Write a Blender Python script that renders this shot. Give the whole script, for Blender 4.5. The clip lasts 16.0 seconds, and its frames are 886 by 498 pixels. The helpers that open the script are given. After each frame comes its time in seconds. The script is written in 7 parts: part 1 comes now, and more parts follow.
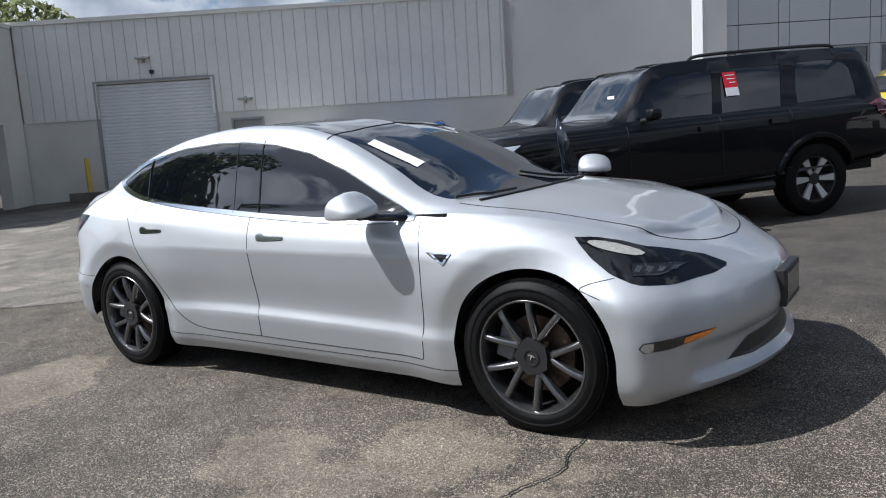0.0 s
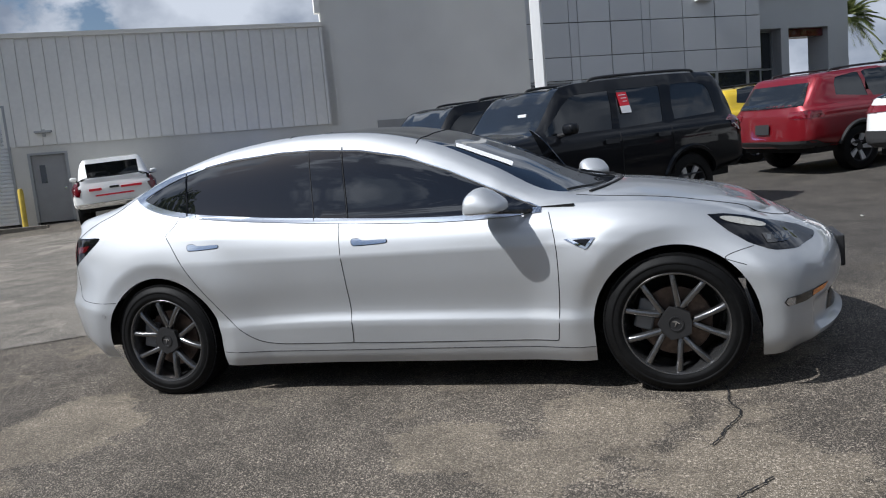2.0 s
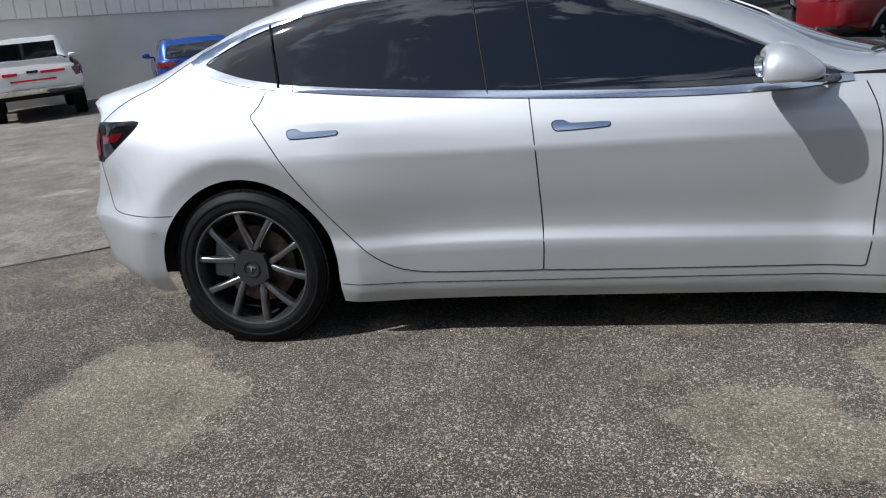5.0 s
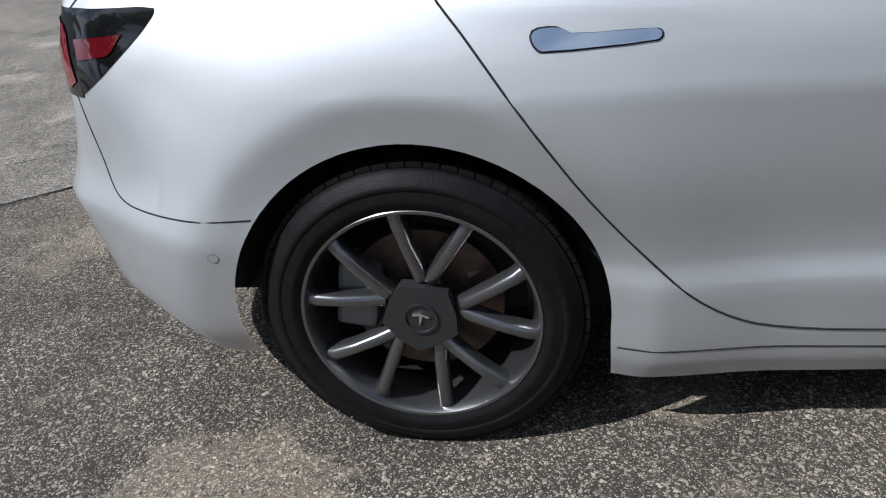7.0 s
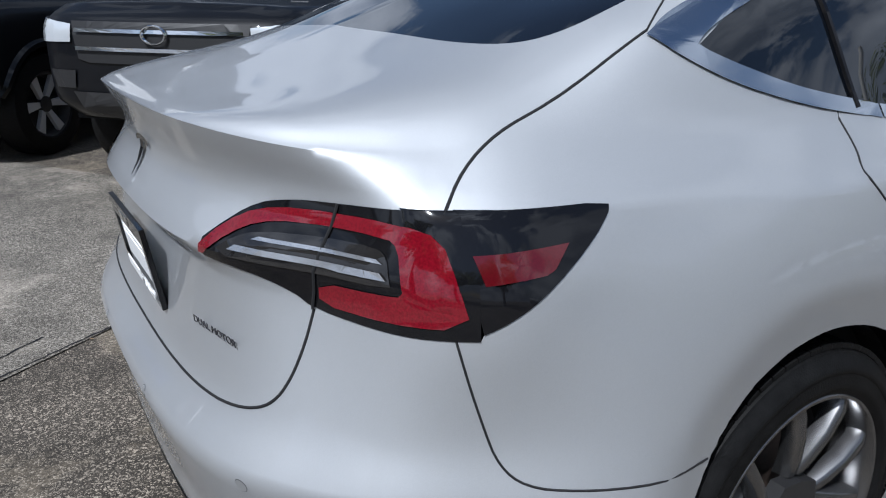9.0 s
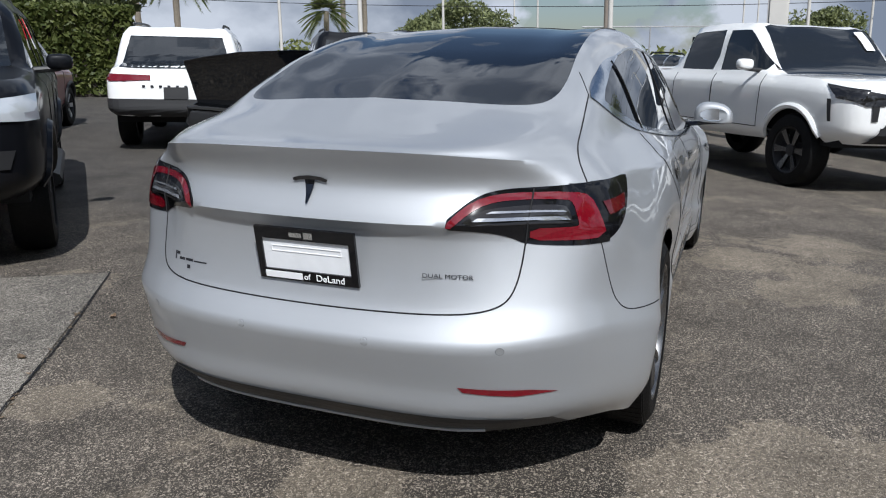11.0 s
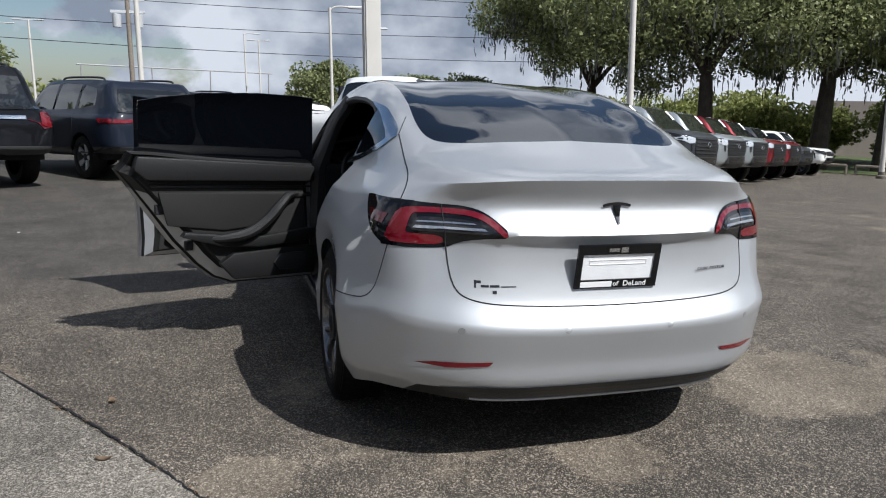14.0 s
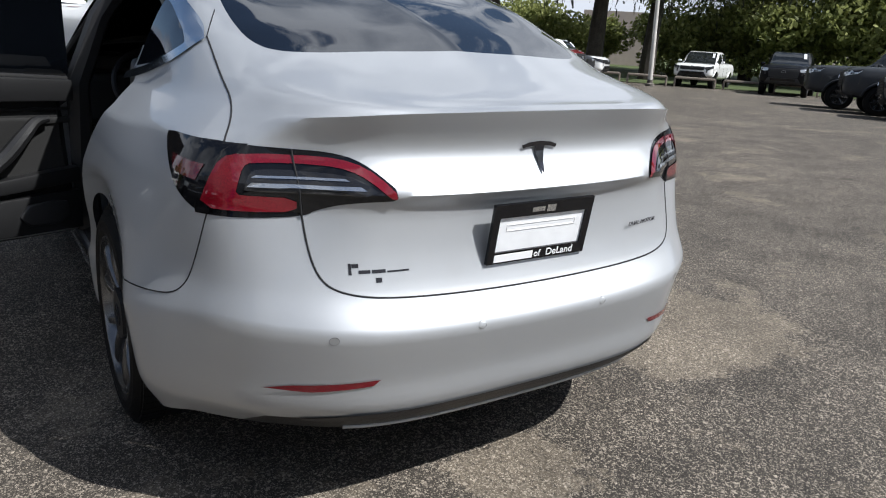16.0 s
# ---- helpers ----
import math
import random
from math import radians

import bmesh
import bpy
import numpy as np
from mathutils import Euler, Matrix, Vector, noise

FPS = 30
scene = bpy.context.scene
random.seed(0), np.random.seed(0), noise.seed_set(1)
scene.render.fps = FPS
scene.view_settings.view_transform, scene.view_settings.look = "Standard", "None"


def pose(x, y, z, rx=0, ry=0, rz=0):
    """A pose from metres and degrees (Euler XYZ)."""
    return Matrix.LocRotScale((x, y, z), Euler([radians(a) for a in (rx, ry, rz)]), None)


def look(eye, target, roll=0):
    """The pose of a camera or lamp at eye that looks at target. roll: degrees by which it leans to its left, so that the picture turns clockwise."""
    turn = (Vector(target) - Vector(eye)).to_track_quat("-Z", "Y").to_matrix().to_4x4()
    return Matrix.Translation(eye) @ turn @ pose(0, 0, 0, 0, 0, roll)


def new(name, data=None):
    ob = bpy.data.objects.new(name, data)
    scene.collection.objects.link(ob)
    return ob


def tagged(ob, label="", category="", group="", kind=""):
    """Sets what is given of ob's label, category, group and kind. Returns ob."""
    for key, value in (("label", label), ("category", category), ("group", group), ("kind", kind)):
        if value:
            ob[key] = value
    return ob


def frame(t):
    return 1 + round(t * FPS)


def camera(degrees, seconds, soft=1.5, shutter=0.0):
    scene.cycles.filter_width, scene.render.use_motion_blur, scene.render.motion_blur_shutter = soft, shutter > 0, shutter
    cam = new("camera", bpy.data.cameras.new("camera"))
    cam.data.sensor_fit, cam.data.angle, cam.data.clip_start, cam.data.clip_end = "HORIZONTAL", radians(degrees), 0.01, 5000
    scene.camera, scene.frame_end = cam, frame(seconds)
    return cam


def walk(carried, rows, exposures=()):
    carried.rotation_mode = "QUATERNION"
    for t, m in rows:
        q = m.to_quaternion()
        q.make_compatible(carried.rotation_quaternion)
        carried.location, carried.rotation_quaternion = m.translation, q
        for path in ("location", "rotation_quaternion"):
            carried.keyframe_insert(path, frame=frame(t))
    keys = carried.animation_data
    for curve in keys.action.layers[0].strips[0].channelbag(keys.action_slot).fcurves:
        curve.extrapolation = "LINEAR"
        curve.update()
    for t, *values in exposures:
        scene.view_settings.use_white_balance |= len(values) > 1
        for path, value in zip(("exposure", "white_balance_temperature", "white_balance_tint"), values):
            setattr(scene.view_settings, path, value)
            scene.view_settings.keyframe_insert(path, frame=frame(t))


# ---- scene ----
cam = camera(61.7, 16.0, soft=1.1)
PATH = [
    (0, (2.892, -3.503, 1.29), (1.751, -1.89, 0.981), -5.3),
    (0.5, (2.522, -3.754, 1.286), (1.506, -2.058, 0.985), -6.4),
    (1, (2.163, -4.039, 1.293), (1.285, -2.267, 0.993), -7.0),
    (1.5, (1.819, -4.283, 1.294), (1.073, -2.45, 1.001), -7.0),
    (2, (1.517, -4.419, 1.296), (0.89, -2.541, 1.014), -6.7),
    (2.5, (1.348, -4.592, 1.292), (0.813, -2.684, 1.022), -6.0),
    (3, (1.249, -4.651, 1.289), (0.765, -2.73, 1.016), -5.3),
    (3.2, (1.192, -4.633, 1.288), (0.721, -2.711, 1.002), -4.9),
    (5.3, (-0.228, -3.286, 1.206), (-0.655, -1.452, 0.532), -6.5),
    (5.5, (-0.376, -3.084, 1.22), (-0.807, -1.281, 0.47), -7.1),
    (6, (-0.734, -2.717, 1.218), (-1.15, -0.958, 0.361), -7.5),
    (6.5, (-0.961, -2.326, 1.149), (-1.357, -0.577, 0.265), -7.3),
    (7, (-1.121, -2.103, 1.163), (-1.479, -0.379, 0.214), -7.2),
    (7.5, (-1.489, -2.001, 1.175), (-1.698, -0.235, 0.259), -5.7),
    (8, (-1.919, -1.823, 1.186), (-1.833, 0.03, 0.44), -2.9),
    (8.5, (-2.213, -1.515, 1.227), (-1.783, 0.313, 0.54), -2.2),
    (9, (-2.574, -1.502, 1.223), (-1.569, 0.105, 0.586), 0.4),
    (9.2, (-2.709, -1.559, 1.252), (-1.539, -0.057, 0.639), 0.7),
    (11.3, (-4.251, -0.878, 1.282), (-2.389, -0.314, 0.816), 0.5),
    (11.5, (-4.344, -0.71, 1.266), (-2.448, -0.255, 0.819), 0.9),
    (12, (-4.561, -0.283, 1.28), (-2.611, -0.1, 0.872), 1.3),
    (12.5, (-4.615, 0.167, 1.269), (-2.654, 0.109, 0.877), 1.4),
    (13, (-4.751, 0.613, 1.267), (-2.802, 0.354, 0.899), 1.7),
    (13.5, (-4.736, 1.0, 1.258), (-2.815, 0.577, 0.898), 1.8),
    (14, (-4.635, 1.316, 1.275), (-2.749, 0.761, 0.91), 1.5),
    (14.5, (-4.625, 1.553, 1.296), (-2.779, 0.889, 0.908), 1.2),
    (15, (-4.506, 1.59, 1.286), (-2.715, 0.812, 0.852), 1.3),
    (15.5, (-4.148, 1.36, 1.276), (-2.432, 0.462, 0.779), 1.9),
    (16, (-3.754, 1.211, 1.249), (-2.152, 0.166, 0.665), 3.1),
]
walk(cam, [(t, look(eye, target, roll)) for t, eye, target, roll in PATH], [(0, 0.44, 6000, 10), (3, 0.12, 6050, 10), (6, 0.30, 5950, 10), (7, 0.30, 5900, 10), (8, 0.24, 5980, 10), (8.5, 0.14, 5900, 10), (9, 0.12, 5750, 10), (11.5, 0.12, 6050, 10), (12.5, 0.14, 6100, 10), (14, 0.32, 6150, 10), (16, 0.46, 6150, 10)])

# ---- world and light ----
SUN_TO = Vector((-0.67, -0.47, 1.0)).normalized()
sun_data = bpy.data.lights.new("sun", "SUN")
sun_data.energy, sun_data.angle, sun_data.color = 5.0, radians(0.53), (1.0, 0.97, 0.92)
sun_lamp = new("sun", sun_data)
sun_lamp.matrix_world = look(SUN_TO * 60, (0, 0, 0))

world = bpy.data.worlds.new("world")
scene.world = world
world.use_nodes = True
wn, wl = world.node_tree.nodes, world.node_tree.links
wn.clear()
w_out = wn.new("ShaderNodeOutputWorld")
w_bg = wn.new("ShaderNodeBackground")
w_sky = wn.new("ShaderNodeTexSky")
w_sky.sky_type, w_sky.sun_disc = "NISHITA", False
w_sky.sun_elevation = math.asin(SUN_TO.z)
w_sky.sun_rotation = math.atan2(SUN_TO.x, SUN_TO.y)
w_tc = wn.new("ShaderNodeTexCoord")
w_map = wn.new("ShaderNodeMapping")
w_map.inputs["Scale"].default_value = (1.0, 1.0, 1.45)
w_map.inputs["Location"].default_value = (0.35, 0.2, 0.1)
w_n1 = wn.new("ShaderNodeTexNoise")
w_n1.inputs["Scale"].default_value, w_n1.inputs["Detail"].default_value = 3.6, 10
w_n1.inputs["Roughness"].default_value = 0.58
w_n2 = wn.new("ShaderNodeTexNoise")
w_n2.inputs["Scale"].default_value, w_n2.inputs["Detail"].default_value = 5.5, 8
w_cover = wn.new("ShaderNodeValToRGB")
w_cover.color_ramp.elements[0].position, w_cover.color_ramp.elements[1].position = 0.495, 0.540
w_shade = wn.new("ShaderNodeValToRGB")
w_shade.color_ramp.elements[0].position, w_shade.color_ramp.elements[1].position = 0.40, 0.60
w_shade.color_ramp.elements[0].color = (3.4, 3.9, 4.8, 1)
w_shade.color_ramp.elements[1].color = (9.2, 9.6, 10.3, 1)
w_mix = wn.new("ShaderNodeMix")
w_mix.data_type = "RGBA"
w_bg.inputs["Strength"].default_value = 0.062
wl.new(w_tc.outputs["Generated"], w_map.inputs["Vector"])
wl.new(w_map.outputs["Vector"], w_n1.inputs["Vector"])
wl.new(w_map.outputs["Vector"], w_n2.inputs["Vector"])
# clouds close up towards the horizon
w_sep = wn.new("ShaderNodeSeparateXYZ")
wl.new(w_tc.outputs["Generated"], w_sep.inputs["Vector"])
w_low = wn.new("ShaderNodeMapRange")
for w_key, w_val in (("From Min", 0.0), ("From Max", 0.5), ("To Min", 0.16), ("To Max", 0.0)):
    w_low.inputs[w_key].default_value = w_val
wl.new(w_sep.outputs["Z"], w_low.inputs["Value"])
w_sum = wn.new("ShaderNodeMath")
wl.new(w_n1.outputs["Fac"], w_sum.inputs[0])
wl.new(w_low.outputs["Result"], w_sum.inputs[1])
wl.new(w_sum.outputs[0], w_cover.inputs["Fac"])
wl.new(w_n2.outputs["Fac"], w_shade.inputs["Fac"])
wl.new(w_cover.outputs["Color"], w_mix.inputs["Factor"])
wl.new(w_sky.outputs["Color"], w_mix.inputs["A"])
# clouds glow more towards the sun
w_dot = wn.new("ShaderNodeVectorMath")
w_dot.operation = "DOT_PRODUCT"
w_dot.inputs[1].default_value = SUN_TO
wl.new(w_tc.outputs["Generated"], w_dot.inputs[0])
w_glow = wn.new("ShaderNodeMapRange")
w_glow.interpolation_type = "SMOOTHSTEP"
for w_key, w_val in (("From Min", 0.5), ("From Max", 1.0), ("To Min", 1.0), ("To Max", 2.0)):
    w_glow.inputs[w_key].default_value = w_val
wl.new(w_dot.outputs["Value"], w_glow.inputs["Value"])
w_lit = wn.new("ShaderNodeVectorMath")
w_lit.operation = "SCALE"
wl.new(w_shade.outputs["Color"], w_lit.inputs[0])
wl.new(w_glow.outputs["Result"], w_lit.inputs["Scale"])
wl.new(w_lit.outputs["Vector"], w_mix.inputs["B"])
wl.new(w_mix.outputs["Result"], w_bg.inputs["Color"])
wl.new(w_bg.outputs["Background"], w_out.inputs["Surface"])


# ---- materials ----
def mat(name, color, rough=0.5, metal=0.0, coat=0.0, spec=0.5, grain=0.0, grain_scale=80.0, stain=0.0, stain_scale=2.0,
        bump=0.0, bump_scale=120.0, trans=0.0, emit=None, emit_strength=0.0, alpha=1.0, ior=1.45, rand=0.0):
    m = bpy.data.materials.new(name)
    m.use_nodes = True
    n, l = m.node_tree.nodes, m.node_tree.links
    p = n["Principled BSDF"]
    p.inputs["Base Color"].default_value = (*color, 1)
    p.inputs["Roughness"].default_value = rough
    p.inputs["Metallic"].default_value = metal
    p.inputs["Coat Weight"].default_value = coat
    p.inputs["Coat Roughness"].default_value = 0.03
    p.inputs["Specular IOR Level"].default_value = spec
    p.inputs["Transmission Weight"].default_value = trans
    p.inputs["IOR"].default_value = ior
    p.inputs["Alpha"].default_value = alpha
    if emit:
        p.inputs["Emission Color"].default_value = (*emit, 1)
        p.inputs["Emission Strength"].default_value = emit_strength
    tc = n.new("ShaderNodeTexCoord")
    last = None

    def vary(scale, amount, detail, prev):
        t = n.new("ShaderNodeTexNoise")
        t.inputs["Scale"].default_value, t.inputs["Detail"].default_value = scale, detail
        l.new(tc.outputs["Object"], t.inputs["Vector"])
        r = n.new("ShaderNodeMapRange")
        r.inputs["From Min"].default_value, r.inputs["From Max"].default_value = 0.3, 0.7
        r.inputs["To Min"].default_value, r.inputs["To Max"].default_value = 1 - amount, 1 + amount
        l.new(t.outputs["Fac"], r.inputs["Value"])
        mx = n.new("ShaderNodeMix")
        mx.data_type, mx.blend_type = "RGBA", "MULTIPLY"
        mx.inputs["Factor"].default_value = 1
        if prev is None:
            mx.inputs["A"].default_value = (*color, 1)
        else:
            l.new(prev, mx.inputs["A"])
        l.new(r.outputs["Result"], mx.inputs["B"])
        return mx.outputs["Result"]

    if stain:
        last = vary(stain_scale, stain, 5, last)
    if grain:
        last = vary(grain_scale, grain, 3, last)
    if rand:
        oi = n.new("ShaderNodeObjectInfo")
        r = n.new("ShaderNodeMapRange")
        r.inputs["To Min"].default_value, r.inputs["To Max"].default_value = 1 - rand, 1 + rand
        l.new(oi.outputs["Random"], r.inputs["Value"])
        mx = n.new("ShaderNodeMix")
        mx.data_type, mx.blend_type = "RGBA", "MULTIPLY"
        mx.inputs["Factor"].default_value = 1
        if last is None:
            mx.inputs["A"].default_value = (*color, 1)
        else:
            l.new(last, mx.inputs["A"])
        l.new(r.outputs["Result"], mx.inputs["B"])
        last = mx.outputs["Result"]
    if last is not None:
        l.new(last, p.inputs["Base Color"])
    if bump:
        t = n.new("ShaderNodeTexNoise")
        t.inputs["Scale"].default_value, t.inputs["Detail"].default_value = bump_scale, 4
        l.new(tc.outputs["Object"], t.inputs["Vector"])
        b = n.new("ShaderNodeBump")
        b.inputs["Strength"].default_value, b.inputs["Distance"].default_value = bump, 0.01
        l.new(t.outputs["Fac"], b.inputs["Height"])
        l.new(b.outputs["Normal"], p.inputs["Normal"])
    return m


M_SILVER = mat("silver_paint", (0.468, 0.480, 0.494), 0.60, 0.76, 1.0, grain=0.05, grain_scale=900, stain=0.02, stain_scale=3)
M_GLASS = mat("tinted_glass", (0.003, 0.004, 0.006), 0.012, 0.0, 0.5, 0.6, ior=1.52)
M_EMBLEM = mat("dark_chrome", (0.10, 0.10, 0.11), 0.12, 1.0)
M_CHROME = mat("chrome", (0.80, 0.82, 0.84), 0.10, 1.0)
M_SATIN = mat("satin_trim", (0.66, 0.70, 0.75), 0.14, 1.0)
M_GAP = mat("shut_line", (0.008, 0.008, 0.009), 0.8)
M_BLACK = mat("black_plastic", (0.018, 0.018, 0.019), 0.45, bump=0.1, bump_scale=400)
M_GLOSS = mat("gloss_black", (0.005, 0.005, 0.006), 0.06, 0, 0.3, 0.35)
M_RUBBER = mat("tyre_rubber", (0.006, 0.006, 0.0062), 0.55, 0.0, 0.0, 0.14, grain=0.25, grain_scale=60, stain=0.25, stain_scale=9, bump=0.15, bump_scale=260)
M_RIM = mat("grey_alloy", (0.16, 0.16, 0.163), 0.27, 0.9, 0.2, grain=0.08, grain_scale=600)
M_DISC = mat("brake_disc", (0.10, 0.075, 0.062), 0.42, 0.8, grain=0.25, grain_scale=50)
M_CALIPER = mat("brake_caliper", (0.14, 0.145, 0.15), 0.5, 0.5)
M_DARK = mat("near_black", (0.006, 0.006, 0.006), 0.9)
M_TRIM = mat("door_trim_fabric", (0.011, 0.0107, 0.0103), 0.75, grain=0.2, grain_scale=300, bump=0.15, bump_scale=500)
M_TRIM2 = mat("door_trim_leather", (0.011, 0.011, 0.0115), 0.42, grain=0.12, grain_scale=150, bump=0.12, bump_scale=350)
M_RED = mat("red_lens", (0.14, 0.003, 0.009), 0.06, 0, 0.9, grain=0.25, grain_scale=300)
M_RED_D = mat("dark_red_lens", (0.075, 0.003, 0.006), 0.08, 0, 0.8, grain=0.15, grain_scale=300)
M_SMOKE = mat("smoked_lens", (0.018, 0.017, 0.017), 0.06, 0.2, 0.9)
M_LAMP = mat("lamp_reflector", (0.55, 0.56, 0.58), 0.15, 0.85)
M_LENS_IN = mat("lamp_liner", (0.42, 0.41, 0.37), 0.25, 0.3, 0.8, grain=0.2, grain_scale=90)
M_PROJ = mat("projector_glass", (0.10, 0.105, 0.11), 0.10, 0.6, 0.8)
M_AMBER = mat("amber_lens", (0.75, 0.22, 0.02), 0.1, 0, 0.8, grain=0.3, grain_scale=120)
M_WHITE = mat("white_paint", (0.80, 0.80, 0.79), 0.3, 0, 0.7, stain=0.03)
M_PLATE = mat("plate_white", (0.78, 0.79, 0.80), 0.4, stain=0.04, stain_scale=20)
M_TXT_D = mat("dark_lettering", (0.03, 0.03, 0.035), 0.3, 0.3)
M_TXT_W = mat("white_lettering", (0.82, 0.82, 0.82), 0.5)


# ---- mesh helpers ----
def part(name, bm, material, parent=None, label="", smooth=False, angle=35.0):
    me = bpy.data.meshes.new(name)
    bm.to_mesh(me)
    bm.free()
    if smooth:
        me.shade_smooth()
        if angle:
            me.set_sharp_from_angle(angle=radians(angle))
    me.materials.append(material)
    ob = new(name, me)
    if parent is not None:
        ob.parent = parent
    if label:
        ob["label"] = label
    return ob


def thing(name, m, label, category, group="", kind=""):
    ob = new(name)
    ob.empty_display_size = 0.2
    ob.matrix_world = m
    return tagged(ob, label, category, group, kind)


def box(bm, x0, x1, y0, y1, z0, z1, bevel=0.0):
    v = [bm.verts.new((x, y, z)) for z in (z0, z1) for y in (y0, y1) for x in (x0, x1)]
    f = [bm.faces.new([v[i] for i in q]) for q in ((0, 2, 3, 1), (4, 5, 7, 6), (0, 1, 5, 4), (2, 6, 7, 3), (0, 4, 6, 2), (1, 3, 7, 5))]
    if bevel:
        edges = list({e for q in f for e in q.edges})
        bmesh.ops.bevel(bm, geom=edges, offset=bevel, segments=2, profile=0.5, affect="EDGES")
    return bm


def cyl(bm, m, r, depth, seg=24, r2=None):
    bmesh.ops.create_cone(bm, cap_ends=True, segments=seg, radius1=r, radius2=r if r2 is None else r2, depth=depth, matrix=m)
    return bm


def lathe(bm, profile, seg=48, m=None):
    """Turns a profile of (radius, height) round the local z axis."""
    m = m or Matrix()
    rings = []
    for r, h in profile:
        rings.append([bm.verts.new(m @ Vector((r * math.cos(a), r * math.sin(a), h))) for a in np.linspace(0, 2 * math.pi, seg, endpoint=False)])
    for a, b in zip(rings, rings[1:]):
        for i in range(seg):
            bm.faces.new((a[i], a[(i + 1) % seg], b[(i + 1) % seg], b[i]))
    return bm


def tube(bm, pts, r, seg=6, cap=True, flat=1.0):
    """A round bar along pts; r is a number or one per point."""
    pts = [Vector(p) for p in pts]
    rs = r if hasattr(r, "__len__") else [r] * len(pts)
    rings, up = [], None
    for i, p in enumerate(pts):
        d = (pts[min(i + 1, len(pts) - 1)] - pts[max(i - 1, 0)])
        d = d.normalized() if d.length > 1e-9 else Vector((0, 0, 1))
        if up is None:
            up = d.orthogonal().normalized()
        up = (up - d * up.dot(d))
        up = up.normalized() if up.length > 1e-6 else d.orthogonal().normalized()
        side = d.cross(up)
        rings.append([bm.verts.new(p + (up * math.cos(a) + side * math.sin(a) * flat) * rs[i]) for a in np.linspace(0, 2 * math.pi, seg, endpoint=False)])
    for a, b in zip(rings, rings[1:]):
        for i in range(seg):
            bm.faces.new((a[i], a[(i + 1) % seg], b[(i + 1) % seg], b[i]))
    if cap:
        bm.faces.new(rings[0][::-1])
        bm.faces.new(rings[-1])
    return bm


def prism(bm, poly, axis, a, b):
    """Extrudes a 2D outline along axis ('x', 'y' or 'z') from a to b."""
    def at(p, h):
        return {"x": (h, p[0], p[1]), "y": (p[0], h, p[1]), "z": (p[0], p[1], h)}[axis]
    lo, hi = [bm.verts.new(at(p, a)) for p in poly], [bm.verts.new(at(p, b)) for p in poly]
    n = len(poly)
    bm.faces.new(lo)
    bm.faces.new(hi[::-1])
    for i in range(n):
        bm.faces.new((lo[(i + 1) % n], lo[i], hi[i], hi[(i + 1) % n]))
    bmesh.ops.recalc_face_normals(bm, faces=bm.faces)
    return bm


def smooth_line(pts, n):
    """Catmull-Rom through pts, n samples a span."""
    p = np.array(pts, float)
    p = np.vstack([2 * p[0] - p[1], p, 2 * p[-1] - p[-2]])
    out = []
    for i in range(1, len(p) - 2):
        for t in np.linspace(0, 1, n, endpoint=False):
            a, b, c, d = p[i - 1], p[i], p[i + 1], p[i + 2]
            out.append(0.5 * ((2 * b) + (c - a) * t + (2 * a - 5 * b + 4 * c - d) * t ** 2 + (3 * b - a - 3 * c + d) * t ** 3))
    out.append(p[-2])
    return np.array(out)


def curve_of(table):
    """A smooth function through rows of (x, value), without overshoot."""
    xs, ys = np.array([r[0] for r in table], float), np.array([r[1] for r in table], float)
    h, dl = np.diff(xs), np.diff(ys) / np.diff(xs)
    d = np.zeros(len(xs))
    for i in range(1, len(xs) - 1):
        if dl[i - 1] * dl[i] > 0:
            w1, w2 = 2 * h[i] + h[i - 1], h[i] + 2 * h[i - 1]
            d[i] = (w1 + w2) / (w1 / dl[i - 1] + w2 / dl[i])
    d[0], d[-1] = dl[0], dl[-1]

    def value(x):
        x = min(max(x, xs[0]), xs[-1])
        i = min(max(int(np.searchsorted(xs, x)) - 1, 0), len(xs) - 2)
        t = (x - xs[i]) / h[i]
        return float((1 + 2 * t) * (1 - t) ** 2 * ys[i] + t * (1 - t) ** 2 * h[i] * d[i] + t * t * (3 - 2 * t) * ys[i + 1] + t * t * (t - 1) * h[i] * d[i + 1])
    return value


def in_poly(p, poly):
    x, y, c = p[0], p[1], False
    for i in range(len(poly)):
        (x1, y1), (x2, y2) = poly[i - 1], poly[i]
        if (y1 > y) != (y2 > y) and x < (x2 - x1) * (y - y1) / (y2 - y1) + x1:
            c = not c
    return c


def on_poly(p, poly):
    best, spot = 1e9, p
    for i in range(len(poly)):
        ax, ay = poly[i - 1]
        bx, by = poly[i]
        dx, dy = bx - ax, by - ay
        t = min(max(((p[0] - ax) * dx + (p[1] - ay) * dy) / (dx * dx + dy * dy + 1e-12), 0), 1)
        q = (ax + t * dx, ay + t * dy)
        e = (q[0] - p[0]) ** 2 + (q[1] - p[1]) ** 2
        if e < best:
            best, spot = e, q
    return spot, math.sqrt(best)


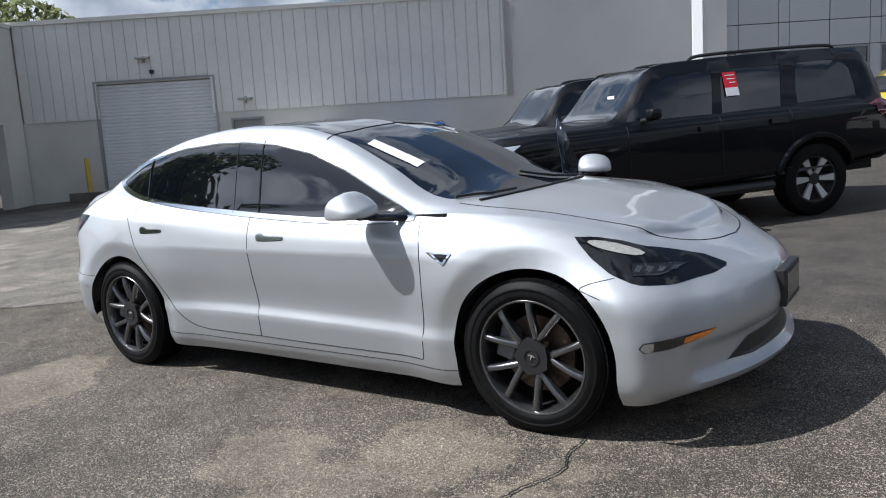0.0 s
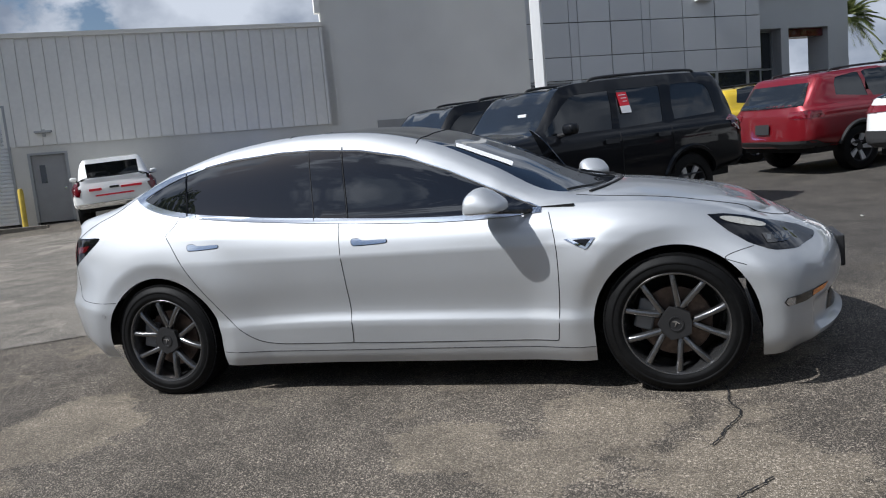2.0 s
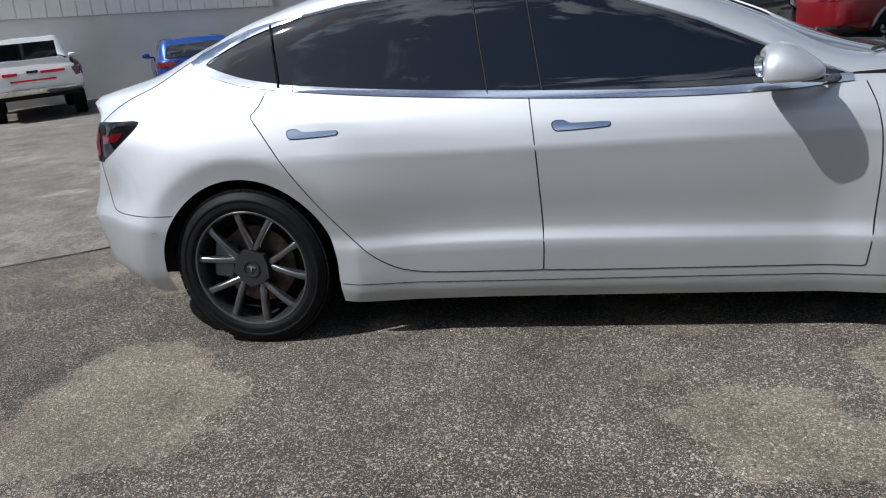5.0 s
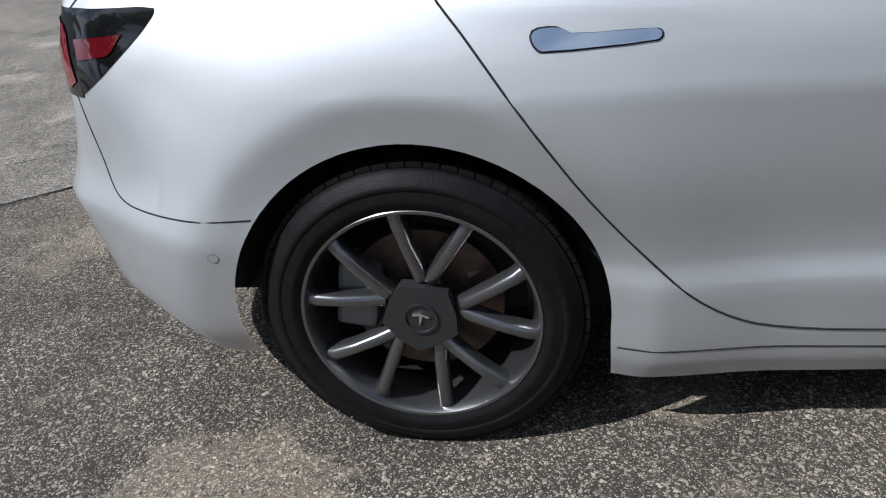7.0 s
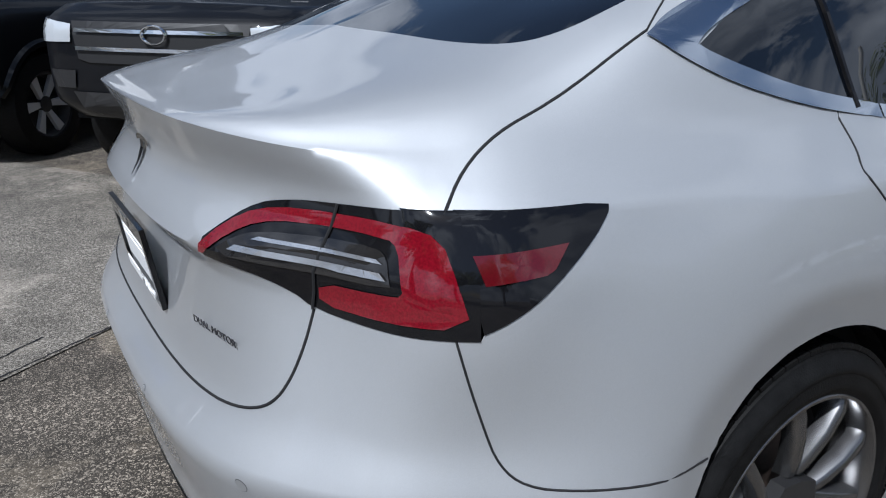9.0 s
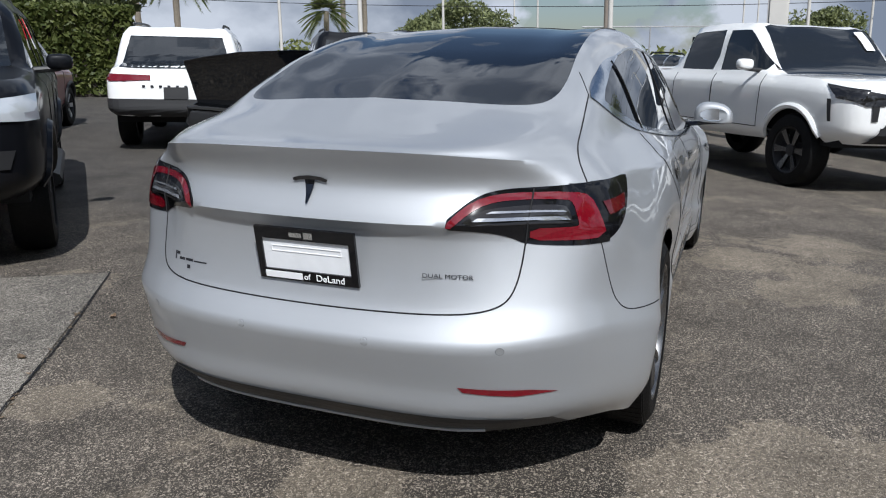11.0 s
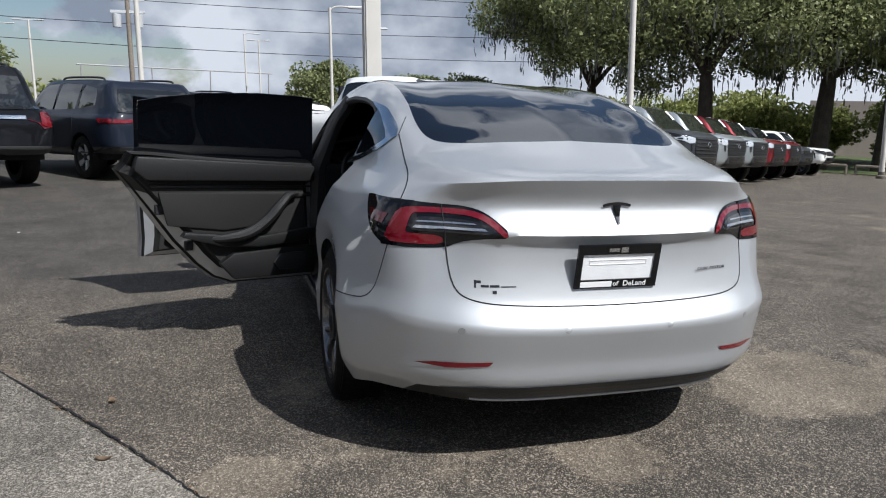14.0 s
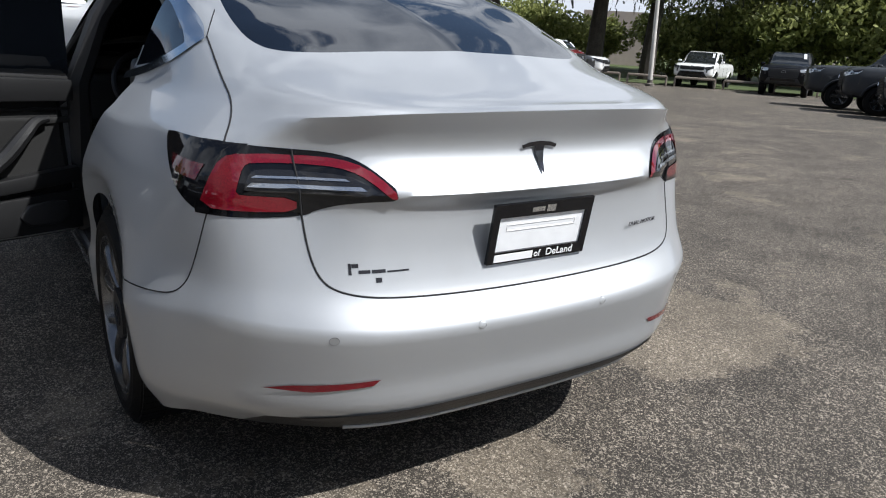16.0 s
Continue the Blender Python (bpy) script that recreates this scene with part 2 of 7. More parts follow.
class Shell:
    """Skin of a vehicle: points, faces, and pieces cut out of it along outlines drawn on one of its views."""

    def __init__(self, pts, faces):
        self.pts, self.faces, self.tree = [tuple(map(float, p)) for p in pts], [list(f) for f in faces], None

    def cut(self, poly, axes, want):
        """Takes the faces inside the outline (in the two axes) whose middle suits want(x, y, z) out, and gives them as a Shell."""
        a, b = axes
        poly = [(float(p[0]), float(p[1])) for p in poly]
        lo, hi = np.min(poly, axis=0) - 0.05, np.max(poly, axis=0) + 0.05
        inside, moved_in, moved_out = {}, {}, {}
        keep, taken = [], []
        for f in self.faces:
            mid = np.mean([self.pts[i] for i in f], axis=0)
            if not (lo[0] < mid[a] < hi[0] and lo[1] < mid[b] < hi[1]) or not want(*mid):
                keep.append(f)
                continue
            for i in f:
                if i not in inside:
                    inside[i] = in_poly((self.pts[i][a], self.pts[i][b]), poly)
            k = sum(inside[i] for i in f)
            if k == len(f):
                taken.append(f)
            elif k == 0:
                keep.append(f)
            elif in_poly((mid[a], mid[b]), poly):
                taken.append(f)
                for i in f:
                    if not inside[i]:
                        moved_out[i] = None
            else:
                keep.append(f)
                for i in f:
                    if inside[i]:
                        moved_in[i] = None
        for i in list(moved_in) + list(moved_out):
            p = list(self.pts[i])
            q, _ = on_poly((p[a], p[b]), poly)
            p[a], p[b] = q
            if self.tree is not None:
                c = 3 - a - b
                best = 0.06
                for sgn in (1, -1):
                    src, way = list(p), [0, 0, 0]
                    src[c] -= sgn * 0.12
                    way[c] = sgn
                    hit = self.tree.ray_cast(Vector(src), Vector(way))[0]
                    if hit is not None and abs(hit[c] - self.pts[i][c]) < best:
                        best = abs(hit[c] - self.pts[i][c])
                        p[c] = hit[c]
            self.pts[i] = tuple(p)
        got = Shell(self.pts, taken)
        got.tree = self.tree
        self.faces = keep
        return got

    def bm(self, thick=0.0, shift=0.0):
        m, ids = bmesh.new(), {}
        for f in self.faces:
            vs = []
            for i in f:
                if i not in ids:
                    ids[i] = m.verts.new(self.pts[i])
                if ids[i] not in vs:
                    vs.append(ids[i])
            if len(vs) > 2:
                try:
                    m.faces.new(vs)
                except ValueError:
                    pass
        bmesh.ops.remove_doubles(m, verts=m.verts, dist=0.0004)
        if shift:
            m.normal_update()
            for v in m.verts:
                v.co += v.normal * shift
        if thick:
            m.normal_update()
            bmesh.ops.solidify(m, geom=m.faces, thickness=thick)
        return m


def loft_body(levels, subs, spans, cant, top, ntop=14, crown=0.3, sharp=None):
    """A vehicle's skin. levels: rows of (x, y, z) from the middle of the tail round one side to the middle of the nose, from the sill
    up to the waist; above the waist it closes over the rail (cant: x -> y, z) to the middle line (top: x -> z)."""
    loops = []
    for lv in levels:
        p = np.array(lv, float)
        p = np.vstack([p[1] * (1, -1, 1), p, p[-2] * (1, -1, 1)])
        row = []
        for i in range(1, len(p) - 2):
            for t in np.linspace(0, 1, spans[i - 1], endpoint=False):
                a, b, c, d = p[i - 1], p[i], p[i + 1], p[i + 2]
                row.append(0.5 * ((2 * b) + (c - a) * t + (2 * a - 5 * b + 4 * c - d) * t ** 2 + (3 * b - a - 3 * c + d) * t ** 3))
        row.append(p[-2])
        loops.append(np.array(row))
    L = np.array(loops)
    rows = []
    for k in range(len(L) - 1):
        a, b, c, d = L[max(k - 1, 0)], L[k], L[k + 1], L[min(k + 2, len(L) - 1)]
        hb = np.linalg.norm(c - b, axis=1, keepdims=True)
        ha = np.maximum(np.linalg.norm(b - a, axis=1, keepdims=True), 1e-6)
        hd = np.maximum(np.linalg.norm(d - c, axis=1, keepdims=True), 1e-6)
        tb = (c - a) / (ha + hb) * hb if k else (c - b)
        tc = (d - b) / (hd + hb) * hb if k < len(L) - 2 else (c - b)
        if sharp and k in sharp:
            w = np.array([sharp[k](x) for x in b[:, 0]])[:, None]
            tb = tb * (1 - w) + (c - b) * w
        if sharp and k + 1 in sharp:
            w = np.array([sharp[k + 1](x) for x in c[:, 0]])[:, None]
            tc = tc * (1 - w) + (c - b) * w
        for t in np.linspace(0, 1, subs[k], endpoint=False):
            rows.append((2 * t ** 3 - 3 * t ** 2 + 1) * b + (t ** 3 - 2 * t ** 2 + t) * tb + (-2 * t ** 3 + 3 * t ** 2) * c + (t ** 3 - t ** 2) * tc)
    rows.append(L[-1])
    waist = L[-1]
    ups = [[] for _ in range(ntop)]
    for x, y, z in waist:
        cy, cz = cant(x)
        cy = min(cy, 0.86 * y)
        mix = min(1.0, y / 0.45) ** 2
        mix = mix * mix * (3 - 2 * mix)
        zt = top(x)
        zc = z + (cz - z) * mix
        zt = z + (zt - z) * mix
        sec = smooth_line([(y, z), (cy, zc), (cy * 0.55, zt - crown * (zt - zc)), (0, zt)], 12)
        step = np.linspace(0, len(sec) - 1, ntop + 1)[1:]
        for j, s in enumerate(step):
            i = min(int(s), len(sec) - 2)
            q = sec[i] + (sec[i + 1] - sec[i]) * (s - i)
            ups[j].append((x, q[0], q[1]))
    rows += [np.array(u) for u in ups]
    R = np.array(rows)
    nk, ni = R.shape[:2]
    pts = np.vstack([R.reshape(-1, 3), (R * (1, -1, 1)).reshape(-1, 3)])
    faces, off = [], nk * ni
    for k in range(nk - 1):
        for i in range(ni - 1):
            q = [k * ni + i, k * ni + i + 1, (k + 1) * ni + i + 1, (k + 1) * ni + i]
            faces.append(q[::-1])
            faces.append([off + j for j in q])
    return Shell(pts, faces)


def tree_of(shell):
    from mathutils.bvhtree import BVHTree
    return BVHTree.FromPolygons([Vector(p) for p in shell.pts], shell.faces)


def laid(tree, pts, way, lift=0.003, far=4.0):
    """Drops points onto the skin along way and lifts them a little off it."""
    way, out = Vector(way).normalized(), []
    for p in pts:
        hit, nor, _, _ = tree.ray_cast(Vector(p) - way * far, way)
        if hit is not None:
            if nor.dot(way) > 0:
                nor = -nor
            out.append(hit + nor * lift)
    return out


def dense(poly, step=0.02, closed=True):
    out, n = [], len(poly)
    for i in range(n if closed else n - 1):
        a, b = np.array(poly[i], float), np.array(poly[(i + 1) % n], float)
        k = max(1, int(np.linalg.norm(b - a) / step))
        out += [tuple(a + (b - a) * j / k) for j in range(k)]
    if not closed:
        out.append(tuple(poly[-1]))
    return out


def decal(tree, poly, axes, way, lift=0.003, step=0.02, thick=0.002):
    """A thin plate with the outline poly (in two axes), laid onto the skin."""
    a, b = axes
    c = 3 - a - b
    bm = bmesh.new()
    poly = [tuple(map(float, p)) for p in poly]
    edge = dense(poly, step)
    vs = []
    for p in edge:
        q = [0, 0, 0]
        q[a], q[b] = p
        vs.append(bm.verts.new(q))
    bm.faces.new(vs)
    bm.normal_update()
    bmesh.ops.triangulate(bm, faces=bm.faces, ngon_method="EAR_CLIP")
    lo, hi = np.min(poly, axis=0), np.max(poly, axis=0)
    for ax, l0, h0 in ((a, lo[0], hi[0]), (b, lo[1], hi[1])):
        n = int((h0 - l0) / (step * 1.5))
        for s in np.linspace(l0, h0, n + 2)[1:-1]:
            no, co = [0, 0, 0], [0, 0, 0]
            no[ax], co[ax] = 1, s
            bmesh.ops.bisect_plane(bm, geom=bm.verts[:] + bm.edges[:] + bm.faces[:], plane_co=co, plane_no=no)
    way = Vector(way).normalized()
    bad = []
    for v in bm.verts:
        hit, nor, _, _ = tree.ray_cast(v.co - way * 4, way)
        if hit is None:
            bad.append(v)
        else:
            if nor.dot(way) > 0:
                nor = -nor
            v.co = hit + nor * lift
    if bad:
        bmesh.ops.delete(bm, geom=bad, context="VERTS")
    bmesh.ops.recalc_face_normals(bm, faces=bm.faces)
    return bm


def rounded(poly, n=2, closed=True):
    """Corner cutting: a softer outline."""
    p = [np.array(q, float) for q in poly]
    for _ in range(n):
        q = []
        for i in range(len(p) if closed else len(p) - 1):
            a, b = p[i], p[(i + 1) % len(p)]
            q += [a * .75 + b * .25, a * .25 + b * .75]
        p = q if closed else [p[0]] + q + [p[-1]]
    return [tuple(map(float, q)) for q in p]


def seam(tree, pts, way, r=0.003, lift=0.0, closed=False):
    bm = bmesh.new()
    p = laid(tree, dense(pts, 0.025, closed), way, lift)
    if closed:
        p.append(p[0])
    if len(p) > 1:
        tube(bm, p, r, 6)
    return bm


def words(name, text, size, material, parent, m, depth=0.0008, bold=0.0, stretch=1.0):
    cu = bpy.data.curves.new(name, "FONT")
    cu.body, cu.size, cu.extrude, cu.offset = text, size, depth, bold
    cu.align_x, cu.align_y = "CENTER", "CENTER"
    ob = new(name, cu)
    dg = bpy.context.evaluated_depsgraph_get()
    me = bpy.data.meshes.new_from_object(ob.evaluated_get(dg))
    bpy.data.objects.remove(ob)
    bpy.data.curves.remove(cu)
    me.transform(m @ Matrix.Diagonal((stretch, 1, 1, 1)))
    me.materials.clear()
    me.materials.append(material)
    o = new(name, me)
    o.parent = parent
    return o



# ---- the lot ----
GU, GV = Vector((0.829, 0.559, 0)), Vector((-0.559, 0.829, 0))     # along and towards the building
UPRIGHT = Matrix.Rotation(math.atan(0.02), 4, "Y") @ Matrix.Rotation(-math.atan(0.025), 4, "X")


def ground_z(x, y):
    """The lot is level round the car, rises a little to the building and falls towards the pickups and the oaks."""
    def ramp(d, s):
        return s * d * d / (2 * 4.0) if d < 4.0 else s * (d - 2.0)
    up = ramp(min(y - 2.5, 22.0), 0.022) if y > 2.5 else 0.0
    along = 0.6 * x - 0.8 * y - 1.6
    fade = max(0.0, min(1.0, (3.0 - y) / 4.0))
    down = ramp(min(along, 46.0), 0.037) * fade * min(1.0, max(0.0, (x - 1.5) / 4.0)) if along > 0 else 0.0
    return up - down


def ground_mat(name, matrix, matrix_hi, stone, share, tan, tan_amount, spots=(), newer=None):
    """Broken-faced paving: a dark binder, pale chips of two sizes, worn tan areas with ragged edges (spots: x, y, radius)."""
    m = bpy.data.materials.new(name)
    m.use_nodes = True
    n, l = m.node_tree.nodes, m.node_tree.links
    p = n["Principled BSDF"]
    p.inputs["Roughness"].default_value = 0.8
    p.inputs["Specular IOR Level"].default_value = 0.3
    tc = n.new("ShaderNodeTexCoord")

    def noise_of(scale, detail, rough=0.5):
        t = n.new("ShaderNodeTexNoise")
        t.inputs["Scale"].default_value, t.inputs["Detail"].default_value = scale, detail
        t.inputs["Roughness"].default_value = rough
        l.new(tc.outputs["Object"], t.inputs["Vector"])
        return t

    def step(src, a, b, lo=0.0, hi=1.0):
        r = n.new("ShaderNodeMapRange")
        for k, v in zip(("From Min", "From Max", "To Min", "To Max"), (a, b, lo, hi)):
            r.inputs[k].default_value = v
        l.new(src, r.inputs["Value"])
        return r.outputs["Result"]

    def calc(op, a, b):
        x = n.new("ShaderNodeMath")
        x.operation = op
        for k, v in enumerate((a, b)):
            if isinstance(v, float):
                x.inputs[k].default_value = v
            else:
                l.new(v, x.inputs[k])
        return x.outputs[0]

    def mixed(fac, a, b):
        x = n.new("ShaderNodeMix")
        x.data_type = "RGBA"
        for k, v in (("A", a), ("B", b)):
            if isinstance(v, tuple):
                x.inputs[k].default_value = (*v, 1)
            else:
                l.new(v, x.inputs[k])
        l.new(fac, x.inputs["Factor"])
        return x.outputs["Result"]

    def chips(scale, cut):
        v = n.new("ShaderNodeTexVoronoi")
        v.inputs["Scale"].default_value = scale
        l.new(tc.outputs["Object"], v.inputs["Vector"])
        sep = n.new("ShaderNodeSeparateColor")
        l.new(v.outputs["Color"], sep.inputs["Color"])
        return step(sep.outputs[0], cut, cut + .12), sep.outputs[1], v.outputs["Distance"]

    big, tone, dist = chips(140, 1 - share * .8)
    small, tone2, _ = chips(310, 1 - share * 1.3)
    base = mixed(step(noise_of(.35, 5).outputs["Fac"], .38, .62), matrix, matrix_hi)
    base = mixed(step(tone2, 0, 1, 0, .8), base, tuple(c * .32 for c in matrix))
    if newer:
        # a darker, newer layer lies over the far part of the lot, with a ragged edge
        sep = n.new("ShaderNodeSeparateXYZ")
        l.new(tc.outputs["Object"], sep.inputs["Vector"])
        edge = calc("MULTIPLY", noise_of(.9, 8, .65).outputs["Fac"], 2.2)
        fresh = calc("MULTIPLY", step(calc("ADD", sep.outputs[0], edge), 1.2, 2.6), step(calc("ADD", sep.outputs[1], edge), 1.4, 3.0))
        base = mixed(calc("MULTIPLY", fresh, .8), base, newer)
    worn = step(noise_of(.8, 12, .72).outputs["Fac"], .555, .60)
    wob = noise_of(4.5, 9, .78)
    for x, y, r in spots:
        d = n.new("ShaderNodeVectorMath")
        d.operation = "DISTANCE"
        l.new(tc.outputs["Object"], d.inputs[0])
        d.inputs[1].default_value = (x, y, 0)
        worn = calc("MAXIMUM", worn, step(calc("ADD", d.outputs["Value"], calc("MULTIPLY", wob.outputs["Fac"], r * 2.6)), r * 2.29, r * 2.19))
    if newer:
        worn = calc("MULTIPLY", worn, step(fresh, 0, 1, 1, .15))
        big, small = calc("MULTIPLY", big, step(fresh, 0, 1, 1, .35)), calc("MULTIPLY", small, step(fresh, 0, 1, 1, .45))
    worn = calc("MULTIPLY", worn, tan_amount)
    worn = calc("MULTIPLY", worn, step(noise_of(60, 4, .7).outputs["Fac"], .34, .50))
    col = mixed(worn, base, tan)
    pale = mixed(tone, stone, tuple(c * .55 for c in stone))
    col = mixed(calc("MULTIPLY", calc("MAXIMUM", big, small), .74), col, pale)
    soot = n.new("ShaderNodeMix")
    soot.data_type, soot.blend_type = "RGBA", "MULTIPLY"
    soot.inputs["Factor"].default_value = 1
    l.new(col, soot.inputs["A"])
    l.new(calc("MULTIPLY", step(noise_of(2.1, 8, .68).outputs["Fac"], .34, .58, .62, 1.08), step(noise_of(75, 5, .75).outputs["Fac"], .30, .70, .62, 1.42)), soot.inputs["B"])
    l.new(soot.outputs["Result"], p.inputs["Base Color"])
    b = n.new("ShaderNodeBump")
    b.inputs["Strength"].default_value, b.inputs["Distance"].default_value = 0.6, 0.004
    l.new(calc("ADD", calc("MULTIPLY", dist, -.9), noise_of(300, 2).outputs["Fac"]), b.inputs["Height"])
    l.new(b.outputs["Normal"], p.inputs["Normal"])
    return m


SPOTS = [(-1.78, -1.5, .45), (-2.32, -.06, .22), (-2.16, 1.28, .2), (-1.87, -1.13, .3), (-1.56, -1.4, .28), (-.9, -.69, .12), (1.14, -1.25, .35), (.89, -1.7, .3), (.5, -1.55, .3), (1.67, -1.7, .4), (-.96, 2.56, .3)]
M_ASPHALT = ground_mat("worn_asphalt", (0.044, 0.0375, 0.0305), (0.080, 0.068, 0.055), (0.48, 0.415, 0.335), .175, (0.180, 0.149, 0.110), .62, SPOTS, (0.036, 0.034, 0.032))
M_CONCRETE = ground_mat("pale_concrete", (0.062, 0.055, 0.046), (0.142, 0.126, 0.104), (0.47, 0.43, 0.37), .27, (0.27, 0.238, 0.198), .8)


def sheet(name, xs, ys, lift, material, keep=None):
    bm, grid = bmesh.new(), {}
    for i, x in enumerate(xs):
        for j, y in enumerate(ys):
            grid[i, j] = bm.verts.new((x, y, ground_z(x, y) + lift))
    for i in range(len(xs) - 1):
        for j in range(len(ys) - 1):
            if keep is None or keep((xs[i] + xs[i + 1]) / 2, (ys[j] + ys[j + 1]) / 2):
                bm.faces.new((grid[i, j], grid[i + 1, j], grid[i + 1, j + 1], grid[i, j + 1]))
    loose = [v for v in bm.verts if not v.link_faces]
    bmesh.ops.delete(bm, geom=loose, context="VERTS")
    return part(name, bm, material, smooth=True, angle=0)


fine = [-1500, -500, -200, -100, -60] + list(np.arange(-44, 44.1, 2.0)) + [60, 100, 200, 500, 1500]
ground = tagged(sheet("ground", fine, fine, 0.0, M_ASPHALT), "worn grey asphalt car lot with pale patches and exposed stones", "ground", kind="structure")

# pale concrete apron between the seam and the building, laid as a slab proud of the asphalt
SEAM_END = Vector((-0.70, 2.47, 0))
bm = bmesh.new()
ticks_u, ticks_v = [-42, -30, -20, -12, -8, -4.5, -2.0, 0.0], [0, 1.5, 4, 8, 12, 14.5]
cells = {}
for i, a in enumerate(ticks_u):
    for j, b in enumerate(ticks_v):
        q = SEAM_END + GU * a + GV * b
        cells[i, j] = bm.verts.new((q.x, q.y, ground_z(q.x, q.y) + 0.006))
for i in range(len(ticks_u) - 1):
    for j in range(len(ticks_v) - 1):
        bm.faces.new((cells[i, j], cells[i + 1, j], cells[i + 1, j + 1], cells[i, j + 1]))
tagged(part("pavement", bm, M_CONCRETE, smooth=True, angle=0), "pale worn concrete apron in front of the building", "pavement", kind="structure")


# open joint along the edge of the apron, and cracks in the asphalt
def crack(pts, width, seed, lift=0.008, name="crack", steps=12):
    rng, bm = random.Random(seed), bmesh.new()
    line, prev = smooth_line(pts, steps), None
    for i, (x, y) in enumerate(line):
        d = line[min(i + 1, len(line) - 1)] - line[max(i - 1, 0)]
        d = d / (np.linalg.norm(d) + 1e-9)
        nx, ny = -d[1], d[0]
        j = rng.uniform(-1, 1) * width * 0.9
        w = width * rng.uniform(0.45, 1.25)
        a = bm.verts.new((x + nx * (w + j), y + ny * (w + j), ground_z(x, y) + lift))
        b = bm.verts.new((x - nx * (w - j), y - ny * (w - j), ground_z(x, y) + lift))
        if prev:
            bm.faces.new((prev[0], prev[1], b, a))
        prev = (a, b)
    return part(name, bm, M_GAP)


def along(a, b=0.0):
    q = SEAM_END + GU * a + GV * b
    return (q.x, q.y)


tagged(crack([along(-9), along(-6, 0.02), along(-4, -0.03), along(-2.4, 0.02), along(-1.2, -0.02), along(0.0, 0.0)], 0.0052, 1, name="joint", steps=60), "dark open joint along the concrete edge", "joint", kind="structure")
tagged(crack([along(0.0), along(0.03, 1.0), along(-0.02, 3.0), along(0.02, 5.5)], 0.005, 2, name="joint", steps=50), "dark open joint between concrete and asphalt", "joint", kind="structure")
for k, (pts, w) in enumerate([
        ([(1.64, -.82), (1.65, -.92), (1.645, -1.03), (1.685, -1.14), (1.655, -1.25), (1.61, -1.34), (1.586, -1.43), (1.55, -1.50)], 0.0045),
        ([(1.745, -1.756), (1.695, -1.829), (1.628, -1.90), (1.576, -2.02), (1.50, -2.2)], 0.0045),
        ([(-0.25, 1.75), (-0.1, 1.62), (0.25, 1.42), (0.6, 1.2)], 0.006),
        ([(-3.9, 1.0), (-3.4, 1.25), (-2.9, 1.2), (-2.5, 1.45)], 0.005)]):
    tagged(crack(pts, w, 10 + k), "jagged dark crack in the asphalt", "crack", kind="structure")

# fallen leaves, bits caught in the joint, and paper scraps
M_DRYLEAF = mat("dry_leaf", (0.24, 0.17, 0.11), 0.8, grain=0.25, grain_scale=60, rand=0.3)
M_PAPER = mat("paper_scrap", (0.72, 0.71, 0.68), 0.8, stain=0.1, stain_scale=30)


def flake(name, x, y, size, turn, slim, material, label):
    """A thin curled leaf or scrap lying on the ground."""
    bm = bmesh.new()
    rows = []
    for i in range(7):
        t = i / 6
        h = size * slim * math.sin(math.pi * (0.06 + 0.88 * t))
        rows.append([bm.verts.new(((t - .5) * size, k * h, size * (.16 * (2 * t - 1) ** 2 + .10 * abs(k)) + .004)) for k in (-1, 0, 1)])
    for a, b in zip(rows, rows[1:]):
        for k in (0, 1):
            bm.faces.new((a[k], b[k], b[k + 1], a[k + 1]))
    bmesh.ops.solidify(bm, geom=bm.faces[:], thickness=0.0008)
    o = part(name, bm, material, smooth=True)
    o.matrix_world = pose(x, y, ground_z(x, y) + .002, 0, 0, turn)
    return tagged(o, label, name.replace("_", " "), name + " litter")


for x, y, size, turn in ((-1.334, 1.816, .055, 20), (-1.906, 1.771, .06, 75), (-.62, 2.02, .03, 10), (1.2, 2.5, .035, 140)):
    flake("dry_leaf", x, y, size, turn, .28, M_DRYLEAF, "dry brown leaf fallen on the asphalt")
rng = random.Random(77)
for k in range(26):
    q = along(-rng.uniform(.6, 3.2), rng.uniform(-.018, .012))
    flake("dry_leaf", q[0], q[1], rng.uniform(.012, .03), rng.uniform(0, 180), rng.uniform(.2, .35), M_DRYLEAF, "small dry leaf caught in the open joint")
for x, y, size, turn in ((3.73, 3.82, .09, 30), (3.96, 4.17, .05, 80), (3.29, 4.36, .05, 120), (3.33, 3.27, .04, 10)):
    flake("paper_scrap", x, y, size, turn, .40, M_PAPER, "crumpled white paper scrap lying on the asphalt")

# ---- dealership building ----
WALL0 = Vector((-17.0, 13.8, 0))
BUILDING = Matrix.Translation(WALL0 + Vector((0, 0, 0.28))) @ UPRIGHT @ Matrix.Rotation(math.atan2(GU.y, GU.x), 4, "Z")
M_PANEL = mat("ribbed_metal_siding", (0.70, 0.69, 0.66), 0.5, 0.0, stain=0.05, stain_scale=0.6, grain=0.03, grain_scale=8)
M_STUCCO = mat("grey_stucco", (0.66, 0.65, 0.62), 0.85, stain=0.06, stain_scale=0.5, grain=0.06, grain_scale=40, bump=0.3, bump_scale=60)
M_STUCCO2 = mat("cream_block", (0.62, 0.605, 0.56), 0.85, stain=0.08, stain_scale=0.7, grain=0.05, grain_scale=30, bump=0.2, bump_scale=50)
M_CLAD = mat("grey_cladding", (0.52, 0.53, 0.54), 0.4, 0.1, stain=0.03, stain_scale=0.8, rand=0.04)
M_ROLL = mat("roll_door_metal", (0.70, 0.71, 0.72), 0.45, 0.0, stain=0.06, stain_scale=1.2)
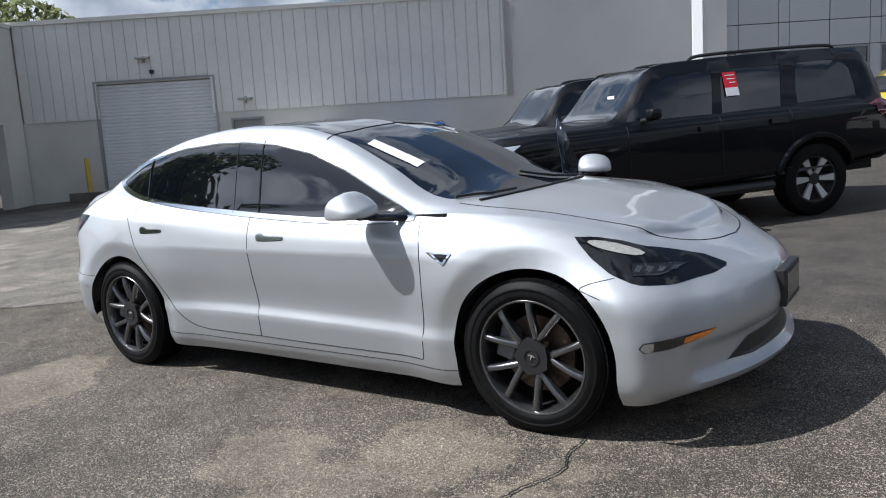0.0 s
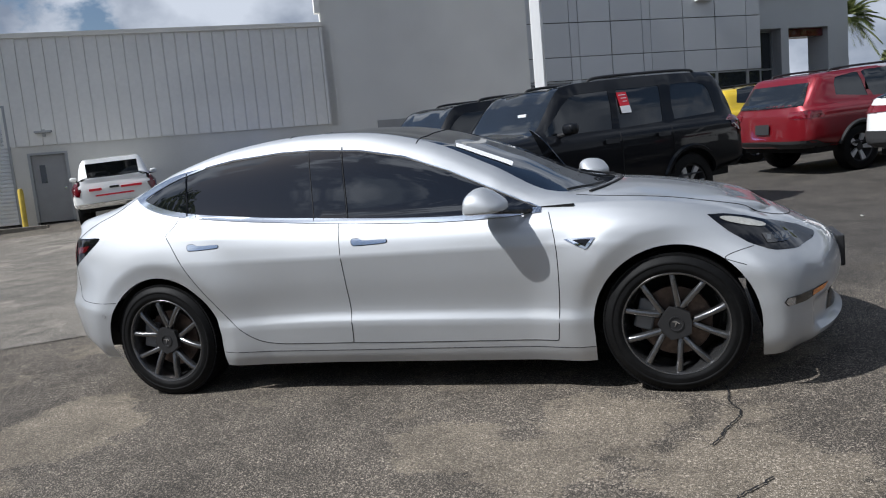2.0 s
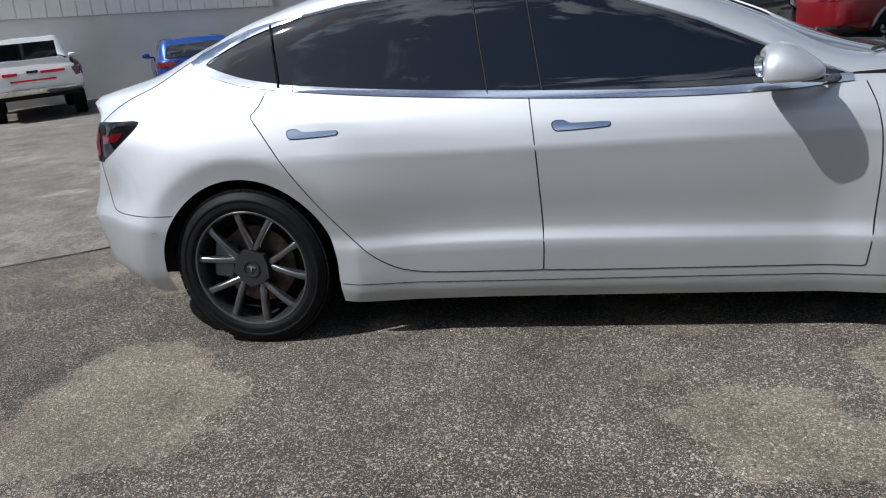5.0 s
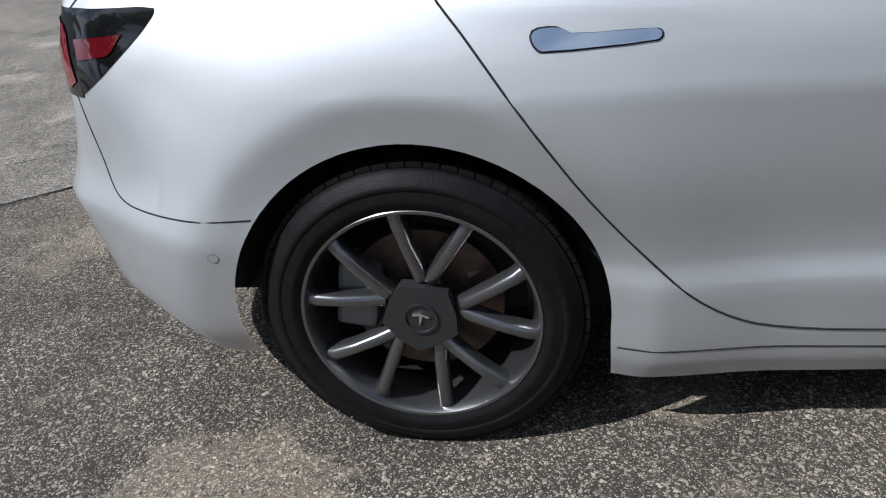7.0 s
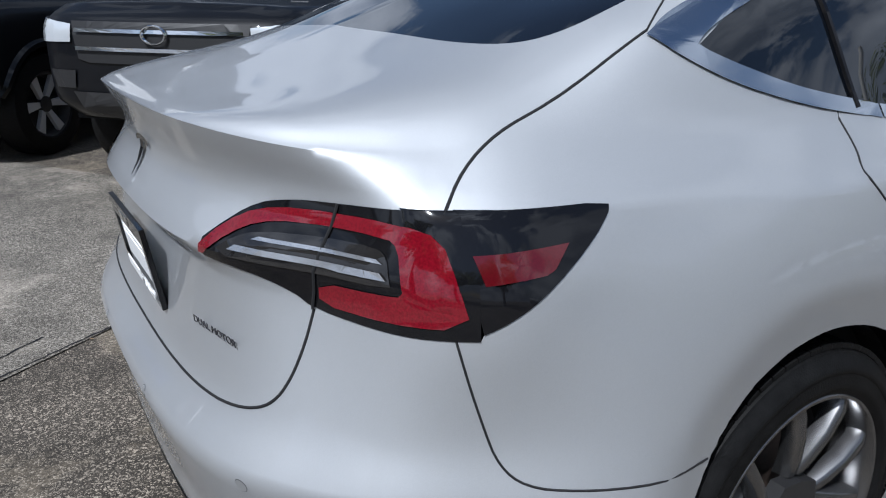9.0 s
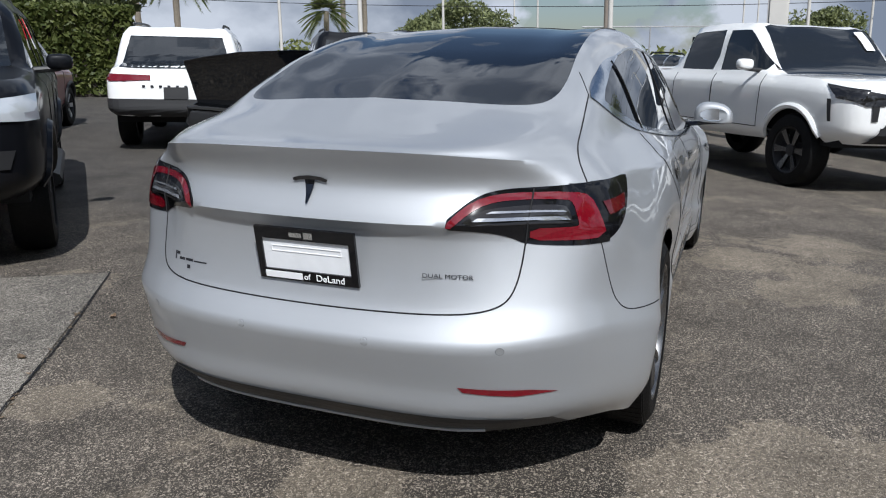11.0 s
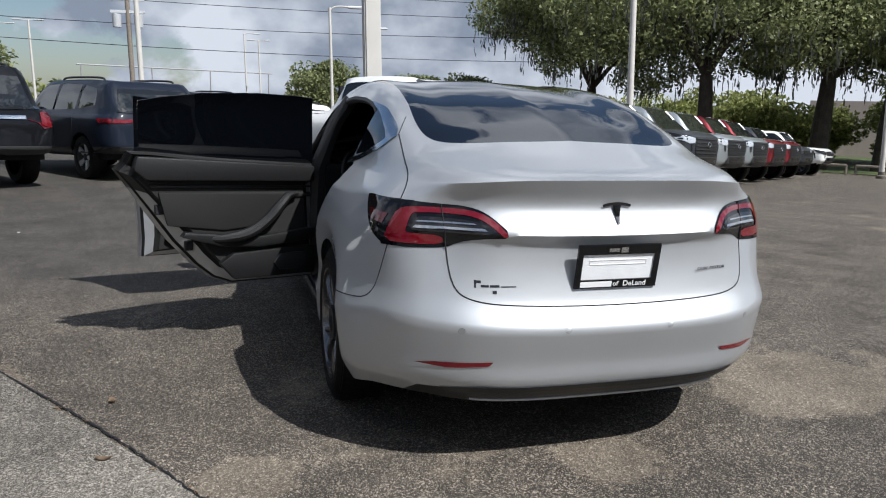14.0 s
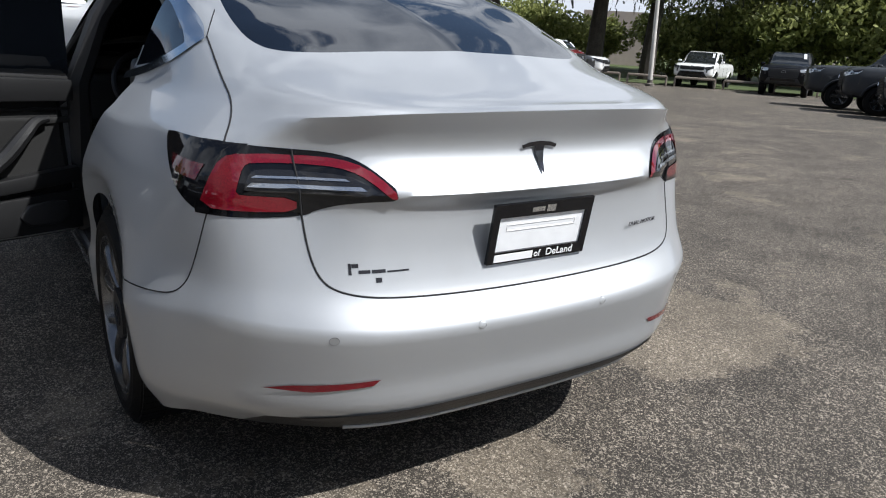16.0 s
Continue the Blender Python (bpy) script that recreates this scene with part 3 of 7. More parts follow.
M_DOORG = mat("grey_door", (0.28, 0.28, 0.28), 0.5, stain=0.08)
M_POLE = mat("pole_paint", (0.52, 0.50, 0.46), 0.6, stain=0.08, stain_scale=1.5)
M_WINDOW = mat("window_glass", (0.02, 0.025, 0.03), 0.03, 0, 0.5, 0.8)
M_FRAME = mat("window_frame", (0.35, 0.36, 0.37), 0.4, 0.6)
M_YELLOW = mat("yellow_bollard", (0.55, 0.40, 0.06), 0.6, stain=0.15, stain_scale=6)

wall_block = thing("service_building", BUILDING, "low service building with ribbed grey metal siding over cream block", "building", kind="structure")
bm = bmesh.new()
for x0, x1, z0, z1 in [(-8, -5.1, -0.6, 2.35), (-5.1, -1.0, 3.5, 3.62), (-1.0, -0.55, -0.6, 2.35), (-0.55, 0.55, 2.1, 2.35), (0.55, 8.8, -0.6, 2.35)]:
    box(bm, x0, x1, 0.0, 0.3, z0, z1)
part("wall", bm, M_STUCCO2, wall_block)
# siding: flat sheet with proud ribs every 0.3 m
bm = bmesh.new()
prof, x = [], -7.6
while x < 8.8:
    prof += [(x, 0.0), (x + 0.315, 0.0), (x + 0.322, 0.035), (x + 0.345, 0.035), (x + 0.352, 0.0)]
    x += 0.38
prof.append((8.8, 0.0))
for (xa, ya), (xb, yb) in zip(prof, prof[1:]):
    z0a = 3.62 if -5.1 <= (xa + xb) / 2 <= -1.0 else 2.35
    bm.faces.new([bm.verts.new(p) for p in ((xa, ya - 0.04, z0a), (xb, yb - 0.04, z0a), (xb, yb - 0.04, 5.66), (xa, ya - 0.04, 5.66))])
bmesh.ops.remove_doubles(bm, verts=bm.verts, dist=0.001)
part("siding", bm, M_PANEL, wall_block)
bm = box(bmesh.new(), -8, 8.8, 0.3, 14, 2.4, 5.62)
part("bulk", bm, M_STUCCO2, wall_block)
part("roof_edge", box(bmesh.new(), -8.2, 8.8, -0.10, 0.35, 5.56, 5.70), M_STUCCO2, wall_block, "cream metal roof edge")
# roller door of stacked slats in its opening
door = new("roller_door")
door.parent = wall_block
slat = bmesh.new()
prism(slat, [(0.10, 0.0), (0.075, 0.02), (0.075, 0.095), (0.10, 0.115), (0.14, 0.115), (0.14, 0.0)], "x", -5.05, -1.05)
for i in range(30):
    o = part("slat", slat.copy(), M_ROLL, door) if i == 0 else new("slat", first_slat.data)
    if i == 0:
        first_slat = o
    o.parent = door
    o.location = (0, 0, i * 0.116)
slat.free()
part("door_frame", box(box(box(bmesh.new(), -5.12, -5.05, -0.05, 0.2, 0, 3.6), -1.05, -0.98, -0.05, 0.2, 0, 3.6), -5.05, -1.05, -0.05, 0.2, 3.54, 3.6), M_FRAME, door)
pd = new("side_door")
pd.parent = wall_block
part("door_leaf", box(bmesh.new(), -0.47, 0.47, 0.06, 0.11, 0.0, 2.05, 0.006), M_DOORG, pd, "grey painted steel door")
part("door_frame", box(box(box(bmesh.new(), -0.56, -0.48, -0.03, 0.18, 0, 2.13), 0.48, 0.56, -0.03, 0.18, 0, 2.13), -0.48, 0.48, -0.03, 0.18, 2.06, 2.13), M_FRAME, pd)
part("pane", box(bmesh.new(), -0.28, -0.12, 0.045, 0.06, 1.2, 1.75), M_WINDOW, pd)
part("door_handle", box(bmesh.new(), 0.34, 0.42, 0.0, 0.06, 0.98, 1.05, 0.01), M_CHROME, pd)
for x, z in ((-3.3, 4.25), (0.0, 2.72)):
    lamp = new("wall_lamp")
    lamp.parent = wall_block
    part("lamp_box", box(box(bmesh.new(), x - 0.24, x + 0.24, -0.22, -0.05, z, z + 0.06, 0.01), x - 0.04, x + 0.04, -0.1, 0, z - 0.12, z + 0.1), M_FRAME, lamp)
    part("lens", box(bmesh.new(), x - 0.21, x + 0.21, -0.20, -0.07, z - 0.025, z), M_LENS_IN, lamp)
part("camera_dome", lathe(bmesh.new(), [(0.0, -0.12), (0.06, -0.1), (0.08, -0.04), (0.08, 0.02), (0, 0.02)], 12, Matrix.Translation((-3.05, -0.1, 3.85))), M_BLACK, wall_block)
for x in (-5.45, -0.8):
    b = thing("bollard", BUILDING @ pose(x, -0.45, 0), "yellow steel bollard beside the roller door", "bollard", "bollards")
    part("post", lathe(bmesh.new(), [(0.08, -0.3), (0.08, 1.02), (0.055, 1.09), (0, 1.1)], 14), M_YELLOW, b, smooth=True)
tagged(part("ramp", prism(bmesh.new(), [(-5.6, -0.4), (-5.6, 0.0), (0.0, 0.0), (0, -0.4)], "z", -0.3, 0.02), M_CONCRETE), kind="structure")
bpy.data.objects["ramp"].matrix_world = BUILDING @ pose(0, -1.2, -0.05)
tagged(bpy.data.objects["ramp"], "low concrete kerb below the roller door", "kerb")

# left wing stepping forward
wing = thing("side_wing", BUILDING, "cream side wing with an open dark bay", "building", kind="structure")
bm = bmesh.new()
box(bm, -8.05, -7.65, -9.0, -0.05, 2.3, 5.48)
box(bm, -8.05, -7.65, -1.2, -0.05, -0.6, 2.3)
box(bm, -8.05, -7.65, -9.0, -5.0, -0.6, 2.3)
box(bm, -14, -8.05, -9.0, 14.0, 5.2, 5.48)
part("wall", bm, M_STUCCO2, wing)
part("roof_edge", box(bmesh.new(), -8.15, -7.6, -9.1, -0.12, 5.48, 5.62), M_STUCCO2, wing)
# the bay isn't hollow: a near-black block paints the shade inside it
part("bay", box(bmesh.new(), -12, -10, -6, 0, -0.5, 4), M_DARK, wing, "near-black block for the shade inside the bay")

# plain taller block and clad showroom
hall = thing("showroom", BUILDING, "tall grey showroom with square metal cladding panels", "building", kind="structure")
bm = bmesh.new()
box(bm, 8.8, 16.2, 0.4, 12.0, 2.2, 5.8)
box(bm, 8.8, 16.2, 0.05, 0.4, 2.2, 11.5)
box(bm, 8.8, 16.2, 0.05, 0.4, -0.6, 2.2)
part("plain_wall", bm, M_STUCCO, hall, "plain grey rendered wall")
part("edge_trim", box(bmesh.new(), 8.62, 8.8, -0.06, 0.2, 6.0, 11.5), M_PANEL, hall)
part("louvre", box(bmesh.new(), 10.4, 12.9, -0.02, 0.05, 2.0, 2.35), M_DOORG, hall, "long grey louvre vent")
bm = bmesh.new()
box(bm, 16.2, 26.4, 0.35, 12.0, -0.6, 9.0)
part("core", bm, M_GAP, hall)
panel = bmesh.new()
box(panel, 0.012, 0.988, 0.0, 0.06, 0.012, 0.988, 0.006)
pan_mesh = None
col_w = [0.45, 1.35, 0.35, 1.35, 1.35, 0.35, 1.45, 1.45, 1.45, 0.65]
row_h = [(3.3, 0.85), (4.15, 1.25), (5.4, 1.25), (6.65, 1.25), (7.9, 1.1)]
x = 16.2
for w in col_w:
    for z, h in row_h:
        if pan_mesh is None:
            first = part("panel", panel, M_CLAD, hall)
            pan_mesh = first.data
            o = first
        else:
            o = new("panel", pan_mesh)
            o.parent = hall
        o.location, o.scale = (x, 0.25, z), (w, 1, h)
    x += w
# ribbon windows below the panels
x = 16.2
for i, w in enumerate(col_w):
    if w < 0.5 and i:
        part("column", box(bmesh.new(), x + 0.01, x + w - 0.01, 0.25, 0.4, -0.5, 3.29), M_CLAD, hall)
    else:
        win = new("window")
        win.parent = hall
        part("pane", box(bmesh.new(), x + 0.05, x + w - 0.05, 0.31, 0.33, 0.4, 3.24), M_WINDOW, win)
        fb = bmesh.new()
        box(fb, x, x + 0.06, 0.27, 0.35, 0.3, 3.29)
        box(fb, x + w - 0.06, x + w, 0.27, 0.35, 0.3, 3.29)
        for z in (0.3, 1.3, 2.3, 3.23):
            box(fb, x + 0.06, x + w - 0.06, 0.28, 0.35, z, z + 0.06)
        part("window_frame", fb, M_FRAME, win)
    x += w
part("wall_light", box(bmesh.new(), 23.4, 24.1, -0.05, 0.25, 6.0, 6.1, 0.02), M_WHITE, hall, "white slim wall light")
# entrance porch
bm = bmesh.new()
box(bm, 26.4, 32.5, 2.0, 6.0, 5.1, 6.35)
box(bm, 31.4, 32.5, 2.0, 3.2, -0.6, 5.1)
box(bm, 28.9, 29.3, 2.0, 3.0, -0.6, 5.1)
part("porch", bm, M_CLAD, hall, "grey clad entrance porch")
part("porch_cap", box(bmesh.new(), 26.3, 32.6, 1.9, 6.1, 6.35, 6.45), M_FRAME, hall)
part("sign_band", box(bmesh.new(), 29.3, 31.4, 2.3, 3.0, 4.75, 5.1), M_RED_D, hall, "dark red soffit band")
ent = new("entrance_window")
ent.parent = hall
part("pane", box(bmesh.new(), 26.5, 28.9, 2.6, 2.64, 0.0, 5.1), M_WINDOW, ent)
bm = bmesh.new()
for x in (26.5, 27.6, 28.82):
    box(bm, x, x + 0.08, 2.52, 2.6, 0, 5.1)
for z in (0, 2.2, 3.4, 5.02):
    box(bm, 26.5, 28.9, 2.5, 2.59, z, z + 0.08)
part("window_frame", bm, M_FRAME, ent)



# ---- silver saloon ----
AX, WR, ARCH = 1.4375, 0.334, 0.378
SEDAN_LEVELS = [
    [(-2.26, 0, .235), (-2.24, .40, .24), (-2.15, .64, .26), (-2.00, .78, .26), (-1.80, .85, .23), (-1.10, .84, .17), (-.30, .83, .165), (.90, .84, .16), (1.20, .84, .16), (1.80, .83, .165), (2.00, .66, .17), (2.15, .35, .17), (2.20, 0, .17)],
    [(-2.36, 0, .33), (-2.34, .40, .33), (-2.25, .63, .34), (-2.08, .80, .34), (-1.78, .90, .31), (-1.10, .868, .235), (-.30, .86, .225), (.90, .865, .225), (1.20, .87, .23), (1.82, .875, .24), (2.06, .70, .24), (2.20, .38, .235), (2.26, 0, .235)],
    [(-2.375, 0, .42), (-2.355, .40, .42), (-2.27, .63, .425), (-2.09, .815, .43), (-1.78, .912, .41), (-1.10, .878, .395), (-.30, .884, .405), (.90, .882, .375), (1.20, .888, .37), (1.83, .885, .38), (2.07, .70, .36), (2.20, .38, .35), (2.25, 0, .35)],
    [(-2.405, 0, .545), (-2.385, .40, .55), (-2.30, .63, .56), (-2.12, .81, .57), (-1.78, .915, .52), (-1.10, .872, .46), (-.30, .866, .465), (.90, .868, .44), (1.20, .888, .46), (1.84, .88, .46), (2.09, .69, .46), (2.23, .36, .46), (2.28, 0, .46)],
    [(-2.345, 0, .635), (-2.33, .40, .645), (-2.255, .62, .655), (-2.11, .785, .66), (-1.80, .885, .65), (-1.10, .898, .63), (-.30, .885, .63), (.90, .886, .62), (1.20, .898, .62), (1.85, .86, .58), (2.085, .66, .56), (2.215, .34, .56), (2.265, 0, .56)],
    [(-2.32, 0, .82), (-2.305, .40, .82), (-2.215, .60, .815), (-2.10, .775, .81), (-1.85, .852, .80), (-1.10, .902, .78), (-.30, .896, .765), (.90, .892, .75), (1.20, .888, .74), (1.86, .80, .65), (2.06, .60, .62), (2.18, .32, .62), (2.225, 0, .62)],
    [(-2.355, 0, .865), (-2.33, .385, .868), (-2.215, .60, .875), (-2.095, .765, .88), (-1.86, .832, .88), (-1.10, .884, .875), (-.30, .873, .85), (.90, .868, .83), (1.30, .85, .82), (1.85, .72, .715), (2.01, .54, .68), (2.12, .30, .665), (2.16, 0, .66)],
    [(-2.31, 0, .96), (-2.28, .385, .96), (-2.18, .60, .958), (-2.085, .735, .96), (-1.87, .797, .963), (-1.20, .858, .945), (-.30, .835, .925), (.90, .812, .90), (1.35, .79, .875), (1.79, .66, .785), (1.95, .50, .735), (2.05, .28, .71), (2.09, 0, .70)],
    [(-2.345, 0, 1.055), (-2.325, .35, 1.052), (-2.225, .56, 1.035), (-2.07, .665, 1.02), (-1.85, .72, 1.032), (-1.20, .770, 1.03), (-.30, .802, .965), (.85, .775, .935), (1.35, .735, .91), (1.72, .60, .83), (1.85, .46, .785), (1.93, .26, .77), (1.97, 0, .765)],
]
cant_y = curve_of([(-2.34, .40), (-2.1, .55), (-1.9, .585), (-1.65, .615), (-1.4, .615), (-1.0, .612), (-.6, .612), (-.2, .618), (.2, .635), (.55, .668), (.86, .70), (1.0, .66), (1.3, .58), (1.7, .48), (2.0, .40)])
cant_z = curve_of([(-2.34, 1.055), (-2.1, 1.085), (-1.9, 1.118), (-1.65, 1.200), (-1.4, 1.285), (-1.0, 1.362), (-.6, 1.385), (-.2, 1.362), (.2, 1.275), (.55, 1.125), (.86, .985), (1.0, .962), (1.3, .932), (1.7, .865), (2.0, .77)])
top_z = curve_of([(-2.34, 1.058), (-2.25, 1.07), (-2.1, 1.11), (-1.93, 1.165), (-1.7, 1.245), (-1.4, 1.335), (-1.1, 1.40), (-.8, 1.435), (-.45, 1.443), (-.1, 1.42), (.2, 1.36), (.6, 1.20), (.95, 1.03), (1.1, .985), (1.25, .972), (1.5, .93), (1.8, .84), (2.0, .765)])
SIL = loft_body(SEDAN_LEVELS, [4, 5, 5, 6, 8, 6, 7, 6], [16, 12, 10, 12, 26, 36, 46, 14, 22, 12, 10, 14], lambda x: (cant_y(x), cant_z(x)), top_z, 28,
                sharp={2: lambda x: 1.0 if -1.2 < x < 1.2 else 0.0, 3: lambda x: 0.85 * min(1, max(0, (-1.6 - x) / 0.3)), 5: lambda x: 0.9 if -1.6 < x < 1.3 else 0.0, 6: lambda x: 0.8 * min(1, max(0, (-2.0 - x) / 0.15)), 7: lambda x: 0.8 * min(1, max(0, (-1.1 - x) / 0.3)) * (0 if x < -2.1 else 1)})

# the flanks swell gently over the wheels; a crisp flange tucks in round each arch
for i, (x, y, z) in enumerate(SIL.pts):
    if abs(y) > 0.6 and z < 0.95:
        for ax, g, tuck in ((-AX, 0.022, 0.022), (AX, 0.036, 0.022)):
            r = math.hypot(x - ax, z - WR)
            if r < 0.72:
                k = max(0.0, min(1.0, (0.72 - r) / 0.26))
                y += math.copysign(g * k * k * (3 - 2 * k), y)
                k = max(0.0, min(1.0, (0.462 - r) / 0.084))
                y -= math.copysign(tuck * k, y)
        SIL.pts[i] = (x, y, z)
# nose: a channel runs below the fog lamps, over a lip that stands proud
def ease(v, a, b):
    k = max(0.0, min(1.0, (v - a) / (b - a)))
    return k * k * (3 - 2 * k)


for i, (x, y, z) in enumerate(SIL.pts):
    if x > 1.85 and z < 0.46:
        deep = ease(z, .245, .275) * (1 - ease(z, .375, .405)) * (1 - ease(abs(y), .70, .75))
        lip = ease(z, .165, .20) * (1 - ease(z, .225, .26)) * (1 - ease(abs(y), .72, .80))
        n2 = Vector((max(x - 1.55, .1), y * .55, 0)).normalized()
        d = -0.030 * deep + 0.022 * lip
        SIL.pts[i] = (x + n2.x * d, y + n2.y * d, z)
SKIN = tree_of(SIL)
SIL.tree = SKIN

car = thing("sedan", Matrix(), "silver four-door electric saloon with dark tinted glass and two doors open", "car")


def circle(cx, cz, r, n=72):
    return [(cx + r * math.cos(a), cz + r * math.sin(a)) for a in np.linspace(0, 2 * math.pi, n, endpoint=False)]


# outlines on the side view (x, z)
DLO = [(.83, .925), (.60, .915), (.25, .922), (-.28, .957), (-.80, 1.003), (-1.18, 1.045), (-1.37, 1.078), (-1.50, 1.115), (-1.585, 1.155), (-1.50, 1.205), (-1.35, 1.262), (-1.15, 1.308), (-.95, 1.332), (-.65, 1.342), (-.41, 1.333), (-.15, 1.304), (.11, 1.245), (.36, 1.148), (.54, 1.06), (.70, .982)]
REAR_DOOR = [(-.255, .955), (-.238, .80), (-.232, .65), (-.225, .40), (-.235, .285), (-.50, .287), (-.75, .292), (-.86, .335), (-.96, .42), (-1.08, .56), (-1.20, .745), (-1.29, .88), (-1.345, .951), (-1.315, .99), (-1.30, 1.045), (-1.18, 1.038), (-.80, .997)]
FRONT_DOOR = [(.878, .900), (.905, .80), (.915, .67), (.905, .45), (.885, .272), (.40, .275), (0, .279), (-.235, .285), (-.225, .40), (-.232, .65), (-.238, .80), (-.255, .955), (.25, .916), (.60, .909), (.84, .918)]


def is_side(s, top=1.38):
    return lambda x, y, z: s * y > 0.5 and z < top


for ax in (-AX, AX):
    for s in (1, -1):
        SIL.cut([(ax + ARCH, 0)] + [(ax + ARCH * math.cos(a), WR + ARCH * math.sin(a)) for a in np.linspace(-.12, math.pi + .12, 44)] + [(ax - ARCH, 0)], (0, 2), lambda x, y, z, s=s: s * y > 0.45 and z < 0.85)

# left flank: the two door openings go through, window frames included
OPEN_REAR = REAR_DOOR[:13] + [(-1.31, 1.0), (-1.275, 1.045), (-1.235, 1.062), (-1.262, 1.286), (-1.15, 1.308), (-.95, 1.332), (-.65, 1.342), (-.41, 1.333), (-.33, 1.326)]
OPEN_FRONT = FRONT_DOOR[:11] + [(-.245, .96), (-.275, 1.318), (-.15, 1.304), (.11, 1.245), (.36, 1.148), (.54, 1.06), (.70, .982), (.80, .93)]
skin_rear_l = SIL.cut(REAR_DOOR, (0, 2), is_side(1))
skin_front_l = SIL.cut(FRONT_DOOR, (0, 2), is_side(1))
pane_rear_l = SIL.cut(OPEN_REAR, (0, 2), is_side(1))
pane_front_l = SIL.cut(OPEN_FRONT, (0, 2), is_side(1))
quarter_l = SIL.cut([(-1.25, 1.072), (-1.272, 1.276), (-1.35, 1.262), (-1.50, 1.205), (-1.585, 1.155), (-1.50, 1.115), (-1.37, 1.088)], (0, 2), is_side(1))

# right flank
glass_r = SIL.cut(DLO, (0, 2), is_side(-1))
door_rr = SIL.cut(REAR_DOOR, (0, 2), is_side(-1))
door_fr = SIL.cut(FRONT_DOOR, (0, 2), is_side(-1))

# glass canopy: windscreen, roof and rear window (x, y)
half = [(1.13, .18), (1.08, .42), (.985, .60), (.90, .645), (.55, .585), (.20, .545), (-.20, .525), (-.60, .518), (-1.0, .522), (-1.4, .545), (-1.62, .565), (-1.76, .560), (-1.84, .515), (-1.885, .40), (-1.905, .2)]
CANOPY = half + [(-1.91, 0)] + [(x, -y) for x, y in half[::-1]] + [(1.14, 0)]
canopy = SIL.cut(rounded(CANOPY, 2), (0, 1), lambda x, y, z: z > 0.955)
rear_glass = canopy.cut([(-3, -2), (-.62, -2), (-.62, 2), (-3, 2)], (0, 1), lambda x, y, z: True)
screen = canopy.cut([(.16, -2), (3, -2), (3, 2), (.16, 2)], (0, 1), lambda x, y, z: True)

# tail lamps (y, z) on the rear, side wedge on the flank
LAMP_REAR = [(.385, .858), (.43, .905), (.475, .942), (.53, .957), (.605, .960), (.733, .967), (.80, .967), (.86, .90), (.85, .806), (.775, .806), (.70, .806), (.595, .812), (.56, .832), (.50, .850)]
LAMP_SIDE = [(-2.3, .967), (-2.08, .967), (-1.872, .966), (-1.868, .958), (-1.898, .928), (-1.955, .885), (-2.020, .840), (-2.085, .806), (-2.14, .806), (-2.3, .806)]
lamps = {}
for s in (1, -1):
    lamps[s, "rear"] = SIL.cut(rounded([(s * y, z) for y, z in LAMP_REAR], 1), (1, 2), lambda x, y, z: x < -2.075)
    lamps[s, "side"] = SIL.cut(LAMP_SIDE[:2] + rounded(LAMP_SIDE[2:8], 2, False) + LAMP_SIDE[8:], (0, 2), lambda x, y, z, s=s: s * y > 0.68 and x > -2.14)
diffuser = SIL.cut([(-.72, .246), (-.4, .243), (.4, .243), (.72, .246), (.68, .312), (.5, .322), (-.5, .322), (-.68, .312)], (1, 2), lambda x, y, z: x < -1.9)
HEAD = [(1.610, .824), (1.64, .795), (1.70, .742), (1.78, .688), (1.88, .646), (2.00, .632), (2.09, .638), (2.118, .652), (2.03, .700), (1.90, .752), (1.78, .794), (1.69, .816)]
heads = {s: SIL.cut(dense(HEAD, .03), (0, 2), lambda x, y, z, s=s: s * y > 0.36) for s in (1, -1)}

part("body_shell", SIL.bm(thick=0.0), M_SILVER, car, smooth=True, angle=50)
part("rear_window", rear_glass.bm(), M_GLASS, car, "dark tinted rear window", smooth=True)
part("windscreen", screen.bm(), M_GLASS, car, "dark windscreen", smooth=True)
part("glass_roof", canopy.bm(), M_GLASS, car, "black glass roof", smooth=True)
part("diffuser", diffuser.bm(), M_BLACK, car, "matt black lower valance", smooth=True)
part("quarter_window", quarter_l.bm(), M_GLASS, car, smooth=True)

# right doors with their glass, trim, handles
door_r = part("rear_door", door_rr.bm(), M_SILVER, car, smooth=True, angle=50)
door_f = part("front_door", door_fr.bm(), M_SILVER, car, smooth=True, angle=50)
pil = glass_r.cut([(-.405, .90), (-.205, .90), (-.275, 1.40), (-.475, 1.40)], (0, 2), lambda x, y, z: True)
fr_glass = glass_r.cut([(-.27, .80), (1.2, .80), (1.2, 1.5), (-.27, 1.5)], (0, 2), lambda x, y, z: True)
qt_glass = glass_r.cut([(-1.9, .8), (-1.24, .8), (-1.30, 1.5), (-1.9, 1.5)], (0, 2), lambda x, y, z: True)
part("side_window", glass_r.bm(), M_GLASS, door_r, "dark tinted side window", smooth=True)
part("side_window", fr_glass.bm(), M_GLASS, door_f, "dark tinted side window", smooth=True)
part("quarter_window", qt_glass.bm(), M_GLASS, car, "dark tinted quarter window", smooth=True)
part("pillar_cover", pil.bm(shift=0.002), M_GLASS, car, "gloss black door pillar", smooth=True)
# flat bright trim along the waist that widens to a blade round the rear quarter
def trim_band(lower, upper, way, label=""):
    lo, up = smooth_line(lower, 8), smooth_line(upper, 8)
    part("window_trim", decal(SKIN, [tuple(p) for p in lo] + [tuple(p) for p in up[::-1]], (0, 2), way, 0.0045, 0.02), M_SATIN, car, label, smooth=True)


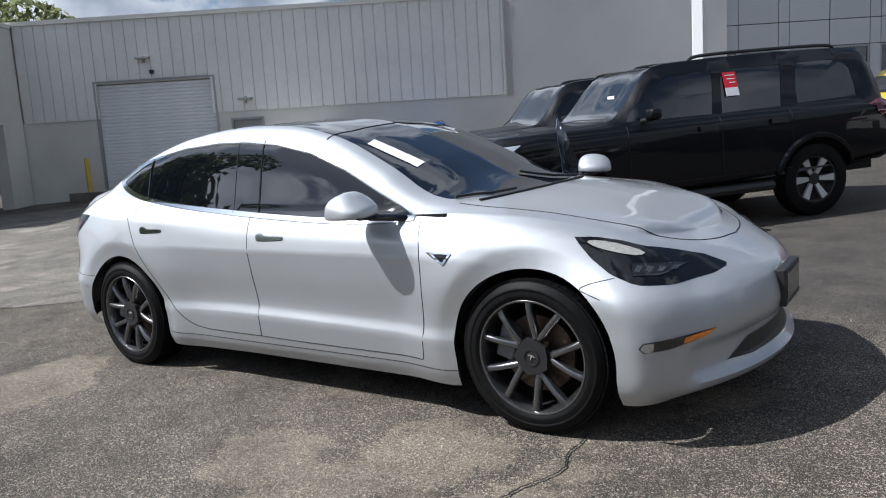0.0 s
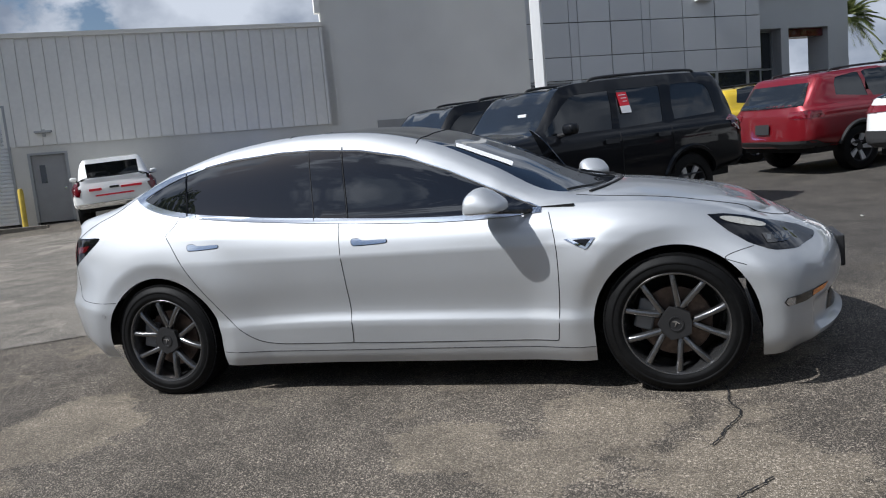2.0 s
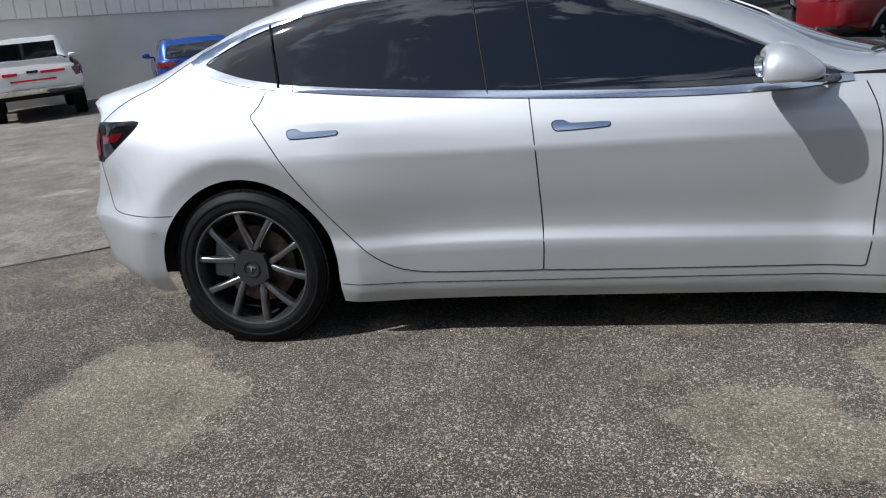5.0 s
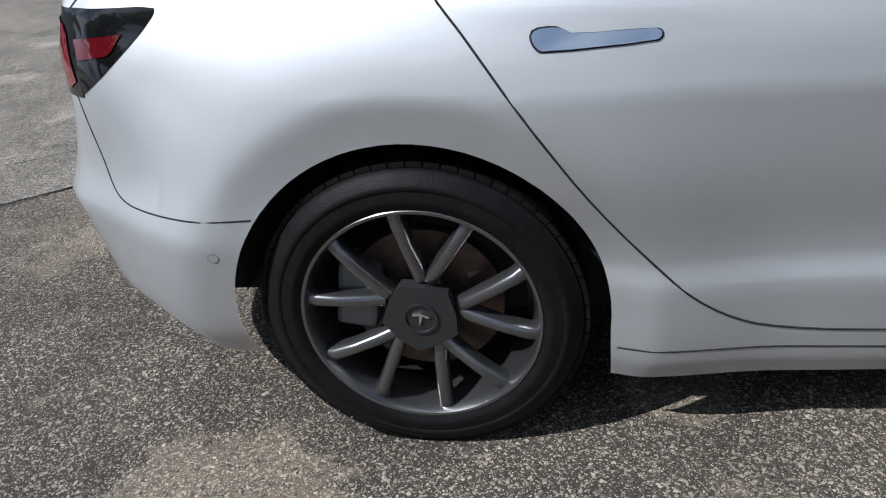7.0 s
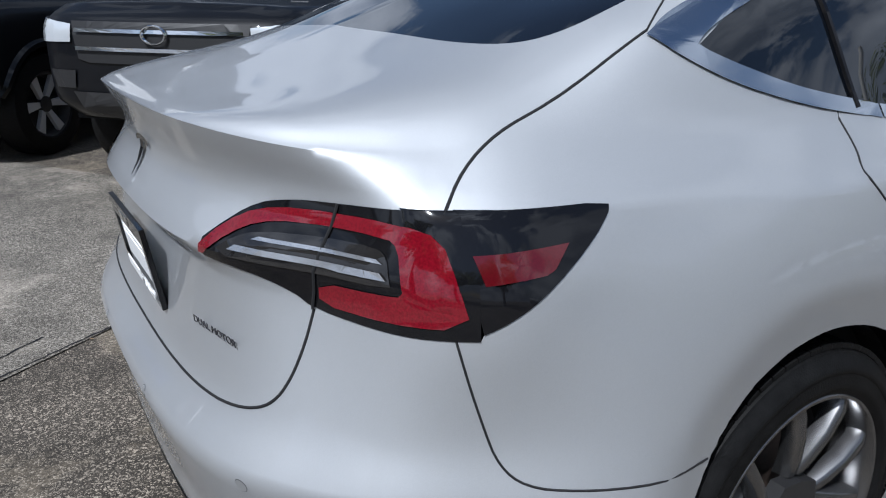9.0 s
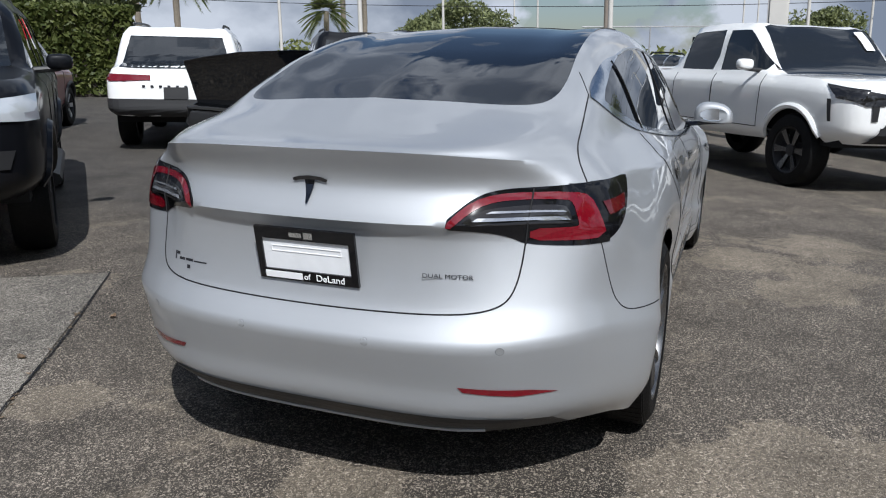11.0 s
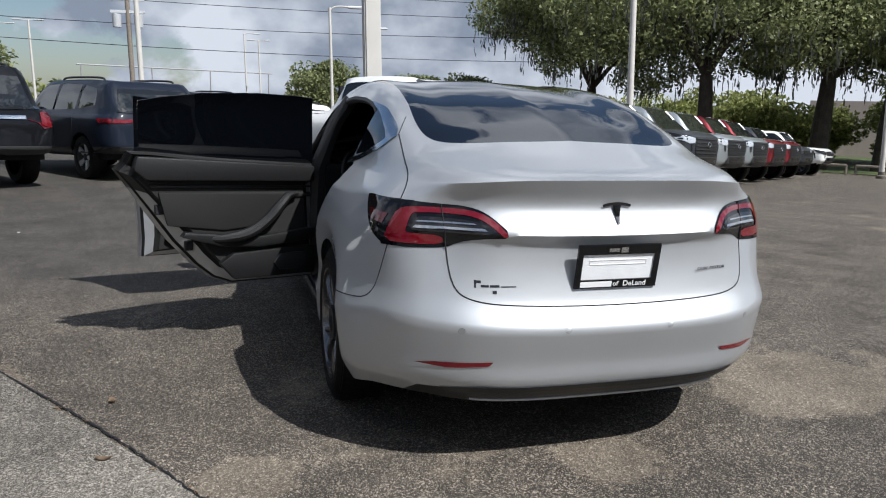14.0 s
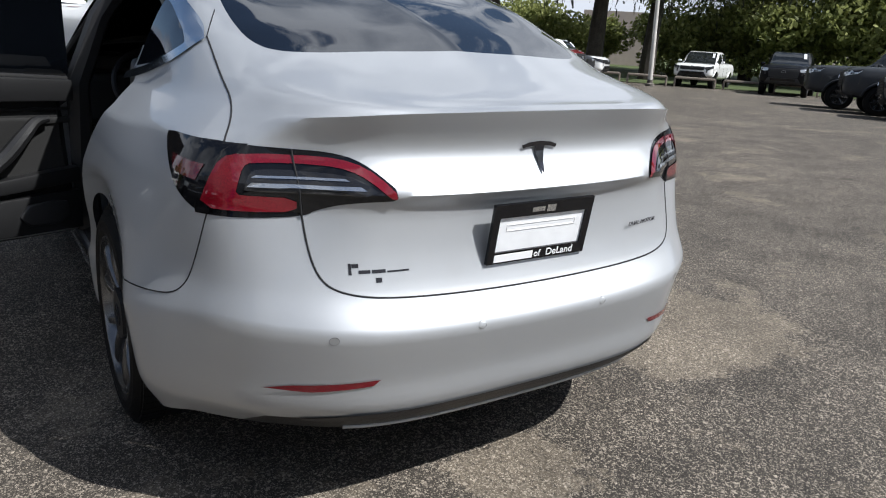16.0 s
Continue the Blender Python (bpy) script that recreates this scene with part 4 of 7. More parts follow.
BELT = [(.84, .924), (.60, .914), (.25, .921), (-.28, .956), (-.80, 1.002), (-1.18, 1.045)]
trim_band([(x, z - .021) for x, z in BELT], [(x, z + .003) for x, z in BELT], (0, 1, 0), "satin metal window trim")
for way in ((0, 1, 0), (0, -1, 0)):
    trim_band([(-1.185, 1.024), (-1.37, 1.055), (-1.52, 1.095), (-1.615, 1.136), (-1.668, 1.172)], [(-1.185, 1.048), (-1.37, 1.083), (-1.49, 1.118), (-1.562, 1.145), (-1.585, 1.158)], way, "satin metal quarter trim")
    trim_band([(-1.585, 1.158), (-1.562, 1.174), (-1.50, 1.203), (-1.35, 1.258), (-1.14, 1.308)], [(-1.668, 1.172), (-1.60, 1.207), (-1.50, 1.244), (-1.36, 1.284), (-1.14, 1.312)], way)
part("window_trim", seam(SKIN, [(x, -1, z) for x, z in DLO[11:] + DLO[:1]], (0, 1, 0), 0.007, 0.0), M_SATIN, car, "satin metal window trim", smooth=True)
for xa, xb in ((-.205, -.275), (-.405, -.475)):
    part("window_bar", seam(SKIN, [(xa, -1, .955), (xb + .015, -1, 1.335)], (0, 1, 0), 0.003, 0.0015), M_GAP, car)
for x in (-1.245,):
    part("window_bar", seam(SKIN, [(x, -1, 1.045), (x - 0.045, -1, 1.285)], (0, 1, 0), 0.006, 0.002), M_GLOSS, car)


def handle(x, z):
    """Flush grip: wide press pad at the back, slim bar in front."""
    out = [(x - .207, z + .004), (x - .200, z + .017), (x - .166, z + .018), (x - .152, z + .012), (x - .138, z + .005), (x - .014, z + .005),
           (x - .003, z + .001), (x - .002, z - .008), (x - .012, z - .014), (x - .186, z - .018), (x - .198, z - .012)]
    return out


for ox, oz, d in ((-.98, .873, door_r), (.035, .832, door_f)):
    o = handle(ox, oz)
    mid = (ox - .1, oz)
    big = [(mid[0] + (p[0] - mid[0]) * 1.035, mid[1] + (p[1] - mid[1]) * 1.16) for p in o]
    h = part("handle_recess", decal(SKIN, rounded(big, 1), (0, 2), (0, 1, 0), 0.0012), M_GAP, d)
    part("handle", decal(SKIN, rounded(o, 1), (0, 2), (0, 1, 0), 0.004, 0.01), M_SATIN, d, "flush satin metal handle", smooth=True)

# shut lines

def gap(pts, way, axes, side, r=0.0024, closed=False):
    pts = rounded(pts, 2, False)
    c = 3 - axes[0] - axes[1]
    rows = []
    for p in pts:
        q = [0, 0, 0]
        q[axes[0]], q[axes[1]], q[c] = p[0], p[1], side
        rows.append(q)
    me = seam(SKIN, rows, way, r, -0.0003, closed)
    part("shut_line", me, M_GAP, car)


def tight(pts, d=0.03):
    """Adds points close to the sharper corners, so that they stay tight."""
    out = [pts[0]]
    for a, b, c in zip(pts, pts[1:], pts[2:]):
        u, w = Vector(a) - Vector(b), Vector(c) - Vector(b)
        if u.angle(w) < radians(140):
            k, h = min(d, u.length * .4), min(d, w.length * .4)
            out += [tuple(Vector(b) + u.normalized() * k), b, tuple(Vector(b) + w.normalized() * h)]
        else:
            out.append(b)
    return out + [pts[-1]]


S = (0, 1, 0)
gap(tight(REAR_DOOR[:15]), S, (0, 2), -1)
gap(tight(FRONT_DOOR[:8]), S, (0, 2), -1)
BUMPER = [(-1.735, .578), (-1.85, .583), (-1.97, .592), (-2.030, .602), (-2.058, .63), (-2.073, .69), (-2.088, .75), (-2.10, .81)]
gap(BUMPER, S, (0, 2), -1, 0.002)
gap([(1.76, .60), (1.70, .62), (1.66, .635), (1.80, .668)][:3] + [(1.72, .66), (1.80, .675)], S, (0, 2), -1, 0.002)
gap(BUMPER, (0, -1, 0), (0, 2), 1, 0.002)
gap([(1.06, .235), (.4, .240), (-.4, .243), (-1.05, .252)], S, (0, 2), -1, 0.002)
R = (1, 0, 0)
LID = [(.595, .812), (.592, .76), (.585, .71), (.572, .674), (.548, .652), (.50, .637), (.42, .627), (.2, .618), (0, .615)]
gap(LID + [(-y, z) for y, z in LID[-2::-1]], R, (1, 2), -3, 0.0026)
D = (0, 0, -1)
for s in (1, -1):
    gap([(-2.09, s * .73), (-2.04, s * .695), (-1.97, s * .672), (-1.88, s * .662), (-1.66, s * .640)], D, (0, 1), 2, 0.0026)
    gap([(-1.66, s * .640), (-1.55, s * .585)], D, (0, 1), 2, 0.002)
    gap([(1.00, s * .66), (1.3, s * .655), (1.6, s * .595), (1.80, s * .52), (1.95, s * .40), (2.03, s * .22), (2.055, 0)], D, (0, 1), 2, 0.003)
    gap([(.16, s * .60), (.15, s * .3), (.15, 0)], D, (0, 1), 2, 0.004)
    gap([(-.62, s * .55), (-.62, s * .3), (-.62, 0)], D, (0, 1), 2, 0.004)
gap([(1.06, -.58), (1.12, -.42), (1.165, -.2), (1.18, 0), (1.165, .2), (1.12, .42), (1.06, .58)], D, (0, 1), 2, 0.010)


# ---- lamps of the saloon ----
for s in (1, -1):
    lamp = part("tail_lamp", lamps[s, "rear"].bm(shift=0.002), M_GLOSS, car, "red and smoked tail lamp", smooth=True)
    part("lamp_wedge", lamps[s, "side"].bm(shift=0.002), M_GLOSS, lamp, smooth=True)

    def mir(pts):
        return [(s * y, z) for y, z in pts]
    c_out = [(.400, .862), (.442, .910), (.487, .937), (.55, .947), (.70, .947), (.738, .935), (.768, .88), (.787, .822), (.70, .820), (.604, .822), (.604, .855), (.70, .856), (.722, .858), (.716, .88), (.702, .918), (.685, .928),
             (.55, .928), (.497, .919), (.46, .897), (.424, .862)]
    part("light_band", decal(SKIN, rounded(mir(c_out), 1), (1, 2), R, 0.0045), M_RED, lamp, "red light band", smooth=True)
    part("smoked_panel", decal(SKIN, rounded(mir([(.44, .868), (.468, .893), (.505, .908), (.60, .914), (.675, .914), (.692, .905), (.704, .875), (.706, .866), (.60, .866), (.56, .866)]), 1), (1, 2), R, 0.0038), M_SMOKE, lamp, smooth=True)
    for za, zb, ya, yb in ((.895, .900, .50, .690), (.876, .884, .47, .700)):
        part("chrome_bar", decal(SKIN, mir([(ya, za), (ya + .01, zb), (yb - .01, zb), (yb, za)]), (1, 2), R, 0.006), M_LAMP, lamp)
    part("shut_line", seam(SKIN, [(-3, s * .603, .96), (-3, s * .600, .90), (-3, s * .595, .812)], R, 0.0025, 0.004), M_GAP, lamp)
    part("side_marker", decal(SKIN, [(-2.070, .914), (-1.945, .922), (-1.972, .892), (-1.985, .886), (-2.062, .878)], (0, 2), (0, -s, 0), 0.0045), M_RED_D, lamp, "dark red side marker", smooth=True)
    part("rear_reflector", decal(SKIN, mir([(.450, .431), (.466, .415), (.60, .403), (.70, .410), (.64, .421)]), (1, 2), R, 0.003), M_RED, car, "slim red bumper reflector")
    for y in (.20, .565):
        ring = [(math.cos(a) * .0100, math.sin(a) * .0100) for a in np.linspace(0, 2 * math.pi, 17)[:-1]]
        ps = part("parking_sensor", decal(SKIN, [(s * y + p * 1.1, .545 + q * 1.1) for p, q in ring], (1, 2), R, 0.0004), M_CALIPER, car)
        part("sensor_face", decal(SKIN, [(s * y + p, .545 + q) for p, q in ring], (1, 2), R, 0.0009), M_SILVER, ps)
    ps = part("parking_sensor", decal(SKIN, [(-1.825 + p * 1.1, .506 + q * 1.1) for p, q in ring], (0, 2), (0, -s, 0), 0.0004), M_CALIPER, car)
    part("sensor_face", decal(SKIN, [(-1.825 + p, .506 + q) for p, q in ring], (0, 2), (0, -s, 0), 0.0009), M_SILVER, ps)
    # headlamp
    hl = part("headlamp", heads[s].bm(shift=0.001), M_GLOSS, car, "clear headlamp with dark housing", smooth=True)
    w = (0, -s, 0)
    part("reflector", decal(SKIN, rounded([(1.655, .806), (1.70, .804), (1.79, .780), (1.870, .748), (1.86, .736), (1.77, .758), (1.69, .784)], 1), (0, 2), w, 0.004), M_LENS_IN, hl, smooth=True)
    part("projector", decal(SKIN, [(1.84, .715), (1.93, .705), (2.0, .685), (1.95, .668), (1.86, .675)], (0, 2), w, 0.004), M_SMOKE, hl, smooth=True)
    for k in range(4):
        x = 1.86 + k * 0.035
        part("projector_rib", decal(SKIN, [(x, .708 - k * .006), (x + .020, .702 - k * .006), (x + .016, .684 - k * .003), (x - .002, .688 - k * .003)], (0, 2), w, 0.005), M_PROJ, hl)
    # fog lamp and marker
    fog = part("fog_lamp", decal(SKIN, [(1.905, .418), (1.92, .438), (2.00, .444), (2.125, .452), (2.09, .425), (2.00, .405), (1.92, .400)], (0, 2), w, 0.004), M_SMOKE, car, smooth=True)
    part("amber_marker", decal(SKIN, [(2.04, .440), (2.125, .452), (2.095, .427), (2.035, .418)], (0, 2), w, 0.006), M_AMBER, fog, "amber marker lens")
    part("fog_bulb", decal(SKIN, [(1.91, .418), (1.925, .436), (1.955, .436), (1.95, .404), (1.925, .402)], (0, 2), w, 0.006), M_LAMP, fog)
    # fender badge with side camera
    bad = part("side_badge", decal(SKIN, [(.950, .772), (1.03, .775), (1.105, .774), (1.062, .726), (1.050, .724)], (0, 2), w, 0.005), M_CHROME, car, "chrome wing badge with camera", smooth=True)
    part("badge_inset", decal(SKIN, [(.995, .766), (1.035, .768), (1.082, .767), (1.054, .735)], (0, 2), w, 0.008), M_GLOSS, bad)
# front intake and plate mount
part("intake", decal(SKIN, [(-.52, .282), (-.36, .345), (.36, .345), (.52, .282), (.36, .268), (-.36, .268)], (1, 2), (-1, 0, 0), 0.003), M_BLACK, car, "black lower intake")
pm = new("plate_mount")
pm.parent = car
part("mount", box(bmesh.new(), 2.25, 2.292, -.16, .16, .42, .585, 0.008), M_BLACK, pm, "black empty plate mount")
part("mount_face", box(bmesh.new(), 2.291, 2.294, -.135, .135, .45, .56), M_GLOSS, pm)

# dark diffuser strip with a thin painted lip below
part("diffuser", decal(SKIN, [(-.62, .318), (-.52, .275), (-.3, .266), (.3, .266), (.52, .275), (.62, .318), (.5, .332), (-.5, .332)], (1, 2), R, 0.004), M_BLACK, car, "black plastic rear diffuser strip")
part("diffuser_lip", seam(SKIN, [(-3, y / 10, .262 + .00012 * y * y * y * y / 10) for y in range(-5, 6)], R, 0.007, 0.004), M_SILVER, car, "thin silver lip", smooth=True)

# rear badge, plate and lettering
x0 = laid(SKIN, [(-3, 0, .945)], R, 0.004)[0].x
bm = decal(SKIN, [(-.056, .968), (-.035, .976), (0, .979), (.035, .976), (.056, .968), (.052, .958), (.034, .964), (.016, .966), (.013, .95), (.003, .902), (0, .897), (-.003, .902), (-.013, .95), (-.016, .966), (-.034, .964), (-.052, .958)], (1, 2), R, 0.006)
part("emblem", bm, M_EMBLEM, car, "dark chrome emblem")
pl = new("number_plate")
pl.parent = car
lean = Matrix.Translation((-2.346, 0, 0.756)) @ Matrix.Rotation(radians(-9), 4, "Y")


def plate_part(name, rects, material, depth, label=""):
    b = bmesh.new()
    for y0, y1, z0, z1 in rects:
        box(b, -depth, 0.0, y0, y1, z0, z1)
    b.transform(lean)
    return part(name, b, material, pl, label)


plate_part("plate", [(-.150, .150, -.074, .074)], M_PLATE, 0.004, "blank white plate")
plate_part("plate_frame", [(-.160, .160, .045, .080), (-.160, .160, -.080, -.049), (-.160, -.140, -.049, .045), (.140, .160, -.049, .045)], M_GLOSS, 0.010, "black dealer plate frame with white lettering")
plate_part("frame_bar", [(.005, .045, .055, .068), (-.030, -.002, .052, .071)], M_CHROME, 0.0115)
plate_part("name_bar", [(.018, .140, -.075, -.055)], M_TXT_W, 0.0115)
plate_part("embossed_slot", [(-.11, .11, .022, .024), (-.11, .11, .006, .008), (-.112, -.110, .006, .024), (.110, .112, .006, .024)], M_TXT_W, 0.0055)
REARTEXT = Matrix(((0, 0, -1, 0), (-1, 0, 0, 0), (0, 1, 0, 0), (0, 0, 0, 1)))
words("of_text", "of", 0.026, M_TXT_W, pl, lean @ Matrix.Translation((-.0112, .003, -.065)) @ REARTEXT)
words("place_text", "DeLand", 0.028, M_TXT_W, pl, lean @ Matrix.Translation((-.0112, -.072, -.065)) @ REARTEXT, stretch=1.05)
xd = laid(SKIN, [(-3, -.41, .727)], R, 0.0045)[0]
wm = words("model_text", "DUAL MOTOR", 0.0175, M_TXT_D, car, Matrix.Translation(xd) @ Matrix.Rotation(radians(11.5), 4, "Z") @ Matrix.Rotation(radians(-4), 4, "Y") @ REARTEXT, 0.0006, stretch=1.22)
for y0, y1, z0, z1 in ((.512, .506, .684, .710), (.505, .490, .700, .709), (.490, .464, .686, .694), (.460, .428, .686, .694), (.424, .370, .686, .690), (.452, .438, .664, .675)):
    part("dealer_decal", decal(SKIN, [(y0, z0), (y0, z1), (y1, z1), (y1, z0)], (1, 2), R, 0.0012), M_TXT_D, car)

# door mirrors: a rounded cap with a flat underside on a slim black arm
def door_mirror(side, parent):
    b = bmesh.new()
    bmesh.ops.create_uvsphere(b, u_segments=32, v_segments=20, radius=1)
    for v in b.verts:
        e = [math.copysign(abs(c) ** q, c) for c, q in zip(v.co, (.62, .7, .62))]
        rise = 1.0 - 0.55 * ease(e[0], -.25, 1.0) - 0.12 * max(0.0, e[1])
        e[0] = max(e[0], -.82)
        v.co = (0.606 + e[0] * 0.100 - 0.030 * max(0.0, e[1]) ** 2, side * (0.955 + e[1] * 0.108), 0.958 + (e[2] * 0.102 * rise if e[2] > 0 else e[2] * 0.018) - 0.006 * e[1])
    cap = part("door_mirror", b, M_SILVER, parent, "silver door mirror", smooth=True, angle=70)
    b = bmesh.new()
    tube(b, smooth_line([(.79, side * .80, .915), (.745, side * .85, .922), (.70, side * .91, .932), (.64, side * .97, .940)], 4), list(np.linspace(.016, .012, 13)), 8)
    part("mirror_arm", b, M_GLOSS, cap, smooth=True)
    part("mirror_base", box(bmesh.new(), .530, .690, side * .945 - .075, side * .945 + .075, .936, .949, 0.005), M_GLOSS, cap)
    part("mirror_glass", lathe(bmesh.new(), [(0, 0.0), (0.055, 0.0), (0.058, 0.012)], 24, pose(.521, side * .955, .990, 0, -90, 0) @ Matrix.Diagonal((0.62, 1.30, 1, 1))), M_CHROME, cap, smooth=True)


door_mirror(-1, car)
part("roof_decal", decal(SKIN, [(.353, -.508), (.327, -.415), (.638, -.406), (.648, -.490)], (0, 1), D, 0.004), M_TXT_W, car, "white paper strip on the windscreen")
for a, b in (((1.10, .42), (.93, .05)), ((1.10, -.30), (.95, -.62))):
    part("wiper", seam(SKIN, [(a[0], a[1], 2), ((a[0] + b[0]) / 2 + .03, (a[1] + b[1]) / 2, 2), (b[0], b[1], 2)], D, 0.007, 0.012), M_BLACK, car)


# ---- wheels of the saloon ----
def sedan_wheel(m):
    w = new("wheel")
    w.parent = car
    w.matrix_local = m
    t = bmesh.new()
    lathe(t, [(.243, -.105), (.268, -.116), (.300, -.113), (.322, -.100), (.331, -.075), (.334, -.03), (.334, .03), (.331, .075), (.324, .098), (.318, .1005), (.314, .106), (.300, .1125), (.297, .1150), (.290, .1152), (.287, .1130), (.270, .1155), (.262, .116), (.259, .1140), (.252, .112), (.243, .105), (.235, .08), (.235, -.08), (.243, -.105)], 84)
    part("tyre", t, M_RUBBER, w, smooth=True, angle=40)
    tr = bmesh.new()
    for k in range(64):
        a0 = 2 * math.pi * k / 64
        for sgn in (-1, 1):
            b = bmesh.new()
            box(b, .327, .3362, .058 * sgn - .036, .058 * sgn + .036, -.0148, .0148)
            b.transform(Matrix.Rotation(a0 + (0.02 if sgn > 0 else 0), 4, "Z") @ Matrix(((1, 0, 0, 0), (0, 0, -1, 0), (0, 1, 0, 0), (0, 0, 0, 1))))
            me = bpy.data.meshes.new("x")
            b.to_mesh(me)
            tr.from_mesh(me)
            bpy.data.meshes.remove(me)
            b.free()
    part("tread", tr, M_RUBBER, w)["kind"] = "stuff"
    rb = bmesh.new()
    lathe(rb, [(.247, .098), (.250, .107), (.246, .111), (.240, .110), (.236, .103), (.231, .085), (.216, .03), (.210, -.06), (.222, -.10)], 72)
    rim = part("rim", rb, M_RIM, w, "dark grey alloy rim", smooth=True, angle=40)
    for k in range(5):
        for sg in (-1, 1):
            a = 2 * math.pi * k / 5 + math.pi / 2
            a1, a2 = a + sg * 0.085, a + sg * 0.315
            p1 = Vector((.078 * math.cos(a1), .078 * math.sin(a1), 0))
            p2 = Vector((.2385 * math.cos(a2), .2385 * math.sin(a2), 0))
            d = (p2 - p1).normalized()
            nrm = Vector((-d.y, d.x, 0))
            sb, rows = bmesh.new(), []
            for u, z0, wd in ((0, .087, .0150), (.25, .097, .0135), (.55, .104, .0128), (.86, .1045, .0135), (1, .098, .0165)):
                p = p1 + (p2 - p1) * u
                rows.append([sb.verts.new(p + nrm * q * wd + Vector((0, 0, z0 - dz))) for q, dz in ((-1.15, .034), (-1.0, .007), (-.55, .0), (.55, .0), (1.0, .007), (1.15, .034))])
            for ra_, rb_ in zip(rows, rows[1:]):
                for j in range(5):
                    sb.faces.new((ra_[j], ra_[j + 1], rb_[j + 1], rb_[j]))
            bmesh.ops.recalc_face_normals(sb, faces=sb.faces)
            part("spoke", sb, M_RIM, rim, smooth=True, angle=50)
    hb = bmesh.new()
    pent = []
    for k in range(10):
        r = .083 if k % 2 else .073
        pent.append((r * math.cos(2 * math.pi * k / 10 + math.pi / 2), r * math.sin(2 * math.pi * k / 10 + math.pi / 2)))
    prism(hb, pent, "z", .07, .100)
    cap = part("hub_cap", hb, M_BLACK, w, "black hub cap")
    part("cap_ring", lathe(bmesh.new(), [(.036, .100), (.036, .104), (.031, .104), (.030, .101)], 28), M_BLACK, cap)
    eb = bmesh.new()
    prism(eb, [(-.018, .008), (0, .013), (.018, .008), (.015, .004), (.004, .007), (0, -.016), (-.004, .007), (-.015, .004)], "z", .100, .104)
    part("cap_emblem", eb, M_CHROME, cap)
    part("brake_disc", lathe(bmesh.new(), [(.0, .028), (.165, .028), (.168, .02), (.168, .0), (.0, .0)], 48), M_DISC, w, "rust-tinted brake disc", smooth=True)
    cb = bmesh.new()
    box(cb, -.185, -.095, -.075, .075, -.02, .062, 0.012)
    part("brake_caliper", cb, M_CALIPER, w)
    part("inner_drum", lathe(bmesh.new(), [(.0, -.09), (.205, -.09), (.21, -.05)], 32), M_DARK, w)
    return w


for ax in (AX, -AX):
    for s in (1, -1):
        yaw = 180 if s > 0 else 0
        turn = Matrix.Translation((ax, s * 0.785, WR)) @ Matrix.Rotation(radians(yaw), 4, "Z") @ Matrix.Rotation(math.pi / 2, 4, "X")
        sedan_wheel(turn @ Matrix.Rotation(radians(-11.5 if ax < 0 else -17.5), 4, "Z"))
        # liner of the wheel arch
        lb = bmesh.new()
        lathe(lb, [(.0, -.30), (.39, -.30), (.385, -.02), (.379, .05)], 48, Matrix.Translation((ax, s * 0.80, WR)) @ Matrix.Rotation(s * -math.pi / 2, 4, "X"))
        kill = [f for f in lb.faces if f.calc_center_median().z < 0.40]
        bmesh.ops.delete(lb, geom=kill, context="FACES")
        part("arch_liner", lb, M_DARK, car)
part("underbody", box(box(box(bmesh.new(), -1.02, 1.02, -.80, .80, .17, .30), -2.15, -1.85, -.6, .6, .24, .5), 1.85, 2.1, -.55, .55, .18, .5), M_DARK, car)



